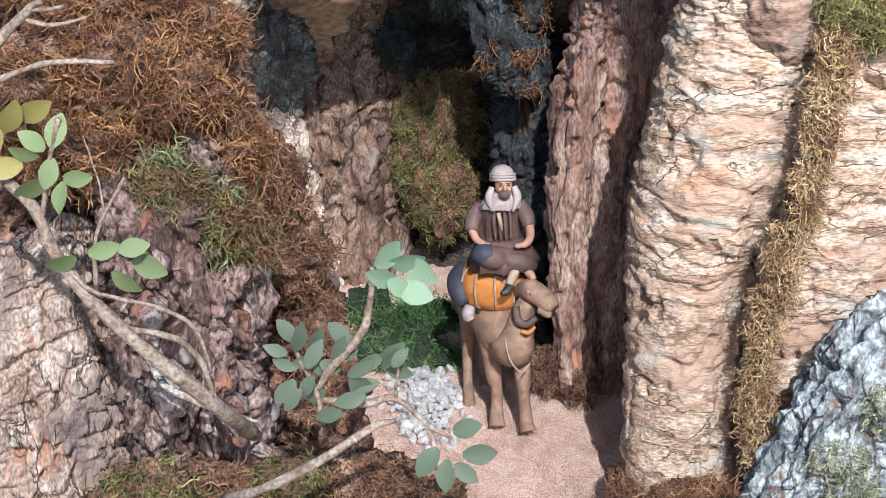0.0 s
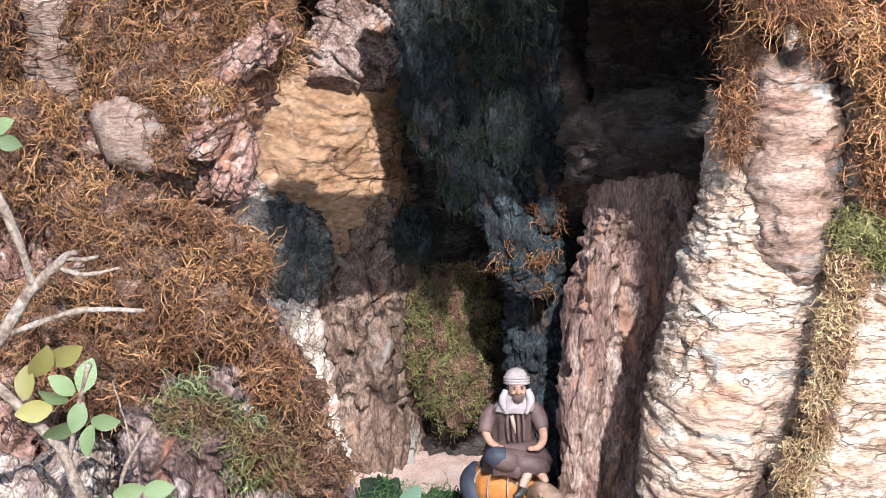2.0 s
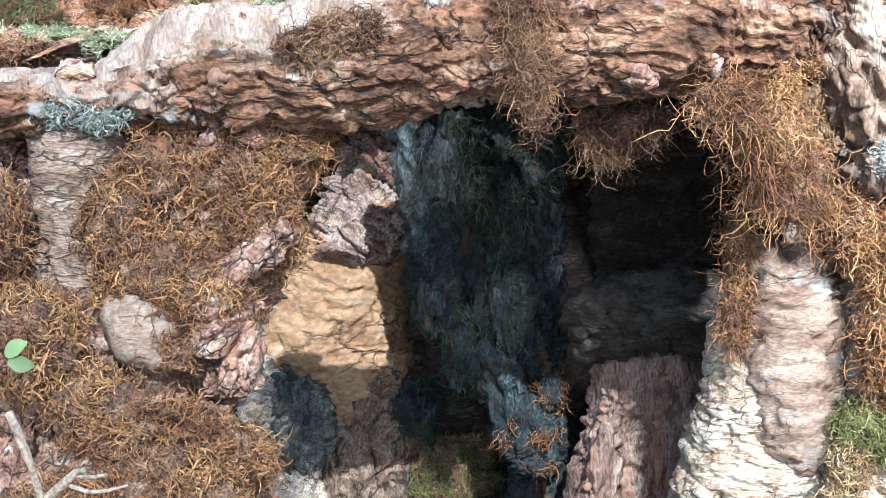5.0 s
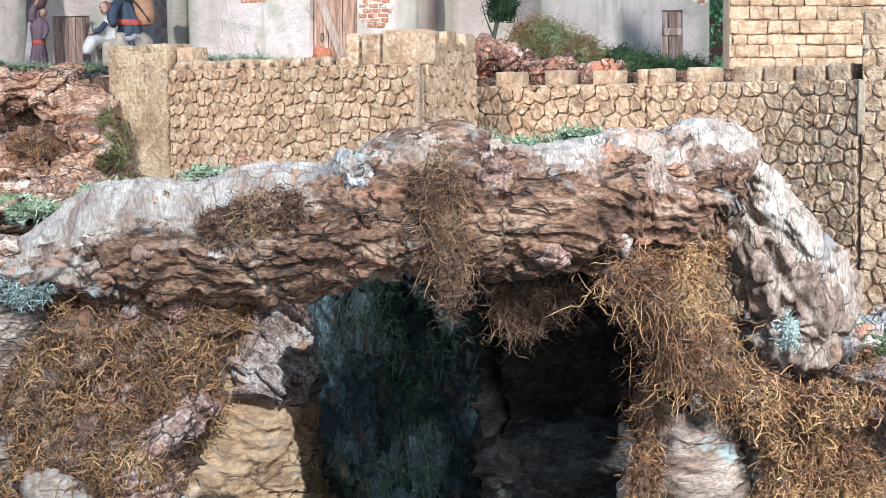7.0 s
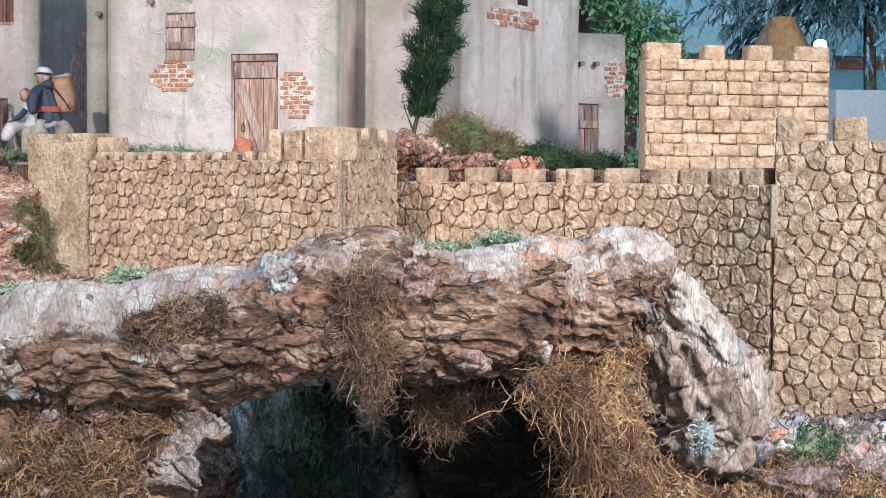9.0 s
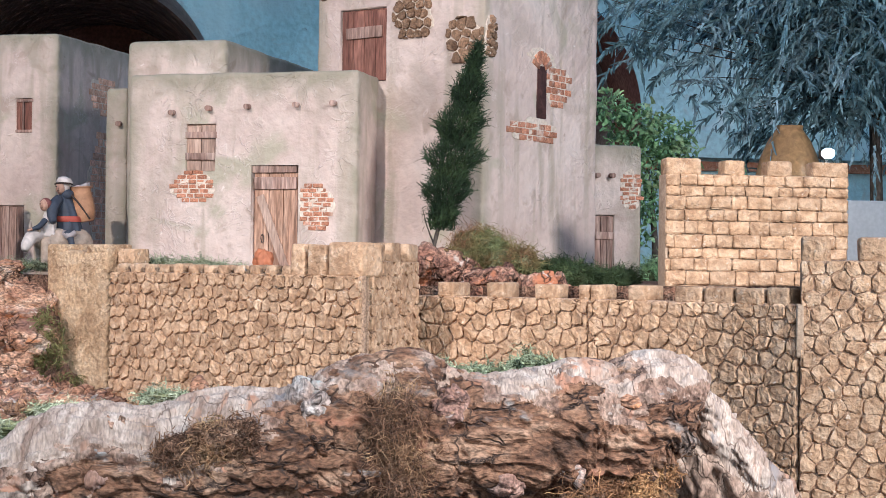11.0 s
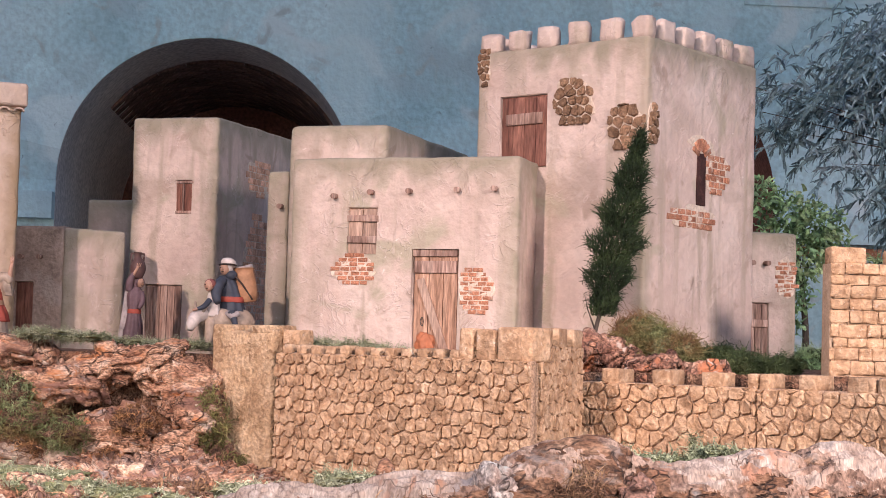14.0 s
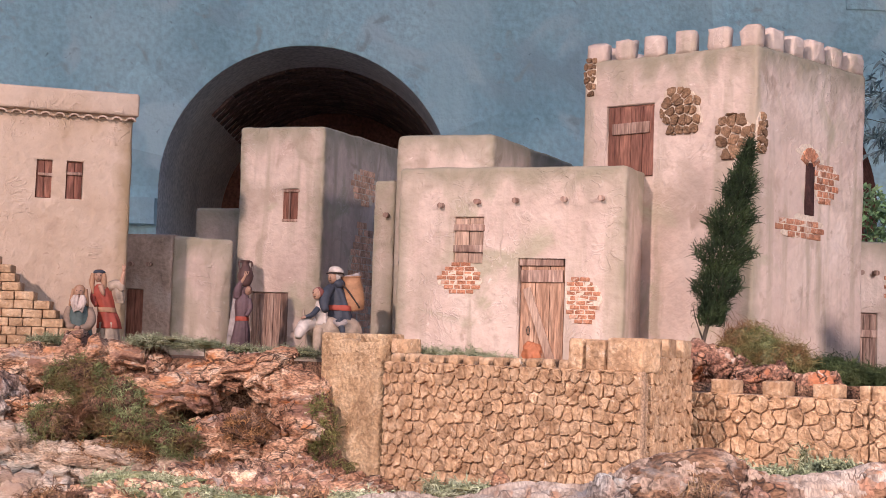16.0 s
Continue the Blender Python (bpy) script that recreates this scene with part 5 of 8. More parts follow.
def brick_patch(root, m, u0, u1, v0, v1, seed, bw=0.019, bh=0.0085, cut=None, proud=0.0018, mat=None):
    """Red bricks bared by fallen plaster."""
    rg = random.Random(seed)
    uc, vc, ru, rv = (u0 + u1) / 2, (v0 + v1) / 2, (u1 - u0) / 2, (v1 - v0) / 2
    back = blot(root, m, uc, vc, ru * 0.96, rv * 0.96, seed)
    j, v = 0, v0
    while v + bh * 0.6 < v1:
        u = u0 - (bw / 2 if j % 2 else 0)
        while u < u1:
            w = bw * rg.uniform(0.75, 1.1)
            cu, cv = u + w / 2, v + bh / 2
            if ((cu - uc) / ru) ** 2 + ((cv - vc) / rv) ** 2 < rg.uniform(0.85, 1.25) and (cut is None or not cut(cu, cv)):
                part("brick", worn_block(u + 0.0008, u + w - 0.0008, -proud * rg.uniform(0.7, 1.2), 0.002, v + 0.0006, v + bh - 0.0007, m, r=0.001, jit=0.0005, seed=rg.randrange(9999)), mat or M_BRICK, back)
            u += w
        v += bh
        j += 1
    return back


def beam_end(root, m, u, v, r=0.0055, out=0.014):
    bm = bmesh.new()
    rod(bm, m @ Vector((u, 0.01, v)), m @ Vector((u, -out, v - 0.001)), r, r * 0.95, 10)
    part("beam_end", bm, M_WOOD, root)


plank_panel(h1, m1, "door", 0.250, 0.335, 0.0, 0.220, 0.009, 3, M_WOOD_D, [(0.252, 0.334, 0.178, 0.200), (0.249, 0.336, 0.207, 0.221)], True, True, 1, "weathered plank door with a diagonal brace")
plank_panel(h1, m1, "window", 0.117, 0.175, 0.213, 0.299, 0.005, 2, M_WOOD_P, [(0.114, 0.178, 0.274, 0.286), (0.114, 0.174, 0.234, 0.247)], seed=2, label="boarded window with two cross bars")
for u, v in ((0.091, 0.321), (0.164, 0.328), (0.240, 0.330), (0.334, 0.332), (0.405, 0.334)):
    beam_end(h1, m1, u, v)
brick_patch(h1, m1, 0.094, 0.170, 0.155, 0.212, 3)
brick_patch(h1, m1, 0.342, 0.404, 0.105, 0.192, 4)
beam_end(h1b, m1b, 0.030, 0.312)
plank_panel(h2, m2, "door", 0.046, 0.134, 0.0, 0.161, 0.004, 5, M_WOOD, seed=5, label="rough plank door")
plank_panel(h2, m2, "window", 0.112, 0.150, 0.318, 0.390, 0.004, 2, M_WOOD_R, [(0.1115, 0.1505, 0.318, 0.324), (0.1115, 0.1505, 0.384, 0.390), (0.129, 0.133, 0.318, 0.390)], seed=6, label="reddish wooden shutter")
ms2 = frame_at(*(m2 @ Vector((0.21, 0, 0)))[:], *(m2.to_3x3() @ Vector((0, 1, 0)))[:2])
brick_patch(h2, ms2, 0.15, 0.27, 0.37, 0.46, 7, 0.024, 0.014, mat=M_BRICK_B)
brick_patch(h2, ms2, 0.15, 0.29, 0.03, 0.34, 8, 0.026, 0.016, mat=M_BRICK_B)
plank_panel(tw, mt, "door", 0.059, 0.165, 0.387, 0.521, 0.004, 4, M_WOOD_R, [(0.075, 0.160, 0.466, 0.487)], seed=9, label="reddish plank door high in the tower")


def stone_patch(root, m, u, v, ru, rv, seed, size=0.019):
    back = blot(root, m, u, v, ru * 0.93, rv * 0.93, seed)
    mm = m @ Matrix.Translation((u - ru, 0, v - rv))
    face_stones(back, mm, 2 * ru, 2 * rv, size, size, seed, 0.0055, 0.0015, lambda x, y: ((x - ru) / ru) ** 2 + ((y - rv) / rv) ** 2 < 1.0 + 0.25 * math.sin(90 * x) * math.cos(70 * y), M_COBBLE)


stone_patch(tw, mt, 0.226, 0.503, 0.045, 0.045, 11)
stone_patch(tw, mt, 0.345, 0.448, 0.040, 0.042, 12)
stone_patch(tw, mt, 0.016, 0.582, 0.014, 0.038, 13, 0.013)
mts = frame_at(*(mt @ Vector((0.386, 0, 0)))[:], *(mt.to_3x3() @ Vector((0, 1, 0)))[:2])
brick_patch(tw, mts, 0.203, 0.285, 0.345, 0.425, 14, 0.024, 0.0125, lambda u, v: u < 0.212)
brick_patch(tw, mts, 0.085, 0.236, 0.276, 0.320, 15, 0.026, 0.0115, lambda u, v: v > 0.313 and u < 0.21)
# dark panel colour that paints the shade inside the slit window
M_SLIT = surf("slit_shade", [(0.3, (0.03, 0.012, 0.01)), (0.7, (0.07, 0.03, 0.025))], 40, 200, 0.2, bump=0.4)
fan = blot(tw, mts, 0.190, 0.434, 0.046, 0.016, 17)
for i in range(7):       # bricks set on edge over the slit window
    mf = mts @ Matrix.Translation((0.1885, 0, 0.412)) @ Matrix.Rotation(radians(-66 + 22 * i), 4, "Y")
    part("brick", worn_block(-0.0045, 0.0045, -0.003, 0.002, 0.010, 0.034, mf, r=0.001, jit=0.0006, seed=300 + i), M_BRICK, fan)
stone_patch(tw, mts, 0.020, 0.455, 0.016, 0.038, 16, 0.015)
bm = bmesh.new()
rod(bm, mts @ Vector((0.19, 0.012, 0.322)), mts @ Vector((0.19, 0.012, 0.416)), 0.003, 0.003, 6)
part("window", bm, M_WOOD_R, tw, "reddish wooden post in the slit window")
part("slit", worn_block(0.174, 0.205, -0.0015, 0.004, 0.321, 0.418, mts, r=0.0005), M_SLIT, tw, "dark red-brown panel painting the slit window's shaded depth")
merlon_row(tw, mt, [(0.003, 0.048), (0.069, 0.110), (0.136, 0.178), (0.206, 0.248), (0.277, 0.322), (0.347, 0.388)], 0.610, 0.040, 0.028, 21, M_PLASTER, 0.0105)
merlon_row(tw, mts, [(0.050, 0.096), (0.120, 0.165), (0.190, 0.240), (0.262, 0.306), (0.330, 0.392)], 0.610, 0.039, 0.028, 22, M_PLASTER, 0.0105)
mtb = frame_at(*(mt @ Vector((0, 0.366, 0)))[:], *(mt.to_3x3() @ Vector((1, 0, 0)))[:2])
merlon_row(tw, mtb, [(0.01, 0.05), (0.08, 0.12), (0.15, 0.19), (0.22, 0.26), (0.29, 0.33)], 0.610, 0.039, 0.028, 23, M_PLASTER, 0.0105)
mtl = frame_at(*(mt @ Vector((0.0, 0, 0)))[:], *(mt.to_3x3() @ Vector((0, 1, 0)))[:2])
merlon_row(tw, mtl, [(0.06, 0.1), (0.13, 0.17), (0.2, 0.24), (0.27, 0.31)], 0.610, 0.039, -0.028, 24, M_PLASTER, 0.0105)
plank_panel(h4, m4, "door", 0.098, 0.138, 0.0, 0.154, 0.006, 2, M_WOOD_R, seed=31, label="small dark wooden door")
for u in (0.111, 0.153):
    beam_end(h4, m4, u, 0.208, 0.005)
for u0 in (0.367, 0.4245):
    plank_panel(h5, m5, "window", u0, u0 + 0.030, 0.319, 0.393, 0.005, 2, M_WOOD_R, [(u0, u0 + 0.030, 0.365, 0.371)], seed=int(u0 * 1000), label="dark red wooden shutters")
for i in range(20):       # cornice of half-round tiles
    bm = bmesh.new()
    u = 0.02 + i * 0.0275
    for k in range(6):
        a, b = math.pi * k / 6, math.pi * (k + 1) / 6
        p = [Vector((u + 0.0105 * math.cos(x), y, 0.479 + 0.008 * math.sin(x))) for x in (a, b) for y in (-0.012, 0.01)]
        q = [Vector((u + 0.0075 * math.cos(x), y, 0.479 + 0.005 * math.sin(x))) for x in (a, b) for y in (-0.012, 0.01)]
        vs = [bm.verts.new(m5 @ c) for c in p + q]
        for f in ((0, 1, 3, 2), (4, 6, 7, 5), (0, 2, 6, 4)):
            bm.faces.new([vs[x] for x in f])
    part("roof_tile", bm, M_PLASTER2, h5)
part("cornice", worn_block(-0.008, 0.558, -0.014, 0.30, 0.4885, 0.533, m5, r=0.005, jit=0.0008, seed=4), M_PLASTER2, h5)
plank_panel(h6, m6, "door", 0.059, 0.100, 0.0, 0.153, 0.005, 3, M_WOOD, [(0.060, 0.099, 0.105, 0.120)], seed=41, label="low plank door")
for u in (0.060, 0.092):
    beam_end(h6, m6, u, 0.236, 0.0055, 0.02)
brick_patch(h6, m6, 0.112, 0.158, 0.168, 0.245, 42, 0.02, 0.009)

# stone stair wall beside the tall house
stair = thing("stair_wall", "sloping wall of ochre blocks beside the steps", "stair wall", at=(-1.1, 3.1, 1.55))
mst = frame_at(-1.10, 3.09, 1.55, 1, 0.1)
for j in range(12):
    x = -0.01 * (j % 2)
    while x < 0.47 - 0.020 * j:
        w = rg.uniform(0.024, 0.04)
        part("block", worn_block(x + 0.0008, x + w - 0.0008, 0, 0.06, j * 0.0165, (j + 1) * 0.0165 - 0.0008, mst, r=0.002, jit=0.0006, seed=rg.randrange(9999)), M_STONE, stair)
        x += w

# ---------------------------------------------------------------- moss, turf and rocks


M_TUFT = surf("green_brown_tuft", [(0.34, (0.20, 0.10, 0.055)), (0.46, (0.20, 0.15, 0.06)), (0.56, (0.17, 0.19, 0.075)), (0.7, (0.28, 0.31, 0.15))], 14, 300, 0.3, bump=0.4, island=0.4)


def strand_mesh(name, roots, dirs, length, width, material, seed, droop=0.5, curl=0.8, steps=6):
    """Many thin curled strands, each a narrow ribbon that winds about an axis of its own."""
    rs = np.random.RandomState(seed)
    n = len(roots)
    unit = lambda a: a / (np.linalg.norm(a, axis=1)[:, None] + 1e-9)
    v = unit(dirs)
    ln = length * rs.uniform(0.35, 1.5, n)[:, None]
    ax = unit(rs.normal(0, 1, (n, 3)))
    turn = rs.normal(0, curl, (n, 1)) * 0.9
    g = np.array([0, 0, -droop])
    p = [roots]
    for s in range(steps):
        v = unit(v + np.cross(ax, v) * turn + rs.normal(0, 0.55 * curl, (n, 3)) + g * 0.28)
        p.append(p[-1] + v * ln / steps)
    side = unit(np.cross(v, rs.normal(0, 1, (n, 3))))
    w = width * rs.uniform(0.5, 1.5, n)[:, None]
    vs = []
    for i in range(steps):
        k = 1 - 0.6 * i / steps
        vs += [p[i] - side * w * k, p[i] + side * w * k]
    vs = np.stack(vs + [p[-1]], 1)
    m = 2 * steps + 1
    b = (np.arange(n) * m)[:, None]
    tri = []
    for i in range(steps - 1):
        tri += [b + np.array((2 * i, 2 * i + 1, 2 * i + 3)), b + np.array((2 * i, 2 * i + 3, 2 * i + 2))]
    tri.append(b + np.array((m - 3, m - 2, m - 1)))
    return mesh_np(name, vs.reshape(-1, 3), np.concatenate(tri), material, smooth=False)


def lump(name, c, r, material, seed, amp=0.25, res=28):
    """A lumpy mound."""
    u, v = np.meshgrid(np.linspace(0, 2 * np.pi, 2 * res, endpoint=False), np.linspace(0.02, np.pi - 0.02, res))
    N = np.stack([np.cos(u) * np.sin(v), np.sin(u) * np.sin(v), np.cos(v)], -1).reshape(-1, 3)
    V = np.array(c) + N * np.array(r) * (1 + amp * fbm(N * 2.6 + seed, 4, seed) + amp * 0.5 * fbm(N * 9 + seed, 3, seed + 5))[:, None]
    k = 2 * res
    i, j = np.meshgrid(np.arange(res - 1), np.arange(k), indexing="ij")
    F = np.stack([i * k + j, (i + 1) * k + j, (i + 1) * k + (j + 1) % k, i * k + (j + 1) % k], -1).reshape(-1, 4)
    return mesh_np(name, V, F, material)


def moss(label, blobs, n, mat, seed, length=0.03, width=0.0009, droop=0.35, curl=1.1, bed=None, out=1.0, lift=0.0, name="moss_clump", spread=0.8, tuft=16):
    """A clump of moss: rough beds under tufts of curled strands. blobs: rows of (x, y, z, rx, ry, rz)."""
    rs = np.random.RandomState(seed)
    n, root, length = int(n * 1.25), None, length * 1.2
    area = np.array([b[3] * b[5] for b in blobs])
    R, D = [], []
    for i, b in enumerate(blobs):
        ob = lump(name if root is None else "moss_bed", b[:3], np.array(b[3:]) * 0.92, bed or M_MOSS_D, seed + i, 0.55, 36)
        if root is None:
            root = tagged(ob, label, "moss", "moss clumps", "stuff")
        else:
            ob.parent = root
        m = max(1, int(n * area[i] / area.sum() / tuft))
        N = rs.normal(0, 1, (m, 3))
        N[:, 1] = -np.abs(N[:, 1]) * 1.1
        N /= np.linalg.norm(N, axis=1)[:, None]
        c = np.array(b[:3]) + N * np.array(b[3:]) * rs.uniform(0.75, 1.15, (m, 1))
        d = N * out + rs.normal(0, spread, (m, 3)) + np.array([0, 0, lift])
        k = tuft
        R.append((np.repeat(c, k, 0) + rs.normal(0, length * 0.16, (m * k, 3))))
        D.append(np.repeat(d / np.linalg.norm(d, axis=1)[:, None], k, 0) + rs.normal(0, 0.45, (m * k, 3)))
    st = strand_mesh("strands", np.concatenate(R), np.concatenate(D), length, width, mat, seed + 99, droop, curl)
    st.parent = root
    return root


moss("thick brown dry moss hanging under the arch log", [(-0.10, 1.955, 1.24, .07, .07, .06), (-0.02, 1.95, 1.23, .06, .06, .055), (0.04, 1.97, 1.27, .04, .05, .03), (-0.08, 1.96, 1.17, .06, .06, .05), (-0.01, 1.97, 1.16, .05, .05, .04), (-0.11, 1.90, 1.13, .06, .05, .05), (-0.05, 1.90, 1.12, .05, .05, .05), (-0.15, 1.91, 1.19, .04, .05, .06), (0.0, 1.92, 1.20, .05, .04, .05)],
     9500, M_MOSS_B, 1, 0.030)
moss("brown dry moss on the bank beside the cave", [(-0.05, 1.90, 1.10, .04, .05, .04), (-0.12, 1.82, 0.98, .05, .06, .05), (-0.17, 1.85, 1.0, .05, .05, .05), (-0.24, 1.86, 1.08, .05, .05, .06), (-0.28, 1.86, 1.2, .04, .05, .06), (-0.10, 1.76, 0.92, .06, .07, .05), (-0.20, 1.75, 0.9, .06, .06, .05)],
     7000, M_MOSS_B, 2, 0.026)
moss("brown dry moss in long wisps on a bank", [(-0.04, 1.74, 0.91, .045, .06, .04), (0.0, 1.78, 0.84, .04, .06, .06), (-0.13, 1.70, 0.86, .05, .05, .03), (-0.02, 1.80, 0.95, .04, .06, .04)],
     4200, M_MOSS_B, 3, 0.028)
moss("thin wisps of moss on the cork ledge", [(-0.05, 1.848, 1.125, .03, .006, .010), (-0.085, 1.845, 1.06, .02, .006, .02), (-0.06, 1.85, 0.985, .03, .008, .02)], 500, M_MOSS_B, 68, 0.026)
moss("red-brown moss covering the cave leg", [(0.05, 1.86, 0.70, .045, .06, .06), (0.07, 1.86, 0.60, .04, .06, .06), (0.03, 1.84, 0.78, .04, .06, .05), (0.06, 1.82, 0.5, .05, .06, .06)],
     3600, M_MOSS_R, 4, 0.020)
moss("tuft of fresh green moss", [(-0.045, 1.66, 0.835, .028, .02, .022), (0.0, 1.68, 0.79, .03, .025, .03), (0.02, 1.70, 0.76, .025, .02, .02)], 1500, M_TUFT, 5, 0.026, bed=M_MOSS_D)
moss("brown moss wisp dangling from the arch log", [(0.295, 1.875, 1.42, .022, .014, .04), (0.305, 1.875, 1.36, .022, .014, .04), (0.308, 1.88, 1.31, .012, .010, .02)], 1300, M_MOSS_R, 6, 0.034, 0.0006, 0.7, 1.1)
moss("thin brown moss clinging to the log's face", [(0.105, 1.872, 1.400, .040, .010, .022), (0.06, 1.872, 1.385, .03, .010, .018)], 1100, M_MOSS_R, 61, 0.020, 0.0008)
moss("long brown moss hanging at the cave mouth", [(0.53, 1.90, 1.31, .05, .03, .035), (0.57, 1.93, 1.27, .04, .03, .05), (0.60, 1.97, 1.22, .05, .04, .05)], 2000, M_MOSS_B, 7, 0.042, 0.0007, 0.7, 1.0)
moss("tawny moss wad on the log's end", [(0.60, 1.915, 1.37, .022, .02, .028), (0.565, 1.9, 1.335, .03, .02, .02)], 1500, M_MOSS_B, 8, 0.02)
moss("brown moss hanging in the cave mouth", [(0.44, 2.0, 1.29, .03, .02, .012), (0.40, 2.02, 1.262, .02, .02, .02), (0.375, 2.02, 1.29, .015, .02, .012)], 700, M_MOSS_R, 9, 0.036, 0.0006, 0.7)
moss("seam of tawny moss between two cork slabs", [(0.615, 2.03, 0.32, .020, .02, .05), (0.605, 2.025, 0.42, .018, .02, .06), (0.61, 2.02, 0.52, .018, .02, .06), (0.633, 2.02, 0.61, .018, .02, .05), (0.655, 2.02, 0.69, .018, .02, .05), (0.675, 2.015, 0.78, .018, .02, .06), (0.690, 2.02, 0.87, .022, .02, .05)],
     7000, M_MOSS_T, 10, 0.018, droop=0.7)
moss("olive moss pad on a cork slab", [(0.71, 2.02, 0.92, .035, .025, .03), (0.74, 2.02, 0.90, .03, .02, .025)], 2000, M_MOSS_O, 11, 0.016, bed=M_MOSS_O)
moss("brown moss over the cork bank", [(0.73, 2.02, 1.02, .03, .03, .07), (0.75, 2.03, 1.12, .05, .04, .05), (0.69, 2.02, 1.16, .04, .04, .035), (0.80, 2.05, 1.05, .05, .05, .08), (0.56, 2.05, 1.13, .016, .02, .05), (0.555, 2.05, 1.05, .014, .02, .04)],
     6500, M_MOSS_B, 12, 0.028, droop=0.8)
moss("dry grass and moss at the foot of the slabs", [(0.53, 2.04, 0.295, .06, .04, .02), (0.46, 2.14, 0.275, .03, .05, .015), (0.60, 2.0, 0.30, .05, .04, .025)], 2600, M_MOSS_R, 13, 0.022, lift=0.3)
moss("low tangle of dry moss in front of the path", [(0.0, 1.62, 0.50, .10, .05, .05), (0.10, 1.64, 0.51, .07, .05, .05), (0.17, 1.68, 0.47, .06, .05, .045), (-0.09, 1.60, 0.50, .06, .05, .06), (0.05, 1.6, 0.42, .18, .06, .06)],
     7000, M_MOSS_R, 14, 0.026, lift=0.3)
moss("yellowish moss tips among dry moss", [(-0.08, 1.57, 0.55, .04, .02, .03), (0.06, 1.6, 0.545, .04, .02, .02)], 900, M_MOSS_O, 15, 0.02, lift=0.3)
moss("red-brown scrub behind the camel", [(0.385, 2.47, 0.315, .04, .03, .035), (0.43, 2.44, 0.30, .03, .03, .025)], 1800, M_MOSS_D, 16, 0.016)
moss("olive moss bank inside the cave", [(0.235, 2.86, 0.62, .07, .04, .09), (0.24, 2.85, 0.50, .065, .04, .08), (0.20, 2.88, 0.56, .05, .04, .1)], 4600, M_MOSS_O, 17, 0.022, bed=M_MOSS_D)
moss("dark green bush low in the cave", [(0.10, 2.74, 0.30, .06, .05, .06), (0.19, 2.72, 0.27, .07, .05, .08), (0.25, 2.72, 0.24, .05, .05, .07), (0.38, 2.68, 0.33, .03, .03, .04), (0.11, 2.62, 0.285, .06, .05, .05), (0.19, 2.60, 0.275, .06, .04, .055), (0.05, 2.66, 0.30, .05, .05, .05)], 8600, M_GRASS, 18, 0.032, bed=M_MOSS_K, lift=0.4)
moss("green moss hanging inside the cave, painted dark for shade", [(0.20, 2.56, 1.02, .035, .03, .08), (0.24, 2.58, 0.92, .03, .03, .07), (0.17, 2.86, 0.76, .04, .03, .05), (0.22, 2.5, 1.2, .05, .04, .08), (0.30, 2.58, 1.12, .04, .03, .09), (0.31, 2.57, 0.98, .035, .03, .07), (0.36, 2.6, 1.22, .04, .03, .06)], 4200, M_MOSS_K, 19, 0.026, 0.0007, droop=1.0, bed=M_ROOT)
moss("tawny wisps on the hanging root", [(0.375, 2.555, 0.85, .02, .02, .03), (0.36, 2.55, 0.80, .025, .02, .02), (0.30, 2.56, 0.79, .015, .015, .02), (0.355, 2.55, 0.735, .02, .015, .015)], 380, M_MOSS_B, 20, 0.024, droop=0.9, bed=M_ROOT)
moss("grey lichen tuft on the arch log", [(-0.20, 1.90, 1.322, .034, .03, .012), (-0.165, 1.89, 1.314, .026, .02, .010)], 1500, M_LICHEN_G, 21, 0.016, bed=M_LICHEN_G, lift=0.2)
moss("brown moss over the bank below the pier", [(0.83, 1.975, 1.185, .04, .03, .03), (0.90, 1.96, 1.17, .05, .03, .03), (0.98, 1.97, 1.17, .05, .03, .03), (0.77, 1.98, 1.15, .03, .03, .03)], 3000, M_MOSS_B, 69, 0.022)
moss("pale wisp of lichen on the branch", [(0.715, 1.962, 1.245, .010, .006, .018)], 160, M_LICHEN_G, 70, 0.014, bed=M_LICHEN_G)
moss("pale green moss on top of the arch log", [(0.335, 1.98, 1.474, .03, .03, .007), (0.40, 1.98, 1.468, .045, .03, .006), (-0.06, 1.97, 1.415, .04, .03, .007), (0.05, 1.98, 1.437, .045, .03, .006), (0.47, 2.0, 1.478, .03, .03, .007)], 3000, M_LICHEN, 22, 0.012, bed=M_TURF, lift=0.5)
moss("pale green moss on the bank behind the log", [(-0.16, 2.06, 1.392, .05, .04, .010), (-0.24, 2.12, 1.396, .07, .05, .012), (-0.34, 2.2, 1.396, .08, .06, .012), (-0.08, 2.06, 1.412, .05, .03, .010), (-0.42, 2.4, 1.395, .08, .08, .014)], 5200, M_LICHEN, 62, 0.014, 0.0007, bed=M_TURF, lift=0.5)
moss("dry brown moss on the bank behind the log", [(-0.30, 2.05, 1.385, .06, .04, .012), (-0.22, 2.3, 1.39, .08, .08, .012), (-0.45, 2.15, 1.39, .08, .06, .012)], 3600, M_MOSS_R, 67, 0.018, 0.0008, lift=0.3)
moss("blue-grey lichen on a leaning cork slab", [(0.68, 1.90, 0.40, .03, .015, .025), (0.74, 1.89, 0.47, .03, .015, .03), (0.70, 1.89, 0.36, .03, .015, .02)], 1900, M_LICHEN, 23, 0.018, bed=M_BLUE)
moss("green grass on the bank under the pier", [(0.86, 2.02, 1.215, .05, .06, .03), (0.90, 1.98, 1.16, .04, .05, .04), (0.95, 2.05, 1.2, .06, .06, .03)], 2600, M_MOSS_G, 24, 0.026, bed=M_TURF, lift=0.8)

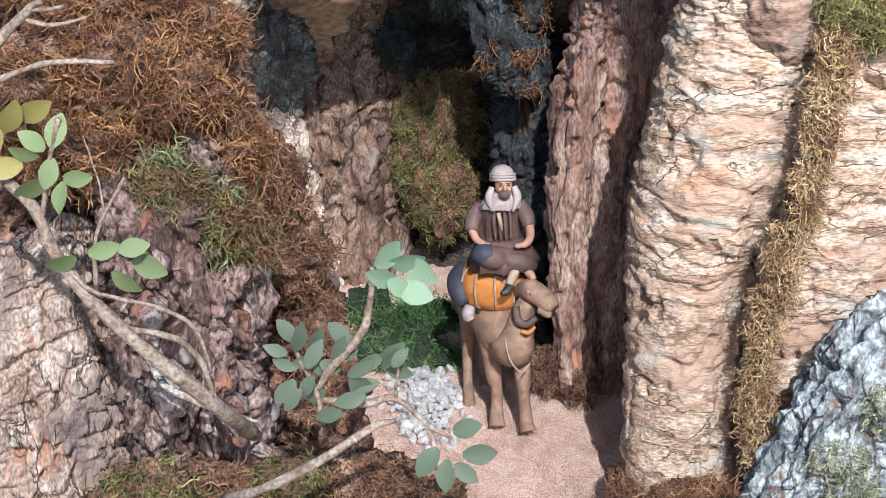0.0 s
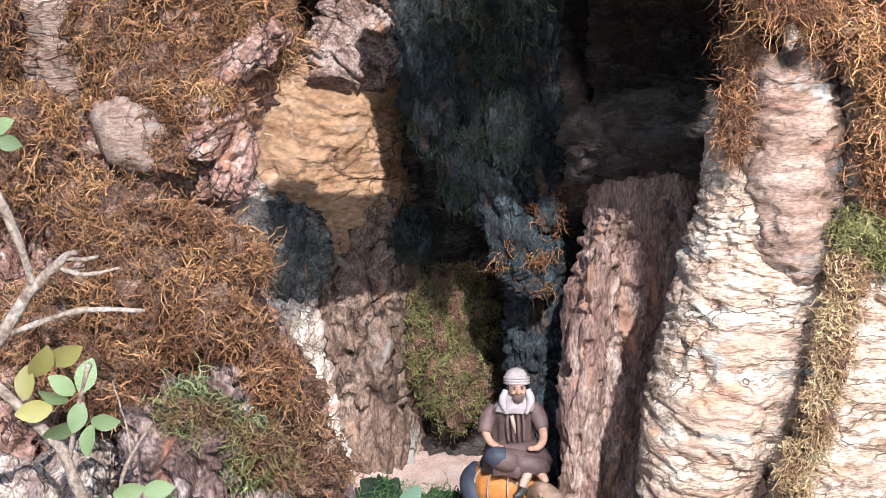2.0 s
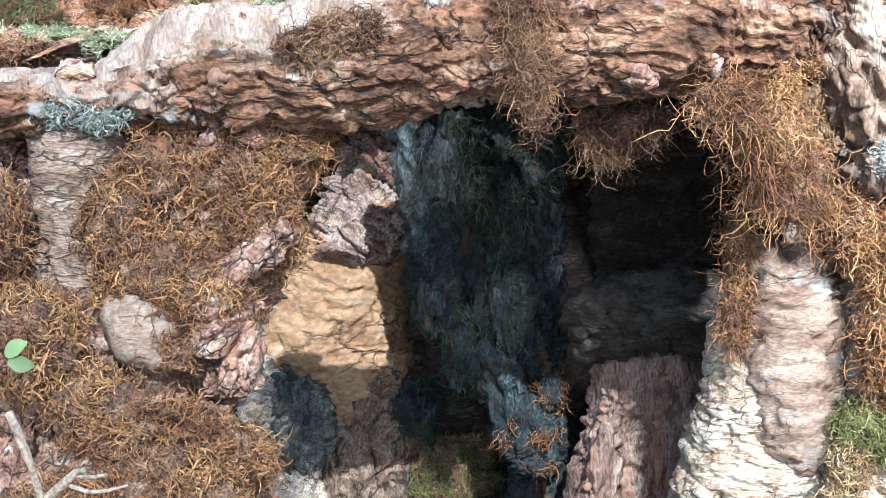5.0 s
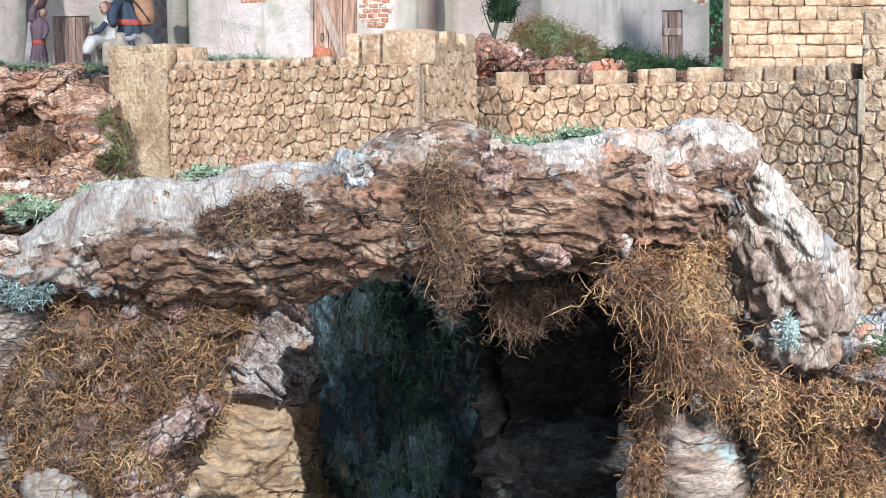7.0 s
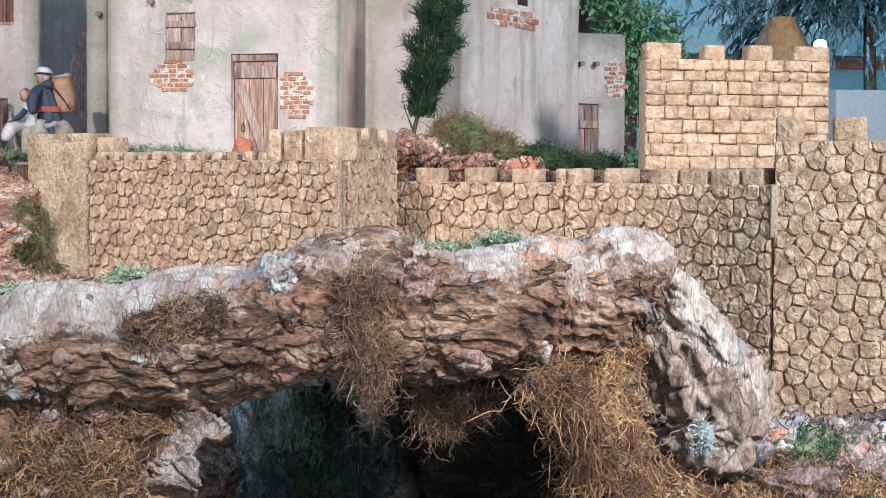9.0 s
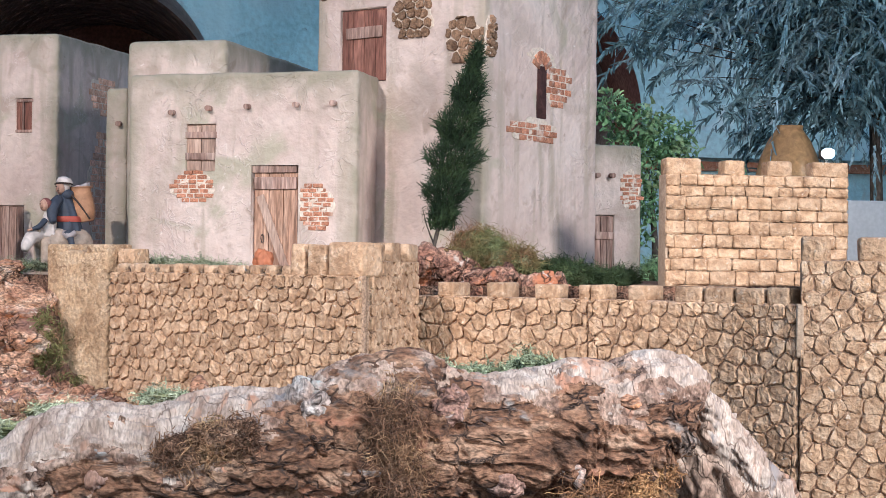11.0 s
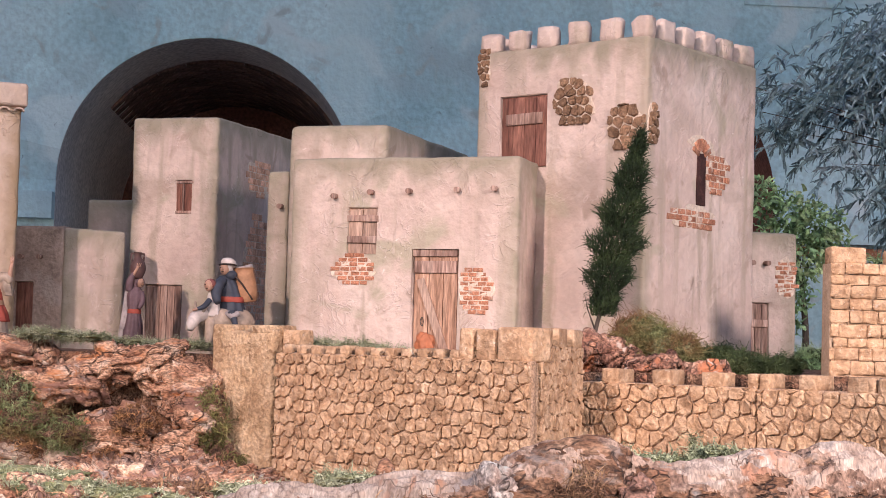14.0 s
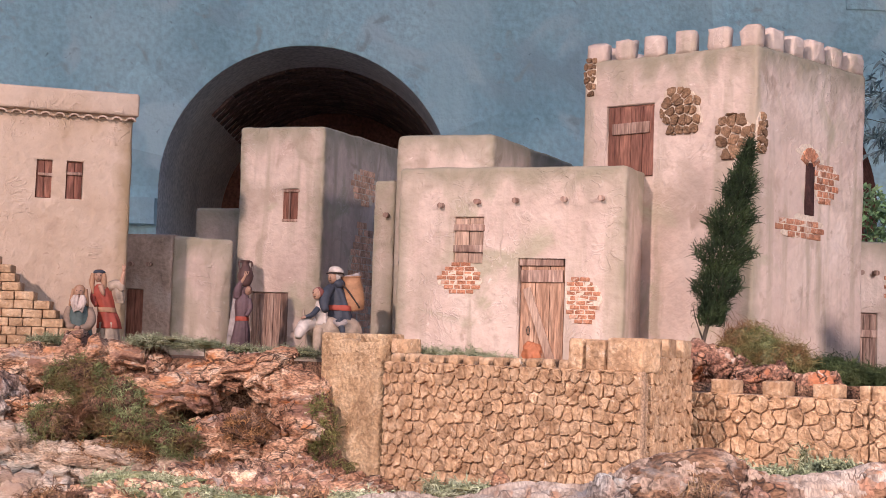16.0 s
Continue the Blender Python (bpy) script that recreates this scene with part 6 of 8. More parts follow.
# rocks of cork under the village
ROCKS = [(-0.72, 3.02, 1.545, .12, .05, .035, 1), (-0.58, 3.02, 1.565, .10, .05, .028, 1), (-0.38, 3.0, 1.545, .12, .06, .035, 1), (-0.27, 2.98, 1.52, .07, .05, .045, 1), (-0.245, 2.94, 1.465, .05, .04, .028, 1),
         (-0.50, 2.97, 1.50, .11, .05, .04, 1), (-0.66, 2.98, 1.47, .12, .06, .05, 1), (-0.85, 2.98, 1.50, .12, .06, .06, 0), (-0.78, 2.94, 1.40, .13, .06, .05, 2), (-0.60, 2.92, 1.385, .10, .06, .04, 2),
         (-0.48, 2.94, 1.37, .10, .06, .05, 2), (-0.36, 2.95, 1.42, .07, .05, .05, 1), (-0.26, 2.93, 1.385, .06, .05, .055, 1), (-0.70, 2.86, 1.31, .15, .06, .05, 2), (-0.45, 2.88, 1.29, .14, .06, .05, 2), (-0.25, 2.9, 1.30, .08, .05, .05, 1), (-0.95, 2.9, 1.35, .12, .08, .1, 0)]
for i, (x, y, z, a, b, c, k) in enumerate(ROCKS):
    rr = random.Random(i)
    tilt = rr.uniform(-0.3, 0.3)
    bark("cork_rock", [(x - a, y, z - a * tilt, c * 0.6, b * 0.7), (x - a * 0.3, y, z - a * 0.3 * tilt, c, b), (x + a * 0.4, y - 0.01, z + a * 0.3 * tilt, c * 0.95, b), (x + a, y, z + a * tilt, c * 0.5, b * 0.6)],
         (M_CORK, M_ROCK, M_PALE)[k], "reddish cork rock below the village" if k == 1 else "pale striped cork rock below the village", 0.0036, 0.013, 22, 0.6, 60 + i, strata=(0.026, 0.034, 0.021)[i % 3], dip=rr.uniform(-0.5, 0.3), category="cork rock", group="cork rocks")
moss("green and brown moss between the rocks", [(-0.63, 2.93, 1.53, .05, .03, .03), (-0.57, 2.92, 1.49, .06, .03, .04), (-0.52, 2.90, 1.45, .06, .03, .03), (-0.66, 2.91, 1.45, .05, .03, .03), (-0.45, 2.9, 1.43, .04, .03, .03)], 6000, M_TUFT, 31, 0.020, 0.0007, bed=M_MOSS_D, lift=0.2)
moss("dark moss in the corner by the pier", [(-0.20, 2.92, 1.46, .022, .02, .05), (-0.18, 2.91, 1.38, .03, .02, .04), (-0.22, 2.93, 1.42, .02, .02, .03)], 1700, M_MOSS_O, 32, 0.02, bed=M_MOSS_D)
moss("brown moss at the foot of the rocks", [(-0.38, 2.88, 1.36, .05, .03, .04), (-0.33, 2.9, 1.45, .04, .03, .03), (-0.55, 2.88, 1.40, .07, .02, .02)], 2400, M_MOSS_B, 33, 0.018)
moss("silvery green turf at the rock's edge", [(-0.50, 2.99, 1.598, .055, .04, .008), (-0.44, 3.0, 1.594, .05, .04, .008), (-0.35, 3.05, 1.586, .05, .04, .007), (-0.26, 3.06, 1.585, .04, .04, .007), (-0.70, 3.08, 1.594, .05, .04, .006)], 5200, M_LICHEN, 34, 0.012, 0.0005, bed=M_TURF, lift=0.8)
moss("silvery green turf behind the bastion", [(-0.02, 2.95, 1.585, .06, .04, .014), (0.05, 2.90, 1.585, .05, .04, .012), (0.1, 2.86, 1.58, .04, .04, .01)], 4000, M_LICHEN, 35, 0.015, 0.0005, bed=M_TURF, lift=0.8)
moss("dry shrub beside the tower", [(0.53, 2.86, 1.625, .045, .04, .03), (0.58, 2.82, 1.60, .04, .04, .025), (0.50, 2.84, 1.6, .03, .03, .03)], 4800, M_TUFT, 36, 0.024, 0.0006, bed=M_TURF, lift=0.7)
moss("dark green shrub by the little house", [(0.67, 2.86, 1.585, .05, .04, .022), (0.74, 2.9, 1.575, .05, .04, .018), (0.80, 2.95, 1.575, .03, .03, .02)], 4400, M_MOSS_G, 37, 0.018, 0.0006, bed=M_MOSS_G, lift=0.7)
moss("green weeds at the wall's foot", [(0.56, 2.56, 1.445, .006, .008, .022), (0.0, 2.72, 1.37, .014, .014, .02)], 260, M_LICHEN, 38, 0.026, bed=M_TURF, lift=1.4)
for i, (x, y, z, a, b, c) in enumerate([(0.46, 2.83, 1.585, .06, .05, .03), (0.55, 2.76, 1.565, .06, .05, .03), (0.62, 2.72, 1.555, .05, .04, .03), (0.43, 2.80, 1.60, .03, .03, .02)]):
    bark("cork_rock", [(x - a, y, z, c * 0.6, b * 0.7), (x, y, z, c, b), (x + a, y, z, c * 0.5, b * 0.6)], M_RUBBLE, "reddish cork rubble at the tower's foot", 0.0035, 0.011, 30, 0.6, 90 + i, strata=0.02, category="cork rock", group="cork rocks")
bark("cork_rock", [(0.78, 2.02, 1.19, .05, .08), (0.92, 2.06, 1.19, .05, .1), (1.1, 2.1, 1.2, .05, .1)], M_GNARL, "brown cork bank under the pier", 0.004, 0.012, 30, 0.6, 95, category="cork rock", group="cork rocks")

# pebbles
rs = random.Random(5)
peb = bmesh.new()
for i in range(300):
    x, y = rs.gauss(0.19, 0.026), rs.gauss(2.455, 0.055)
    s = rs.uniform(0.004, 0.009)
    z = 0.260 + 0.18 * (y - 2.42) + s * 0.4 + 0.022 * math.exp(-((x - 0.19) / 0.05) ** 2 - ((y - 2.46) / 0.09) ** 2) * rs.random()
    t = bmesh.ops.create_icosphere(peb, subdivisions=1, radius=s, matrix=Matrix.Translation((x, y, z)) @ Euler((rs.random() * 3, rs.random() * 3, 0)).to_matrix().to_4x4() @ Matrix.Diagonal((1.2, 0.9, 0.7, 1)))
M_PEBBLE = surf("white_pebble", [(0.300, (0.333, 0.333, 0.340)), (0.700, (0.533, 0.525, 0.511))], 60, 300, 0.2, bump=0.4, island=0.2)
tagged(part("pebble_heap", peb, M_PEBBLE, None), "heap of small white stones beside the path", "pebbles", kind="stuff")
ico = bmesh.new()
bmesh.ops.create_icosphere(ico, subdivisions=1, radius=1.0)
iv, it = np.array([v.co[:] for v in ico.verts]), np.array([[v.index for v in f.verts] for f in ico.faces])
ico.free()
rn = np.random.RandomState(8)
gn = 14000
gc = np.stack([rn.uniform(0.10, 0.60, gn), rn.uniform(1.95, 2.65, gn), np.full(gn, 0.261)], 1)
gc[:, 2] += 0.18 * (gc[:, 1] - 2.42)
gr_ = rn.uniform(0.0009, 0.0019, (gn, 1, 1)) * rn.uniform(0.7, 1.2, (gn, 1, 3))
grains = mesh_np("gravel_grains", (gc[:, None, :] + iv[None] * gr_).reshape(-1, 3), (it[None] + (np.arange(gn) * len(iv))[:, None, None]).reshape(-1, 3), M_GRAVEL)
tagged(grains, "loose grains of pinkish gravel on the path", "gravel", kind="stuff")

# ---------------------------------------------------------------- figurines


def blob(bm, c, r, k, rot=(0, 0, 0), sub=2):
    t = bmesh.ops.create_icosphere(bm, subdivisions=sub, radius=1, matrix=Matrix.Translation(c) @ Euler([radians(a) for a in rot]).to_matrix().to_4x4() @ Matrix.Diagonal((*r, 1)))
    for v in t["verts"]:
        for f in v.link_faces:
            f.material_index, f.smooth = k, True


def limb(bm, pts, radii, k, n=10, flat=1.0):
    """A smooth tapered tube through pts."""
    S = spline([(*p, r) for p, r in zip(pts, radii)], 4 * len(pts))
    rings = []
    for i, s in enumerate(S):
        t = Vector(S[min(i + 1, len(S) - 1)][:3]) - Vector(S[max(i - 1, 0)][:3])
        t.normalize()
        u = t.cross(Vector((0, 1, 0.13))).normalized()
        v = t.cross(u)
        rings.append([bm.verts.new(Vector(s[:3]) + (u * math.cos(2 * math.pi * j / n) + v * flat * math.sin(2 * math.pi * j / n)) * s[3]) for j in range(n)])
    fs = []
    for a, b in zip(rings, rings[1:]):
        for j in range(n):
            fs.append(bm.faces.new((a[j], a[(j + 1) % n], b[(j + 1) % n], b[j])))
    fs.append(bm.faces.new(rings[0][::-1]))
    fs.append(bm.faces.new(rings[-1]))
    for f in fs:
        f.material_index, f.smooth = k, True


def robe(bm, prof, k, folds=9, depth=0.10, squash=0.8, ph=0.0, n=36):
    """A folded garment through rings of (x, y, z, r): folds deepen towards the first ring."""
    S = spline(prof, 5 * len(prof))
    rings = []
    for i, (x, y, z, r) in enumerate(S):
        d = depth * (1 - 0.75 * i / len(S))
        ring = []
        for j in range(n):
            a = 2 * math.pi * j / n
            q = r * (1 + d * math.sin(folds * a + ph + 1.3 * math.sin(2 * a + i * 0.11)) + 0.4 * d * math.sin(folds * 1.7 * a + 2 * ph))
            ring.append(bm.verts.new((x + q * math.cos(a), y + q * squash * math.sin(a), z)))
        rings.append(ring)
    fs = [bm.faces.new((a[j], a[(j + 1) % n], b[(j + 1) % n], b[j])) for a, b in zip(rings, rings[1:]) for j in range(n)]
    fs += [bm.faces.new(rings[0][::-1]), bm.faces.new(rings[-1])]
    for f in fs:
        f.material_index, f.smooth = k, True


def clay(name, col, var=0.25, rough=0.6):
    a = tuple(c * (1 - var) for c in col)
    b = tuple(min(1, c * (1 + var)) for c in col)
    return surf(name, [(0.3, a), (0.7, b)], 50, 200, 0.05, rough=rough, bump=0.25, bdist=0.0006)


C_CAMEL, C_ROBE, C_ORANGE, C_SCARF = clay("camel_brown", (0.29, 0.19, 0.135), 0.35), clay("brown_robe", (0.115, 0.075, 0.068), 0.35), clay("orange_blanket", (0.50, 0.20, 0.05)), clay("grey_scarf", (0.34, 0.295, 0.29))
C_SKIN, C_NAVY, C_CREAM = clay("painted_skin", (0.40, 0.235, 0.165)), clay("navy_cloth", (0.04, 0.046, 0.064)), clay("cream_cloth", (0.35, 0.27, 0.21), 0.35)
C_RED, C_VIOLET = clay("red_cloth", (0.30, 0.06, 0.04)), clay("violet_robe", (0.12, 0.075, 0.085))

bm = bmesh.new()
# camel: legs, body, neck, head
limb(bm, [(0.296, 2.38, 0.262), (0.296, 2.385, 0.275), (0.297, 2.39, 0.318), (0.294, 2.39, 0.335), (0.290, 2.39, 0.375), (0.288, 2.40, 0.42)], [0.0125, 0.0105, 0.0085, 0.0118, 0.0140, 0.024], 0)
limb(bm, [(0.340, 2.355, 0.262), (0.338, 2.36, 0.275), (0.335, 2.365, 0.318), (0.335, 2.365, 0.335), (0.333, 2.37, 0.375), (0.330, 2.385, 0.42)], [0.0125, 0.0105, 0.0085, 0.0118, 0.0140, 0.024], 0)
limb(bm, [(0.258, 2.46, 0.262), (0.258, 2.46, 0.272), (0.257, 2.47, 0.31), (0.259, 2.49, 0.335), (0.261, 2.485, 0.38), (0.268, 2.48, 0.43)], [0.011, 0.0095, 0.0072, 0.0092, 0.0125, 0.025], 0)
limb(bm, [(0.284, 2.52, 0.262), (0.284, 2.52, 0.272), (0.284, 2.53, 0.31), (0.285, 2.545, 0.335), (0.286, 2.54, 0.38), (0.288, 2.53, 0.43)], [0.011, 0.0095, 0.0072, 0.0092, 0.0125, 0.025], 0)
limb(bm, [(0.282, 2.55, 0.43), (0.286, 2.50, 0.435), (0.296, 2.44, 0.432), (0.308, 2.40, 0.42), (0.316, 2.365, 0.412), (0.318, 2.35, 0.402)], [0.026, 0.040, 0.044, 0.044, 0.039, 0.027], 0, 18)
limb(bm, [(0.316, 2.375, 0.400), (0.322, 2.342, 0.402), (0.328, 2.332, 0.426), (0.335, 2.336, 0.452), (0.343, 2.332, 0.472)], [0.034, 0.031, 0.022, 0.0175, 0.014], 0, 14)
limb(bm, [(0.332, 2.352, 0.480), (0.345, 2.332, 0.488), (0.359, 2.314, 0.484), (0.370, 2.303, 0.476), (0.376, 2.297, 0.470)], [0.011, 0.0165, 0.0155, 0.0140, 0.010], 0, 14)
limb(bm, [(0.358, 2.307, 0.468), (0.368, 2.298, 0.463), (0.373, 2.295, 0.462)], [0.008, 0.007, 0.004], 0, 10)
for u in (-0.008, 0.008):
    blob(bm, (0.350 + u, 2.319 + u * 0.6, 0.492), (0.0055, 0.005, 0.004), 0)
    blob(bm, (0.352 + u, 2.313 + u * 0.6, 0.489), (0.002, 0.002, 0.0018), 7, sub=1)
    limb(bm, [(0.328 + u * 1.3, 2.352, 0.488), (0.324 + u * 2.0, 2.354, 0.496), (0.320 + u * 2.2, 2.356, 0.502)], [0.004, 0.0045, 0.001], 0, 8)
limb(bm, [(0.324, 2.315, 0.470), (0.326, 2.308, 0.452), (0.338, 2.308, 0.445), (0.352, 2.314, 0.452)], [0.0055, 0.006, 0.006, 0.005], 1, 8)
limb(bm, [(0.330, 2.303, 0.437), (0.340, 2.303, 0.434), (0.350, 2.309, 0.440)], [0.0035, 0.0035, 0.003], 2, 6)
limb(bm, [(0.308, 2.325, 0.43), (0.310, 2.310, 0.405), (0.318, 2.305, 0.385), (0.330, 2.305, 0.375), (0.343, 2.312, 0.385)], [0.0013] * 5, 6, 6)
# blanket with pale stripes, rolled bundle
robe(bm, [(0.306, 2.40, 0.450, 0.044), (0.304, 2.40, 0.460, 0.052), (0.302, 2.40, 0.478, 0.055), (0.302, 2.402, 0.498, 0.052), (0.302, 2.405, 0.514, 0.038)], 2, 7, 0.05, 0.95)
for a in (3.5, 4.05, 4.6, 5.1, 5.6):
    limb(bm, [(0.303 + q * math.cos(a), 2.40 + q * 0.97 * math.sin(a), z) for q, z in ((0.045, 0.451), (0.0535, 0.461), (0.0565, 0.478), (0.0535, 0.498), (0.040, 0.513))], [0.0016] * 5, 6, 6)
limb(bm, [(0.256, 2.42, 0.500), (0.246, 2.40, 0.488), (0.248, 2.385, 0.470), (0.256, 2.375, 0.458)], [0.010, 0.016, 0.016, 0.010], 5, 12)
limb(bm, [(0.262, 2.38, 0.452), (0.258, 2.375, 0.440), (0.262, 2.372, 0.432)], [0.008, 0.010, 0.006], 3, 10)
# rider: crossed legs under the robe, stooped back, arms, head with scarf
robe(bm, [(0.310, 2.372, 0.512, 0.046), (0.310, 2.370, 0.524, 0.047), (0.309, 2.372, 0.540, 0.041), (0.308, 2.380, 0.553, 0.033)], 1, 11, 0.14, 0.85, 0.4)
limb(bm, [(0.336, 2.372, 0.527), (0.312, 2.346, 0.532), (0.287, 2.338, 0.538), (0.271, 2.346, 0.541)], [0.016, 0.0165, 0.0165, 0.010], 1, 14)
limb(bm, [(0.292, 2.338, 0.541), (0.279, 2.337, 0.542), (0.270, 2.344, 0.541)], [0.0155, 0.0150, 0.010], 5, 12)
limb(bm, [(0.284, 2.366, 0.526), (0.318, 2.342, 0.528), (0.342, 2.342, 0.524), (0.352, 2.350, 0.517)], [0.015, 0.0155, 0.0125, 0.008], 1, 14)
limb(bm, [(0.328, 2.338, 0.523), (0.322, 2.330, 0.510), (0.317, 2.326, 0.499)], [0.0075, 0.007, 0.0062], 6, 10)
limb(bm, [(0.319, 2.327, 0.496), (0.311, 2.319, 0.491), (0.304, 2.315, 0.489)], [0.0065, 0.006, 0.0035], 7, 10)
limb(bm, [(0.341, 2.342, 0.517), (0.348, 2.334, 0.509), (0.352, 2.328, 0.505)], [0.0068, 0.006, 0.0035], 4, 10)
robe(bm, [(0.308, 2.392, 0.535, 0.033), (0.307, 2.390, 0.556, 0.030), (0.306, 2.386, 0.578, 0.0315), (0.307, 2.380, 0.598, 0.0315), (0.309, 2.374, 0.612, 0.022), (0.311, 2.370, 0.620, 0.011)], 1, 9, 0.13, 0.78, 1.2)
limb(bm, [(0.281, 2.384, 0.602), (0.270, 2.374, 0.584), (0.266, 2.362, 0.569)], [0.0105, 0.0118, 0.0095], 1, 12)
limb(bm, [(0.267, 2.362, 0.570), (0.273, 2.350, 0.560), (0.284, 2.342, 0.555)], [0.0062, 0.0055, 0.0038], 4, 10)
blob(bm, (0.287, 2.340, 0.554), (0.006, 0.0045, 0.004), 4)
limb(bm, [(0.336, 2.384, 0.602), (0.345, 2.374, 0.586), (0.349, 2.366, 0.572)], [0.0105, 0.0118, 0.0095], 1, 12)
limb(bm, [(0.349, 2.366, 0.574), (0.349, 2.352, 0.561), (0.342, 2.343, 0.553), (0.334, 2.339, 0.552)], [0.0066, 0.006, 0.0054, 0.0036], 4, 10)
blob(bm, (0.331, 2.338, 0.552), (0.006, 0.0045, 0.004), 4)
for k in range(4):       # folds of the tunic from the neck
    limb(bm, [(0.299 + 0.007 * k, 2.352, 0.603), (0.298 + 0.008 * k, 2.353, 0.580), (0.300 + 0.007 * k, 2.352, 0.558)], [0.0022, 0.0028, 0.0012], 1, 8)
limb(bm, [(0.304, 2.350, 0.598), (0.307, 2.348, 0.584), (0.309, 2.349, 0.572)], [0.0032, 0.0030, 0.001], 6, 8)
robe(bm, [(0.309, 2.370, 0.602, 0.0285), (0.310, 2.368, 0.611, 0.0255), (0.311, 2.366, 0.619, 0.018), (0.312, 2.364, 0.626, 0.012)], 3, 10, 0.10, 0.9, 2.0)
limb(bm, [(0.297, 2.358, 0.634), (0.292, 2.354, 0.618), (0.297, 2.347, 0.602)], [0.0042, 0.0058, 0.002], 3, 10)
limb(bm, [(0.328, 2.358, 0.634), (0.332, 2.354, 0.618), (0.325, 2.347, 0.600)], [0.0042, 0.0062, 0.002], 3, 10)
blob(bm, (0.313, 2.356, 0.637), (0.0125, 0.0145, 0.0180), 4, (18, 0, 0))
blob(bm, (0.314, 2.345, 0.626), (0.0088, 0.0065, 0.0090), 1, (18, 0, 0))
limb(bm, [(0.314, 2.3425, 0.641), (0.314, 2.3385, 0.635), (0.314, 2.3415, 0.633)], [0.0016, 0.0024, 0.0018], 4, 8)
for u in (-0.0052, 0.0052):
    blob(bm, (0.314 + u, 2.3425, 0.6395), (0.0022, 0.0014, 0.0012), 7, sub=1)
    blob(bm, (0.314 + u, 2.3420, 0.6425), (0.0036, 0.0018, 0.0012), 1, sub=1)
    blob(bm, (0.314 + u * 1.3, 2.3445, 0.633), (0.0032, 0.0025, 0.0030), 4, sub=1)
blob(bm, (0.312, 2.363, 0.651), (0.0170, 0.0185, 0.0125), 3, (14, 0, 0))
for i in range(3):
    limb(bm, [(0.2955, 2.358, 0.645 + 0.0036 * i), (0.303, 2.3455, 0.647 + 0.0038 * i), (0.322, 2.3455, 0.6465 + 0.0040 * i), (0.3295, 2.358, 0.644 + 0.0036 * i)], [0.0026] * 4, 3, 8)
tagged(part("camel_figurine", bm, [C_CAMEL, C_ROBE, C_ORANGE, C_SCARF, C_SKIN, C_NAVY, C_CREAM, M_IRON], None), "clay camel figurine carrying a robed rider on an orange blanket", "figurine", "village figurines")


def head(bm, x, y, z, r, skin, hood, dark, turn=0.0, band=None):
    """A small painted head looking towards -y, turned by some share of its radius."""
    blob(bm, (x + turn * r * 0.3, y - 0.25 * r, z), (0.72 * r, 0.72 * r, 0.95 * r), skin)
    blob(bm, (x + turn * r * 0.8, y - 0.95 * r, z - 0.05 * r), (0.13 * r, 0.2 * r, 0.24 * r), skin)
    for u in (-0.3, 0.3):
        blob(bm, (x + (u + turn * 0.7) * r, y - 0.86 * r, z + 0.16 * r), (0.13 * r, 0.08 * r, 0.07 * r), dark, sub=1)
    blob(bm, (x + turn * r * 0.75, y - 0.86 * r, z - 0.45 * r), (0.22 * r, 0.1 * r, 0.07 * r), dark, sub=1)
    blob(bm, (x, y + 0.12 * r, z + 0.16 * r), (0.98 * r, 0.9 * r, 1.0 * r), hood)
    if band is not None:
        blob(bm, (x, y + 0.02 * r, z + 0.62 * r), (0.95 * r, 0.95 * r, 0.42 * r), band)


def finish(bm, label, mats):
    return tagged(part("figurine", bm, mats, None), label, "figurine", "village figurines")


C_TEAL, C_HAIR, C_INK, C_BEARD = clay("teal_cloth", (0.07, 0.10, 0.10)), clay("tan_veil", (0.36, 0.20, 0.12)), clay("dark_paint", (0.04, 0.025, 0.02)), clay("grizzled_beard", (0.45, 0.36, 0.32))
C_CLAYPOT, C_BASKET, C_WHITE = clay("dark_jug", (0.10, 0.055, 0.05)), clay("wicker", (0.33, 0.17, 0.09), 0.35), clay("white_cloth", (0.50, 0.43, 0.39))

bm = bmesh.new()     # woman in red with one arm raised
y = 3.2
robe(bm, [(-0.634, y, 1.578, 0.024), (-0.634, y, 1.60, 0.022), (-0.635, y, 1.63, 0.019)], 4, 11, 0.12)
robe(bm, [(-0.633, y, 1.618, 0.0225), (-0.635, y, 1.636, 0.020), (-0.639, y, 1.653, 0.0165), (-0.645, y, 1.672, 0.0185), (-0.650, y, 1.690, 0.0175), (-0.653, y, 1.702, 0.007)], 0, 7, 0.10, 0.75, 1.0)
robe(bm, [(-0.638, y, 1.649, 0.0178), (-0.639, y, 1.653, 0.0182), (-0.640, y, 1.658, 0.0178)], 2, 5, 0.03, 0.8)
limb(bm, [(-0.650, y - 0.012, 1.699), (-0.645, y - 0.016, 1.688), (-0.642, y - 0.0165, 1.680)], [0.005, 0.0045, 0.001], 3, 8)
limb(bm, [(-0.636, y, 1.698), (-0.622, y, 1.701), (-0.613, y - 0.003, 1.697), (-0.611, y - 0.004, 1.690)], [0.009, 0.011, 0.009, 0.006], 4, 10)
robe(bm, [(-0.613, y, 1.667, 0.007), (-0.617, y, 1.680, 0.011), (-0.621, y, 1.698, 0.010)], 4, 6, 0.18)
limb(bm, [(-0.612, y - 0.003, 1.695), (-0.610, y - 0.004, 1.712), (-0.608, y - 0.005, 1.728)], [0.006, 0.0048, 0.0035], 3, 8)
blob(bm, (-0.608, y - 0.005, 1.733), (0.004, 0.003, 0.006), 3)
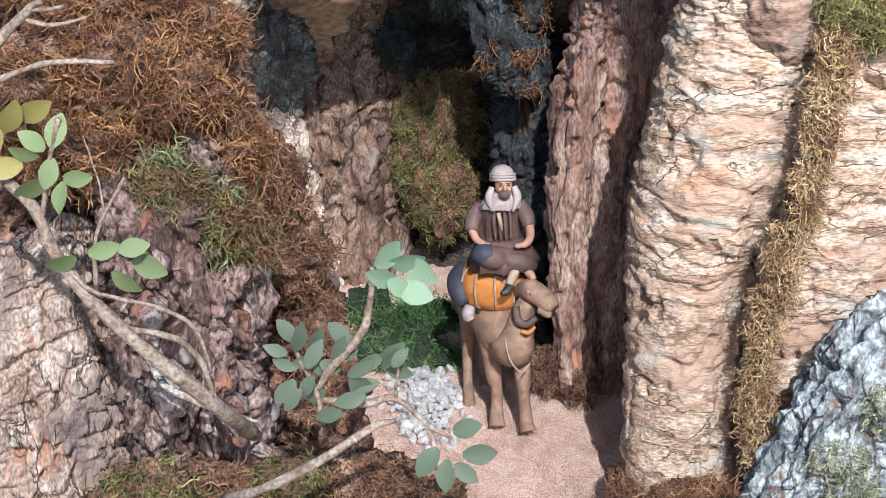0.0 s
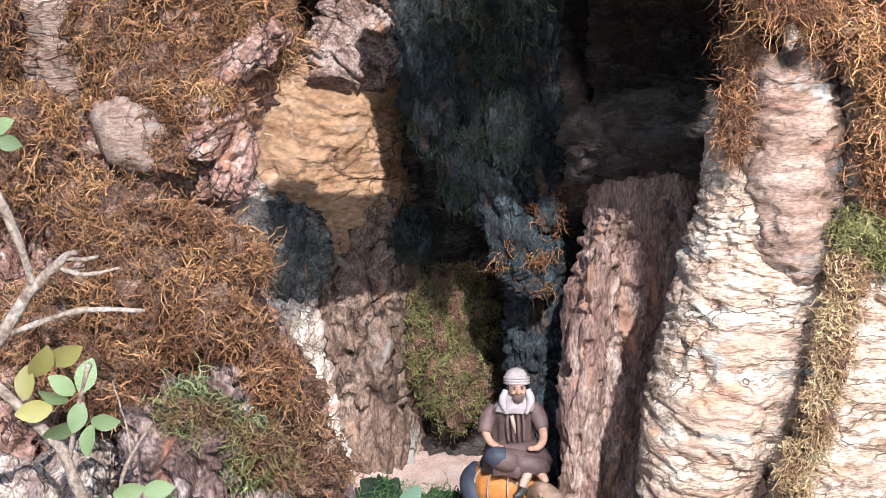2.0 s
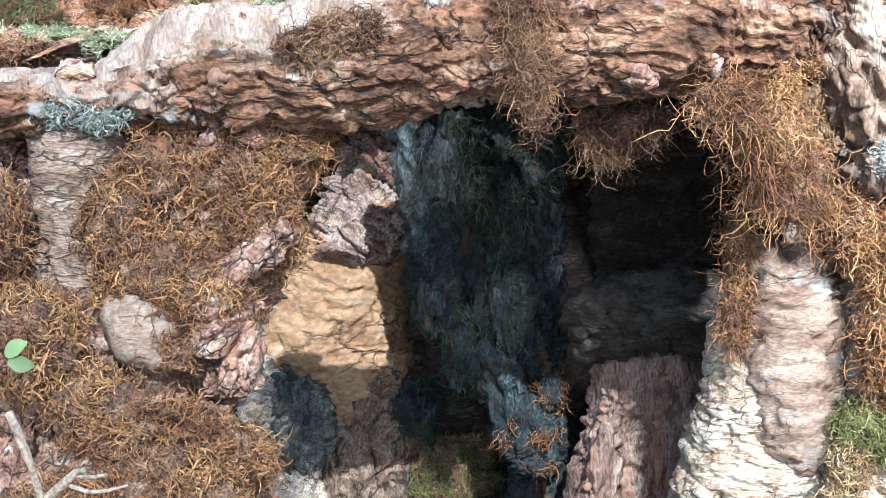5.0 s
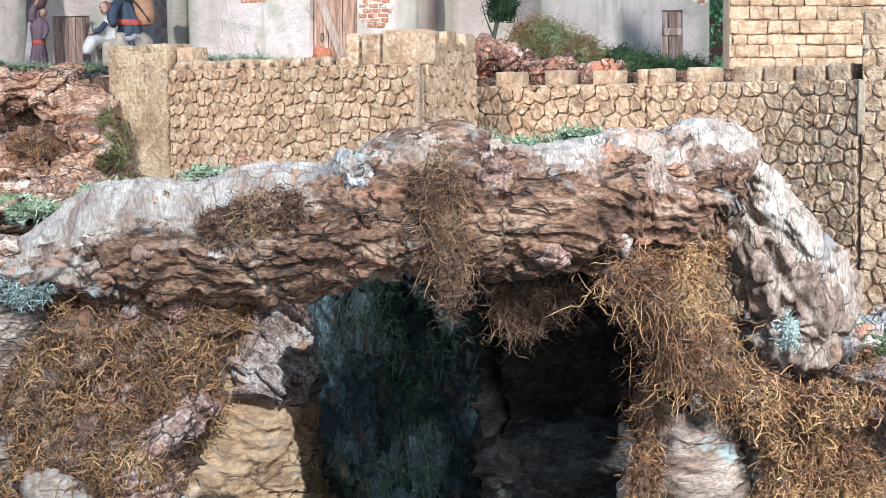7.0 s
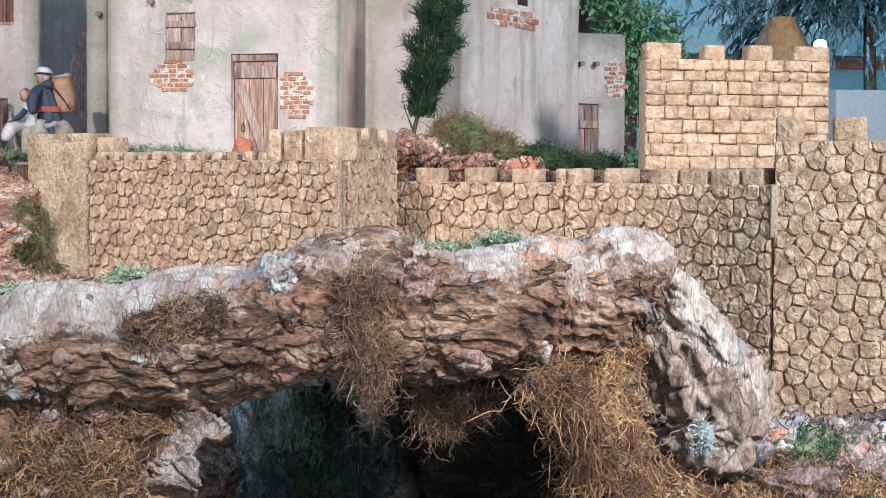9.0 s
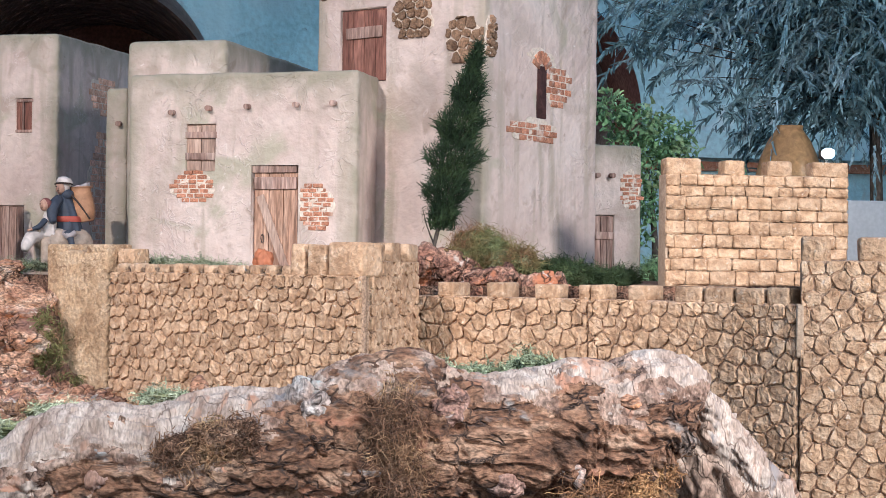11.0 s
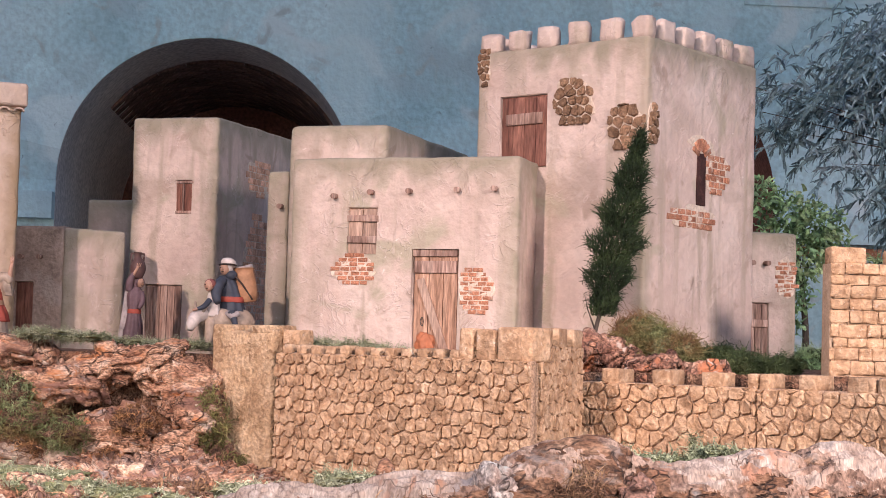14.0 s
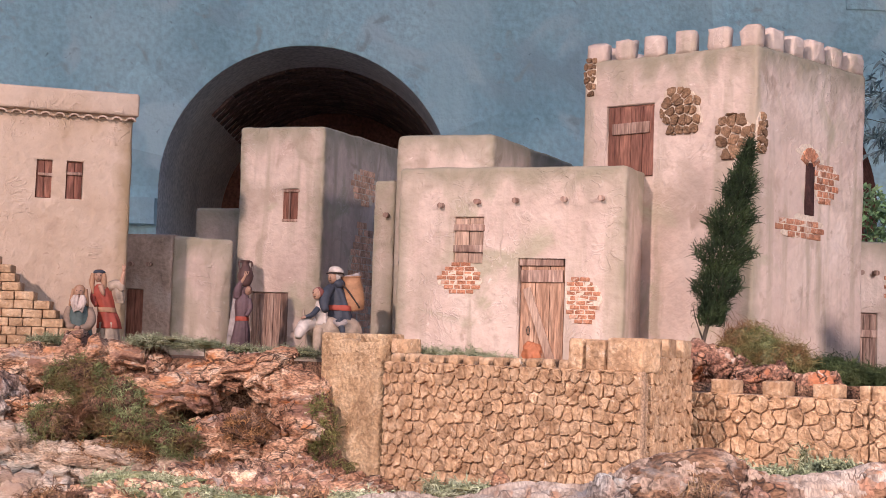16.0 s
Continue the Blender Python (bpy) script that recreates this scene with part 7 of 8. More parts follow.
for u in (-0.0025, 0.0, 0.0025):
    limb(bm, [(-0.608 + u, y - 0.005, 1.735), (-0.608 + u * 1.5, y - 0.005, 1.744 - abs(u))], [0.0012, 0.0008], 3, 6)
limb(bm, [(-0.662, y, 1.695), (-0.664, y - 0.006, 1.675), (-0.656, y - 0.015, 1.660)], [0.007, 0.006, 0.004], 0, 8)
head(bm, -0.656, y, 1.717, 0.0125, 3, 2, 5, 0.1, 6)
for sx, lx in ((-0.0105, -0.008), (0.0095, 0.014)):
    limb(bm, [(-0.656 + sx, y - 0.003, 1.722), (-0.656 + sx * 1.15, y - 0.005, 1.705), (-0.656 + lx, y - 0.010, 1.683)], [0.0045, 0.0055, 0.002], 2, 8)
finish(bm, "clay woman figurine in red tunic with a raised arm", [C_RED, C_ORANGE, C_HAIR, C_SKIN, C_CREAM, C_INK, C_NAVY])

bm = bmesh.new()     # sitting old man
y = 3.165
robe(bm, [(-0.683, y, 1.575, 0.027), (-0.683, y, 1.60, 0.026), (-0.683, y, 1.625, 0.022), (-0.683, y, 1.648, 0.020), (-0.683, y, 1.664, 0.013), (-0.684, y, 1.672, 0.007)], 0, 8, 0.10)
limb(bm, [(-0.701, y, 1.655), (-0.705, y - 0.006, 1.635), (-0.698, y - 0.018, 1.620), (-0.686, y - 0.024, 1.618)], [0.007, 0.0085, 0.0075, 0.005], 4, 10)
limb(bm, [(-0.665, y, 1.655), (-0.658, y - 0.006, 1.635), (-0.662, y - 0.018, 1.620), (-0.674, y - 0.024, 1.617)], [0.007, 0.009, 0.008, 0.005], 4, 10)
blob(bm, (-0.680, y - 0.025, 1.617), (0.006, 0.004, 0.004), 3)
head(bm, -0.684, y - 0.003, 1.685, 0.0122, 3, 2, 5, 0.1)
for i in range(14):
    a = i * 2.4
    limb(bm, [(-0.683 + 0.008 * math.cos(a), y - 0.012, 1.678 - 0.004 * (i % 3)), (-0.682 + 0.011 * math.cos(a), y - 0.018 - 0.003 * math.sin(a), 1.666 - 0.003 * (i % 4)), (-0.681 + 0.008 * math.cos(a * 1.3), y - 0.019, 1.654 - 0.002 * (i % 5))], [0.003, 0.004, 0.0015], 6, 6)
for sx in (-0.011, 0.011):
    limb(bm, [(-0.684 + sx, y, 1.690), (-0.684 + sx * 1.2, y - 0.003, 1.674), (-0.684 + sx * 1.5, y - 0.004, 1.658)], [0.004, 0.0045, 0.003], 2, 8)
finish(bm, "clay figurine of a sitting old man with a curly beard", [C_TEAL, C_TEAL, C_HAIR, C_SKIN, clay("dun_sleeve", (0.24, 0.17, 0.13)), C_INK, C_BEARD])

bm = bmesh.new()     # woman with a jug on her head
y = 3.48
robe(bm, [(-0.414, y, 1.568, 0.0215), (-0.415, y, 1.590, 0.0195), (-0.413, y, 1.62, 0.017), (-0.413, y, 1.648, 0.0125), (-0.413, y, 1.665, 0.014), (-0.412, y, 1.686, 0.0155), (-0.409, y, 1.700, 0.006)], 0, 10, 0.13)
robe(bm, [(-0.413, y, 1.645, 0.0138), (-0.413, y, 1.649, 0.0142), (-0.413, y, 1.654, 0.0138)], 1, 5, 0.03)
limb(bm, [(-0.424, y, 1.692), (-0.4235, y - 0.003, 1.708), (-0.418, y - 0.008, 1.722), (-0.411, y - 0.012, 1.731)], [0.008, 0.0085, 0.0055, 0.0035], 0, 10)
limb(bm, [(-0.416, y - 0.010, 1.724), (-0.410, y - 0.014, 1.734), (-0.406, y - 0.016, 1.742)], [0.0036, 0.0034, 0.0025], 3, 8)
for u in (-0.003, 0.0, 0.003):
    limb(bm, [(-0.406 + u, y - 0.0165, 1.740), (-0.404 + u * 1.3, y - 0.0165, 1.748)], [0.0013, 0.0009], 3, 6)
limb(bm, [(-0.400, y, 1.690), (-0.396, y - 0.006, 1.672), (-0.402, y - 0.014, 1.655)], [0.006, 0.0055, 0.004], 0, 8)
head(bm, -0.404, y, 1.708, 0.0105, 3, 0, 5, 0.7)
limb(bm, [(-0.410, y + 0.004, 1.714), (-0.414, y + 0.006, 1.700), (-0.418, y + 0.006, 1.685)], [0.008, 0.009, 0.004], 0, 10)
limb(bm, [(-0.409, y, 1.717), (-0.409, y, 1.722), (-0.409, y, 1.737), (-0.409, y, 1.750), (-0.410, y, 1.760), (-0.410, y, 1.768), (-0.410, y, 1.771)], [0.008, 0.012, 0.0168, 0.0135, 0.0075, 0.0075, 0.0095], 6, 18)
for sx in (-1, 1):
    limb(bm, [(-0.410 + sx * 0.007, y, 1.768), (-0.410 + sx * 0.0125, y, 1.768), (-0.410 + sx * 0.013, y, 1.760), (-0.410 + sx * 0.011, y, 1.750)], [0.0018] * 4, 6, 6)
limb(bm, [(-0.428, y + 0.004, 1.692), (-0.431, y + 0.004, 1.66), (-0.436, y + 0.004, 1.61), (-0.440, y + 0.004, 1.57)], [0.006, 0.0065, 0.007, 0.0075], 4, 10, 0.5)
limb(bm, [(-0.424, y + 0.003, 1.67), (-0.430, y + 0.001, 1.63), (-0.434, y + 0.001, 1.612)], [0.004, 0.005, 0.006], 4, 8, 0.5)
finish(bm, "slender clay woman figurine in violet balancing a dark jug", [C_VIOLET, C_RED, C_VIOLET, C_SKIN, C_SCARF, C_INK, C_CLAYPOT])

bm = bmesh.new()     # donkey with rider, basket and child
limb(bm, [(-0.243, 3.13, 1.575), (-0.243, 3.13, 1.59), (-0.241, 3.13, 1.632)], [0.008, 0.0075, 0.011], 0)
limb(bm, [(-0.228, 3.10, 1.575), (-0.228, 3.10, 1.59), (-0.226, 3.105, 1.632)], [0.0075, 0.007, 0.011], 0)
limb(bm, [(-0.170, 3.16, 1.575), (-0.170, 3.16, 1.59), (-0.172, 3.155, 1.63)], [0.008, 0.0075, 0.012], 0)
limb(bm, [(-0.246, 3.115, 1.632), (-0.225, 3.12, 1.632), (-0.20, 3.13, 1.629), (-0.172, 3.14, 1.630), (-0.155, 3.15, 1.622)], [0.013, 0.022, 0.0255, 0.025, 0.014], 0, 16)
limb(bm, [(-0.238, 3.11, 1.640), (-0.250, 3.095, 1.637), (-0.258, 3.08, 1.622), (-0.260, 3.075, 1.612)], [0.013, 0.0125, 0.010, 0.006], 6, 12)
for u in (-0.006, 0.006):
    limb(bm, [(-0.246 + u, 3.095, 1.645), (-0.244 + u * 1.6, 3.097, 1.656), (-0.243 + u * 1.8, 3.1, 1.666)], [0.003, 0.0035, 0.001], 0, 6)
robe(bm, [(-0.188, 3.135, 1.640, 0.025), (-0.190, 3.135, 1.662, 0.021), (-0.194, 3.14, 1.682, 0.020), (-0.199, 3.14, 1.702, 0.017), (-0.201, 3.14, 1.716, 0.008)], 1, 7, 0.10)
limb(bm, [(-0.207, 3.13, 1.708), (-0.216, 3.118, 1.694), (-0.217, 3.108, 1.676), (-0.213, 3.10, 1.664)], [0.009, 0.0105, 0.009, 0.006], 1, 10)

robe(bm, [(-0.190, 3.135, 1.666, 0.0222), (-0.191, 3.135, 1.671, 0.0228), (-0.192, 3.136, 1.676, 0.0222)], 2, 5, 0.03)
limb(bm, [(-0.195, 3.11, 1.645), (-0.186, 3.10, 1.640), (-0.175, 3.105, 1.646)], [0.006, 0.006, 0.005], 4, 8)
limb(bm, [(-0.188, 3.105, 1.648), (-0.182, 3.10, 1.632), (-0.178, 3.098, 1.618)], [0.008, 0.006, 0.004], 1, 8)
head(bm, -0.202, 3.137, 1.728, 0.0132, 3, 6, 5, -0.7)
blob(bm, (-0.199, 3.142, 1.739), (0.0155, 0.0155, 0.0105), 6, (0, 12, 0))
blob(bm, (-0.193, 3.137, 1.716), (0.012, 0.012, 0.010), 1)
limb(bm, [(-0.216, 3.137, 1.735), (-0.206, 3.124, 1.7365), (-0.190, 3.127, 1.736), (-0.185, 3.14, 1.735)], [0.0016] * 4, 5, 6)
limb(bm, [(-0.162, 3.152, 1.667), (-0.164, 3.152, 1.680), (-0.168, 3.152, 1.705), (-0.171, 3.152, 1.725), (-0.1715, 3.152, 1.731)], [0.0165, 0.0205, 0.0205, 0.0185, 0.0205], 7, 20)
limb(bm, [(-0.171, 3.152, 1.7312), (-0.1712, 3.152, 1.7335), (-0.1713, 3.152, 1.734)], [0.0175, 0.0175, 0.017], 4, 16)
limb(bm, [(-0.186, 3.13, 1.715), (-0.172, 3.130, 1.700), (-0.152, 3.135, 1.672)], [0.0018] * 3, 5, 6)
robe(bm, [(-0.224, 3.11, 1.638, 0.014), (-0.223, 3.112, 1.655, 0.012), (-0.224, 3.115, 1.672, 0.010), (-0.226, 3.116, 1.684, 0.005)], 6, 6, 0.10)
limb(bm, [(-0.228, 3.10, 1.668), (-0.237, 3.09, 1.656), (-0.249, 3.085, 1.651)], [0.0055, 0.005, 0.003], 1, 8)
limb(bm, [(-0.249, 3.085, 1.651), (-0.257, 3.083, 1.648)], [0.003, 0.0022], 3, 6)
head(bm, -0.229, 3.112, 1.695, 0.0118, 3, 8, 5, -0.6)
limb(bm, [(-0.222, 3.12, 1.70), (-0.217, 3.12, 1.688), (-0.218, 3.118, 1.676)], [0.008, 0.008, 0.004], 8, 10)
finish(bm, "clay donkey figurine with a rider, basket and child", [C_CREAM, C_NAVY, C_RED, C_SKIN, C_SCARF, C_INK, C_WHITE, C_BASKET, clay("maroon_hood", (0.20, 0.07, 0.06))])

bark("tree_stump", [(0.160, 2.93, 1.575, .02, .018), (0.162, 2.93, 1.60, .017, .016), (0.163, 2.93, 1.618, .014, .014)], clay("orange_wood", (0.42, 0.15, 0.07)), "split reddish tree stump by the house door", 0.003, 0.004, 60, 0.4, 55, category="stump", group="stumps")

# ---------------------------------------------------------------- leafy branches in front of the cave
LEAF = {}


def leaf_mesh(key, slim, mat):
    """One folded, pointed oval leaf of unit length along +x, its face towards +z."""
    if (key, mat.name) in LEAF:
        return LEAF[key, mat.name]
    bm = bmesh.new()
    rows = []
    for i in range(7):
        t = i / 6
        w = slim * (math.sin(math.pi * min(1, t * 0.92 + 0.06)) ** 0.8) * 0.5
        z = -0.10 * (t - 0.4) ** 2 * 2
        rows.append([bm.verts.new((t, -w, z + w * 0.25)), bm.verts.new((t, 0, z)), bm.verts.new((t, w, z + w * 0.25))])
    for a, b in zip(rows, rows[1:]):
        for j in (0, 1):
            bm.faces.new((a[j], a[j + 1], b[j + 1], b[j])).smooth = True
    me = bpy.data.meshes.new("leaf")
    bm.to_mesh(me)
    bm.free()
    me.materials.append(mat)
    LEAF[key, mat.name] = me
    return me


def leaves(parent, rows, mat, size, seed, key="oval", slim=0.62):
    """Leaves at (x, y, z, angle in the picture plane): objects of their own on one mesh."""
    rg = random.Random(seed)
    for x, y, z, a in rows:
        ob = new("leaf", leaf_mesh(key, slim, mat))
        ob.parent = parent
        s = size * rg.uniform(0.85, 1.2)
        R = Euler((radians(90 + rg.uniform(-35, 35)), 0, 0)).to_matrix().to_4x4()
        T = Matrix.Rotation(radians(-a + rg.uniform(-12, 12)), 4, "Y") @ R @ Matrix.Rotation(radians(rg.uniform(-25, 25)), 4, "Y")
        loc = Vector((x, y, z)) - (Vector(parent.location) if parent.data is None else Vector((0, 0, 0)))
        ob.matrix_basis = Matrix.Translation(loc) @ T @ Matrix.Diagonal((s, s, s, 1)) @ Matrix.Translation((-0.5, 0, 0))


def twig(parent, pts, radii, name="twig", mat=None):
    bm = bmesh.new()
    limb(bm, pts, [r * 0.62 for r in radii], 0, 8)
    for v in bm.verts:
        v.co += Vector((noise.noise(v.co * 90), noise.noise(v.co * 90 + Vector((5, 0, 0))), noise.noise(v.co * 90 + Vector((0, 7, 0))))) * 0.0012
    return part(name, bm, mat or M_TWIG, parent)


M_LEAF_Y = surf("leaf_yellowing", [(0.3, (0.22, 0.20, 0.05)), (0.7, (0.40, 0.34, 0.10))], 40, 200, 0.05, rough=0.5, bump=0.2, rnd=0.2, spec=0.5)
M_LEAF_B = surf("leaf_bluish", [(0.300, (0.135, 0.210, 0.127)), (0.700, (0.300, 0.420, 0.265))], 40, 200, 0.05, rough=0.45, bump=0.2, rnd=0.2, spec=0.5)
M_LEAF_D = surf("leaf_grey_green", [(0.3, (0.075, 0.105, 0.068)), (0.7, (0.165, 0.205, 0.135))], 40, 200, 0.05, rough=0.5, bump=0.2, rnd=0.25, spec=0.4)
br = thing("leafy_branch", "grey bare branch with oval green leaves before the cave", "branch", "branches", at=(0.02, 1.43, 0.62))
twig(br, [(-0.20, 1.44, 0.95), (-0.151, 1.43, 0.902), (-0.126, 1.43, 0.872), (-0.112, 1.43, 0.832), (-0.083, 1.43, 0.786), (-0.035, 1.44, 0.728), (0.0, 1.47, 0.68), (0.013, 1.50, 0.652), (0.025, 1.58, 0.60)], [0.007, 0.008, 0.009, 0.009, 0.010, 0.011, 0.012, 0.012, 0.012], "stem")
twig(br, [(-0.082, 1.43, 0.80), (-0.076, 1.42, 0.845), (-0.066, 1.42, 0.869), (-0.047, 1.42, 0.898)], [0.004, 0.003, 0.003, 0.0025])
twig(br, [(-0.066, 1.42, 0.869), (-0.070, 1.42, 0.90), (-0.078, 1.42, 0.935)], [0.002, 0.0015, 0.001])
twig(br, [(-0.12, 1.43, 0.862), (-0.108, 1.42, 0.91), (-0.096, 1.42, 0.95)], [0.004, 0.003, 0.004])
twig(br, [(-0.06, 1.44, 0.76), (-0.02, 1.45, 0.745), (0.0, 1.46, 0.715), (0.005, 1.48, 0.67)], [0.005, 0.005, 0.005, 0.005])
twig(br, [(-0.105, 1.43, 0.82), (-0.08, 1.42, 0.80), (-0.03, 1.42, 0.785), (0.0, 1.42, 0.765), (0.01, 1.43, 0.72)], [0.004, 0.003, 0.003, 0.003, 0.002])
leaves(br, [(-0.120, 1.42, 0.932, 150), (-0.099, 1.42, 0.940, 75), (-0.128, 1.42, 0.922, 170), (-0.126, 1.42, 0.892, 215), (-0.099, 1.41, 0.886, 280), (-0.086, 1.42, 0.899, 10), (-0.108, 1.415, 0.905, 240)], M_LEAF, 0.029, 1)
leaves(br, [(-0.136, 1.42, 0.952, 60), (-0.118, 1.43, 0.955, 30), (-0.145, 1.42, 0.91, 190), (-0.15, 1.42, 0.935, 100)], M_LEAF_Y, 0.029, 2)
leaves(br, [(-0.070, 1.42, 0.837, 10), (-0.107, 1.42, 0.827, 200), (-0.045, 1.42, 0.838, 20), (-0.035, 1.43, 0.818, -20), (-0.055, 1.43, 0.805, -50)], M_LEAF, 0.029, 3)
leaves(br, [(-0.148, 1.40, 1.152, 20), (-0.144, 1.40, 1.139, -5)], M_LEAF, 0.025, 4)
twig(br, [(-0.22, 1.44, 0.92), (-0.171, 1.43, 0.971), (-0.144, 1.43, 1.009), (-0.114, 1.43, 1.037), (-0.1, 1.42, 1.045)], [0.010, 0.009, 0.008, 0.006, 0.004], "stem")
twig(br, [(-0.112, 1.43, 1.037), (-0.095, 1.42, 1.038), (-0.082, 1.42, 1.041)], [0.003, 0.003, 0.002])
twig(br, [(-0.118, 1.43, 1.03), (-0.095, 1.42, 1.026), (-0.066, 1.42, 1.031)], [0.003, 0.003, 0.002])
twig(br, [(-0.16, 1.43, 0.975), (-0.103, 1.42, 0.995), (-0.047, 1.42, 0.994)], [0.005, 0.004, 0.003])
twig(br, [(-0.14, 1.43, 1.015), (-0.145, 1.42, 1.05), (-0.161, 1.42, 1.095)], [0.006, 0.006, 0.007])
dead = thing("dead_twig", "bleached dead twig lying on the cork", "twig", "branches", at=(-0.07, 1.6, 0.665))
twig(dead, [(-0.078, 1.62, 0.672), (-0.055, 1.59, 0.647), (-0.002, 1.58, 0.624), (0.033, 1.58, 0.611)], [0.005, 0.006, 0.005, 0.002], mat=M_WHITE)
twig(dead, [(-0.01, 1.585, 0.627), (0.005, 1.57, 0.612), (0.012, 1.57, 0.600)], [0.004, 0.004, 0.002], mat=M_WHITE)
sp = thing("leafy_branch", "small sprig of blue-green leaves beside the path", "branch", "branches", at=(0.042, 1.50, 0.55))
twig(sp, [(0.0, 1.52, 0.56), (0.042, 1.46, 0.596), (0.094, 1.44, 0.628), (0.146, 1.44, 0.660), (0.166, 1.44, 0.665)], [0.008, 0.0075, 0.007, 0.006, 0.004], "stem")
twig(sp, [(0.10, 1.45, 0.695), (0.114, 1.445, 0.717), (0.140, 1.44, 0.747), (0.149, 1.44, 0.778), (0.152, 1.44, 0.806)], [0.005, 0.006, 0.006, 0.005, 0.003])
twig(sp, [(0.085, 1.46, 0.684), (0.136, 1.45, 0.678), (0.166, 1.45, 0.682), (0.195, 1.45, 0.654), (0.215, 1.45, 0.642)], [0.004, 0.006, 0.005, 0.004, 0.002])
twig(sp, [(0.100, 1.45, 0.66), (0.098, 1.45, 0.69), (0.085, 1.45, 0.72), (0.08, 1.45, 0.745)], [0.004, 0.004, 0.003, 0.002])
twig(sp, [(0.166, 1.45, 0.682), (0.168, 1.44, 0.70), (0.172, 1.44, 0.72)], [0.003, 0.0025, 0.002])
leaves(sp, [(0.166, 1.43, 0.820, 40), (0.182, 1.43, 0.813, -5), (0.193, 1.43, 0.804, -20), (0.160, 1.43, 0.800, 170), (0.174, 1.42, 0.794, -40), (0.188, 1.42, 0.788, -15)], M_LEAF_B, 0.028, 5, "wide", 0.7)
leaves(sp, [(0.086, 1.44, 0.746, 80), (0.072, 1.44, 0.721, 160), (0.091, 1.43, 0.704, 230), (0.098, 1.44, 0.73, 60), (0.120, 1.44, 0.735, 70), (0.138, 1.44, 0.715, 45), (0.163, 1.44, 0.722, 60), (0.172, 1.43, 0.727, 50),
            (0.127, 1.43, 0.69, 190), (0.078, 1.43, 0.692, 240), (0.108, 1.43, 0.677, 200), (0.10, 1.45, 0.715, 110), (0.14, 1.45, 0.695, 20), (0.065, 1.44, 0.735, 150)], M_LEAF_D, 0.026, 6, "slim", 0.5)
leaves(sp, [(0.074, 1.45, 0.749, 110), (0.087, 1.45, 0.720, 200), (0.070, 1.45, 0.692, 230), (0.100, 1.45, 0.740, 60), (0.111, 1.45, 0.714, 330), (0.097, 1.45, 0.688, 290), (0.129, 1.45, 0.731, 80), (0.146, 1.45, 0.717, 20), (0.166, 1.45, 0.724, 40), (0.137, 1.45, 0.694, 300), (0.170, 1.45, 0.708, 350), (0.120, 1.45, 0.745, 120)], M_LEAF_D, 0.026, 8)
leaves(sp, [(0.228, 1.44, 0.655, 15), (0.239, 1.44, 0.630, -10), (0.226, 1.44, 0.612, -50), (0.208, 1.44, 0.610, 260), (0.192, 1.44, 0.624, 235)], M_LEAF_D, 0.030, 7)

# ---------------------------------------------------------------- trees and pots behind the walls


def spray(name, parent, P, D, length, width, mat, seed, curl=0.25, droop=0.2):
    ob = strand_mesh(name, P, D, length, width, mat, seed, droop, curl)
    ob.parent = parent
    if parent.data is None:
        ob.matrix_parent_inverse = Matrix.Translation(-Vector(parent.location))
    return ob


M_CYP = surf("cypress_green", [(0.3, (0.012, 0.022, 0.010)), (0.5, (0.024, 0.042, 0.017)), (0.7, (0.055, 0.08, 0.03))], 30, 300, 0.3, bump=0.3, island=0.4)
M_OLIVE = surf("olive_leaf", [(0.300, (0.090, 0.150, 0.159)), (0.500, (0.170, 0.260, 0.284)), (0.700, (0.300, 0.390, 0.432))], 6, 100, 0.25, rough=0.55, bump=0.2, island=0.45)
M_IVY = surf("fresh_leaf", [(0.300, (0.123, 0.224, 0.102)), (0.500, (0.245, 0.384, 0.170)), (0.700, (0.490, 0.576, 0.306))], 12, 120, 0.25, rough=0.55, bump=0.2, island=0.4)
M_TERRA = clay("glazed_terracotta", (0.40, 0.22, 0.09), 0.3, 0.35)
M_BARKT = surf("tree_bark", [(0.3, (0.05, 0.04, 0.03)), (0.7, (0.14, 0.11, 0.09))], 30, 200, 0.4, bump=0.8, stretch=(1, 1, 0.3))

cy = thing("cypress_tree", "small dark green cypress leaning on the tower", "tree", "trees", at=(0.451, 2.88, 1.60))
twig(cy, [(0.449, 2.88, 1.58), (0.455, 2.88, 1.64), (0.474, 2.88, 1.70), (0.49, 2.88, 1.80), (0.522, 2.89, 1.96)], [0.007, 0.006, 0.005, 0.004, 0.001], "trunk", M_BARKT)
twig(cy, [(0.453, 2.88, 1.63), (0.44, 2.87, 1.66), (0.432, 2.87, 1.69)], [0.003, 0.002, 0.001], "limb", M_BARKT)
rs_ = np.random.RandomState(3)
n = 9500
h = rs_.beta(1.15, 1.35, n)
ax = np.stack([np.interp(h, [0, .2, .5, 1], [0.464, 0.474, 0.492, 0.527]), np.full(n, 2.885), 1.655 + 0.322 * h], 1)
rad = np.interp(h, [0, 0.12, 0.4, 0.7, 1], [0.014, 0.030, 0.040, 0.026, 0.003]) * (1 + 0.25 * np.sin(h * 34 + 1))
an = rs_.uniform(0, 2 * np.pi, n)
k = np.sqrt(rs_.uniform(0.1, 1, n))
off = np.stack([np.cos(an) * rad * k, np.sin(an) * rad * k, 0 * an], 1)
spray("crown", cy, ax + off, off * 14 + np.array([0.12, 0, 0.75]) + rs_.normal(0, 0.25, (n, 3)), 0.019, 0.0009, M_CYP, 8)


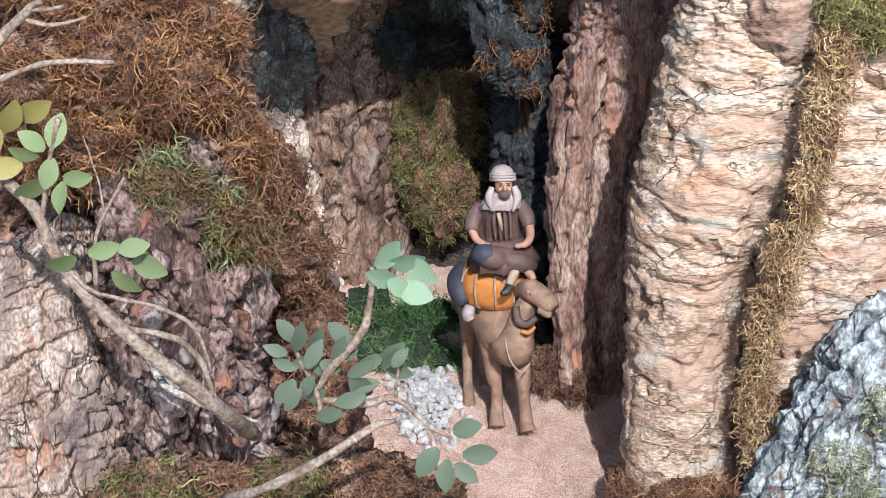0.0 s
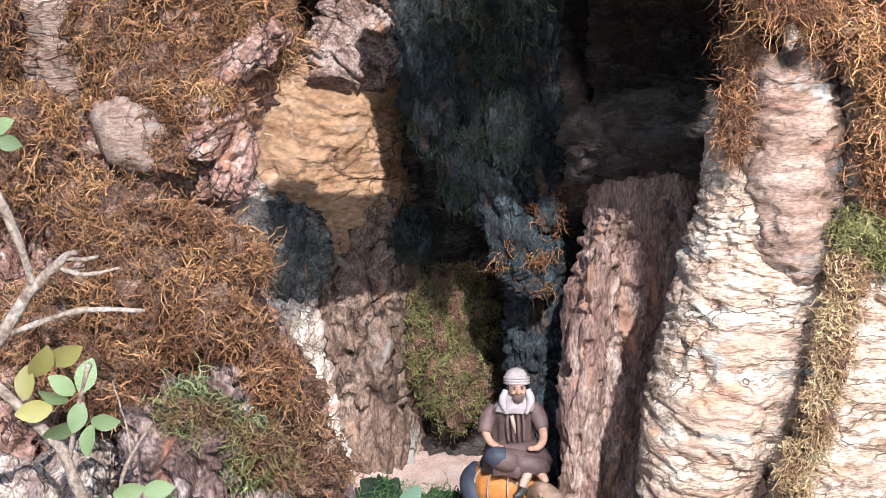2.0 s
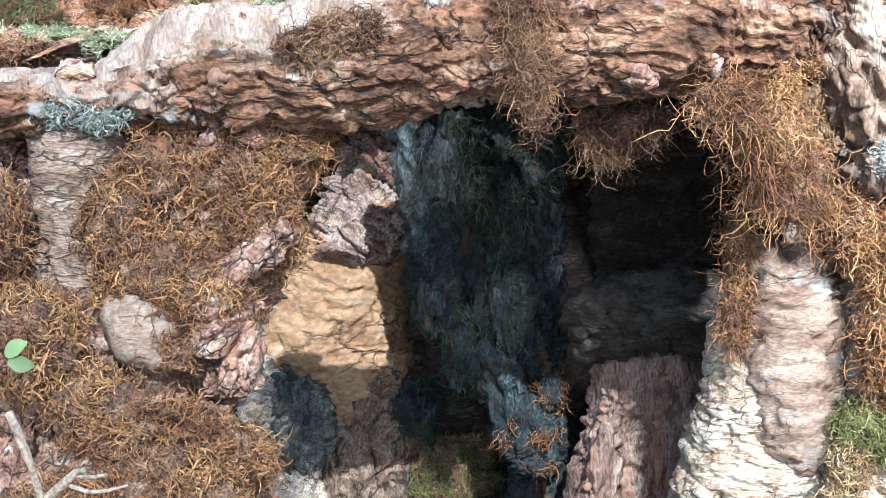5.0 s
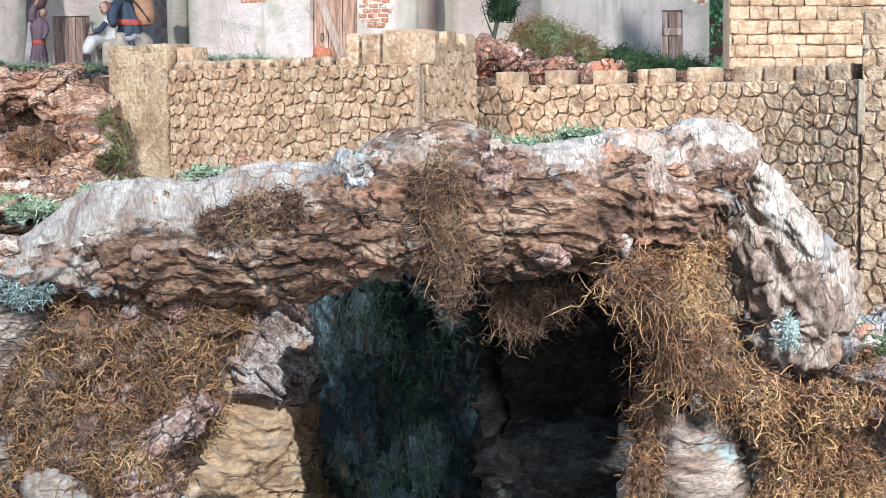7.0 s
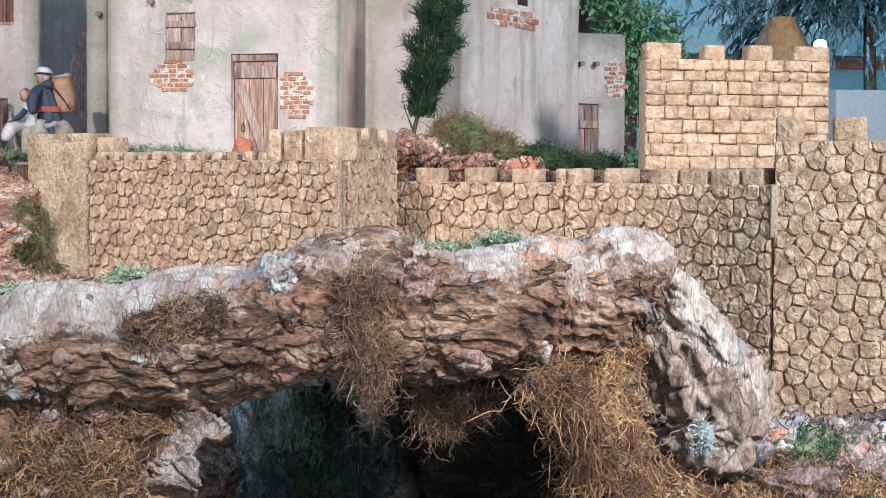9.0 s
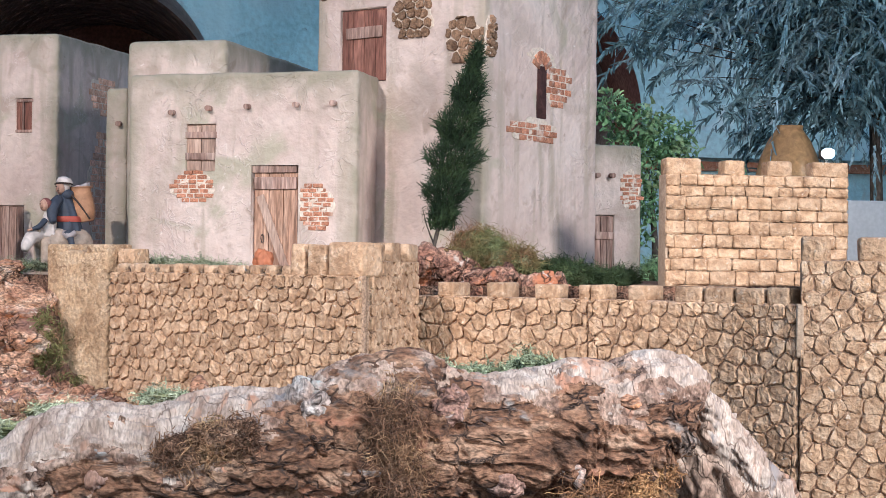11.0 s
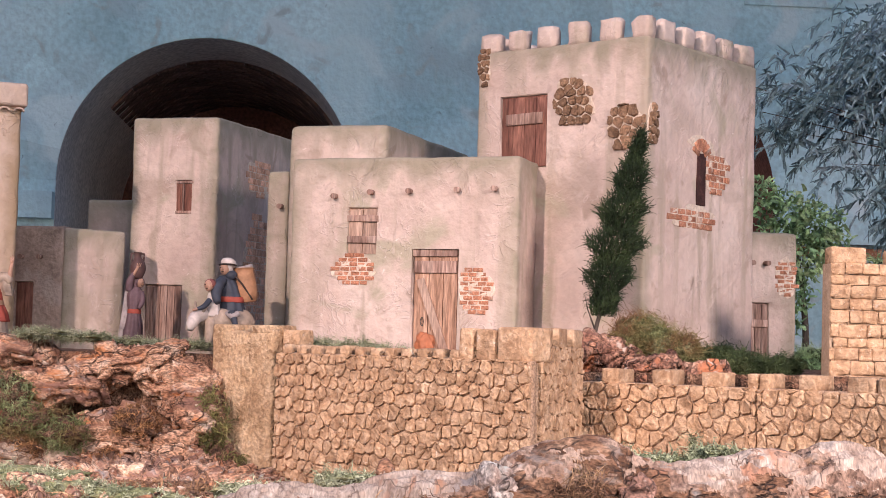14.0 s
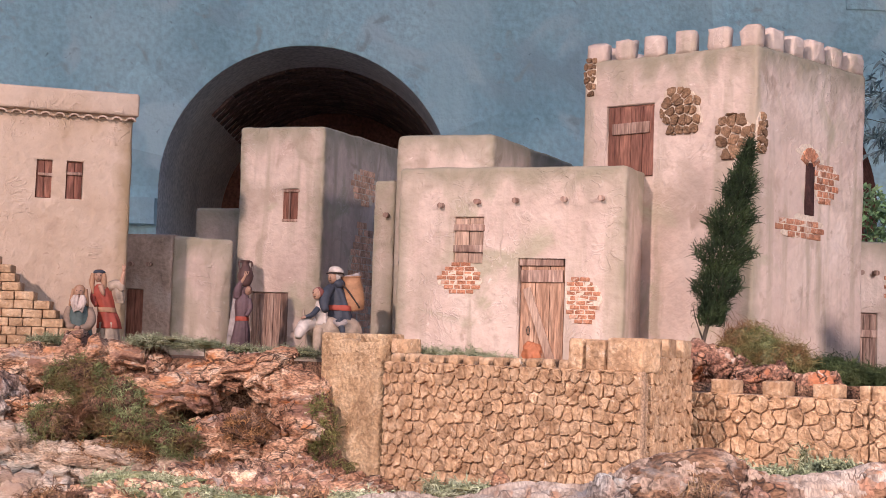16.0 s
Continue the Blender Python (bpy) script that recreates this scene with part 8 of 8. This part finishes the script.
def tree(name, label, base, top, rt, clumps, n, length, width, mat, seed, droop, curl=0.3, weep=False):
    """A tree: tapered trunk, limbs to each clump, and leaves about them. clumps: rows of (x, y, z, r)."""
    rg = np.random.RandomState(seed)
    root = thing(name, label, "tree", "trees", at=base)
    twig(root, [base, tuple((a + b) / 2 + 0.01 for a, b in zip(base, top)), top], [rt, rt * 0.8, rt * 0.5], "trunk", M_BARKT)
    P, D = [], []
    for x, y, z, r in clumps:
        twig(root, [top, ((top[0] + x) / 2, (top[1] + y) / 2, (top[2] + z) / 2 + r * 0.3), (x, y, z)], [rt * 0.08, rt * 0.05, rt * 0.03], "limb", M_BARKT)
        m = int(n * r * r / sum(c[3] ** 2 for c in clumps))
        if weep:        # leaves in pairs along thin hanging twigs
            k = max(3, m // 30)
            st = np.array([x, y, z]) + rg.normal(0, 0.45 * r, (k, 3))
            d0 = rg.normal(0, 1, (k, 3)) * np.array([1, 0.8, 0.35]) + np.array([-0.35, -0.3, 0.1])
            d0 /= np.linalg.norm(d0, axis=1)[:, None]
            ln = r * rg.uniform(0.9, 2.0, (k, 1))
            for f in np.linspace(0.05, 1, 30):
                P.append(st + d0 * ln * f + np.array([0, 0, -0.55]) * ln * f * f)
                D.append(d0 * 0.8 + np.array([0, 0, -1.1]) * f + rg.normal(0, 0.42, (k, 3)))
            continue
        v = rg.normal(0, 1, (m, 3))
        v /= np.linalg.norm(v, axis=1)[:, None]
        q = rg.uniform(0.25, 1, (m, 1)) ** 0.6
        P.append(np.array([x, y, z]) + v * q * r * (0.8 + 0.4 * rg.rand(m, 1)))
        D.append(v * 0.6 + rg.normal(0, 0.5, (m, 3)))
    spray("crown", root, np.concatenate(P), np.concatenate(D), length, width, mat, seed, curl, droop)
    return root


rg_ = random.Random(12)
cl = [(rg_.uniform(1.45, 2.9), 5.2 + rg_.uniform(-0.3, 0.3), rg_.uniform(2.15, 2.75), rg_.uniform(0.10, 0.19)) for _ in range(90)]
cl = [c for c in cl if (c[0] > 1.78 or c[2] > 2.5) and c[2] > 2.06 + 0.30 * max(0, 1.75 - c[0]) and c[2] < 2.25 + 0.9 * (c[0] - 1.35)]
cl += [(1.30, 5.15, 2.36, .07), (1.40, 5.15, 2.30, .08), (1.36, 5.2, 2.44, .09), (1.24, 5.2, 2.46, .06), (1.55, 5.1, 2.20, .08), (1.68, 5.1, 2.10, .08), (1.78, 5.1, 2.02, .07), (1.5, 5.1, 2.42, .1), (2.05, 5.1, 2.12, .12), (1.9, 5.15, 2.15, .12)]
tree("olive_tree", "large olive-like tree with narrow blue-green leaves", (2.20, 5.2, 0.0), (2.15, 5.2, 2.15), 0.06, cl, 76000, 0.036, 0.0040, M_OLIVE, 21, 0.25, 0.08, True)
tree("small_tree", "slender leafy tree behind the little house", (1.075, 3.8, 1.5), (1.06, 3.8, 1.80), 0.016,
     [(0.97, 3.8, 1.96, .045), (1.04, 3.8, 1.93, .05), (1.10, 3.8, 1.90, .06), (1.06, 3.8, 1.83, .06), (1.13, 3.8, 1.85, .05), (1.0, 3.82, 1.88, .04), (1.05, 3.8, 1.74, .04), (1.15, 3.8, 1.79, .03), (1.04, 3.8, 1.67, .03)],
     2300, 0.017, 0.0048, M_IVY, 22, 0.3)
moss("green plant at the tree's foot", [(1.07, 3.7, 1.585, .05, .04, .03), (1.0, 3.6, 1.575, .04, .04, .02)], 900, M_IVY, 51, 0.03, 0.001, bed=M_MOSS_G, lift=0.8)


def lathe(name, prof, c, mat):
    bm = bmesh.new()
    rings = []
    for r, z in prof:
        rings.append([bm.verts.new((c[0] + r * math.cos(2 * math.pi * i / 28), c[1] + r * math.sin(2 * math.pi * i / 28), c[2] + z)) for i in range(28)])
    for a, b in zip(rings, rings[1:]):
        for i in range(28):
            bm.faces.new((a[i], a[(i + 1) % 28], b[(i + 1) % 28], b[i])).smooth = True
    bm.faces.new(rings[0][::-1])
    return part(name, bm, mat, None)


PZ = 1.56
tagged(lathe("plant_pot", [(0.07, 0), (0.105, 0.12), (0.112, 0.24), (0.104, 0.31), (0.086, 0.38), (0.064, 0.43), (0.046, 0.455), (0.040, 0.465), (0.043, 0.475), (0.034, 0.475), (0.030, 0.45)], (1.765, 4.9, PZ), M_TERRA), "large glazed terracotta jar behind the gate", "pot")
lamp = thing("floodlight", "small bright floodlight behind the gate tower", "lamp", at=(1.83, 4.75, PZ))
bm = bmesh.new()
rod(bm, (1.83, 4.76, PZ), (1.83, 4.76, 1.925), 0.006, 0.006)
part("stand", bm, M_IRON, lamp)
part("housing", worn_block(1.813, 1.847, 4.745, 4.785, 1.926, 1.958, None, r=0.010), M_IRON, lamp)
M_GLOW = bpy.data.materials.new("lamp_glow")
M_GLOW.use_nodes = True
M_GLOW.node_tree.nodes["Principled BSDF"].inputs["Emission Color"].default_value = (1.0, 0.95, 0.88, 1)
M_GLOW.node_tree.nodes["Principled BSDF"].inputs["Emission Strength"].default_value = 40
bm = bmesh.new()
blob(bm, (1.83, 4.742, 1.943), (0.021, 0.007, 0.016), 0)
part("lens", bm, M_GLOW, lamp, "glowing white lens")
gb = thing("plinth", "plain grey plinth beside the gate tower", "plinth", at=(1.80, 3.95, 1.5))
part("body", worn_block(1.575, 2.3, 3.9, 4.3, 1.5, 1.768, None, r=0.004), surf("grey_paint", [(0.3, (0.40, 0.40, 0.41)), (0.7, (0.50, 0.50, 0.50))], 6, 100, 0.06, bump=0.2), gb)
moss("green potted plant leaves behind the gate", [(1.56, 4.2, 1.78, .03, .03, .02), (1.50, 4.6, 1.85, .02, .02, .02)], 220, M_IVY, 52, 0.04, 0.003, bed=M_MOSS_G, lift=0.7)
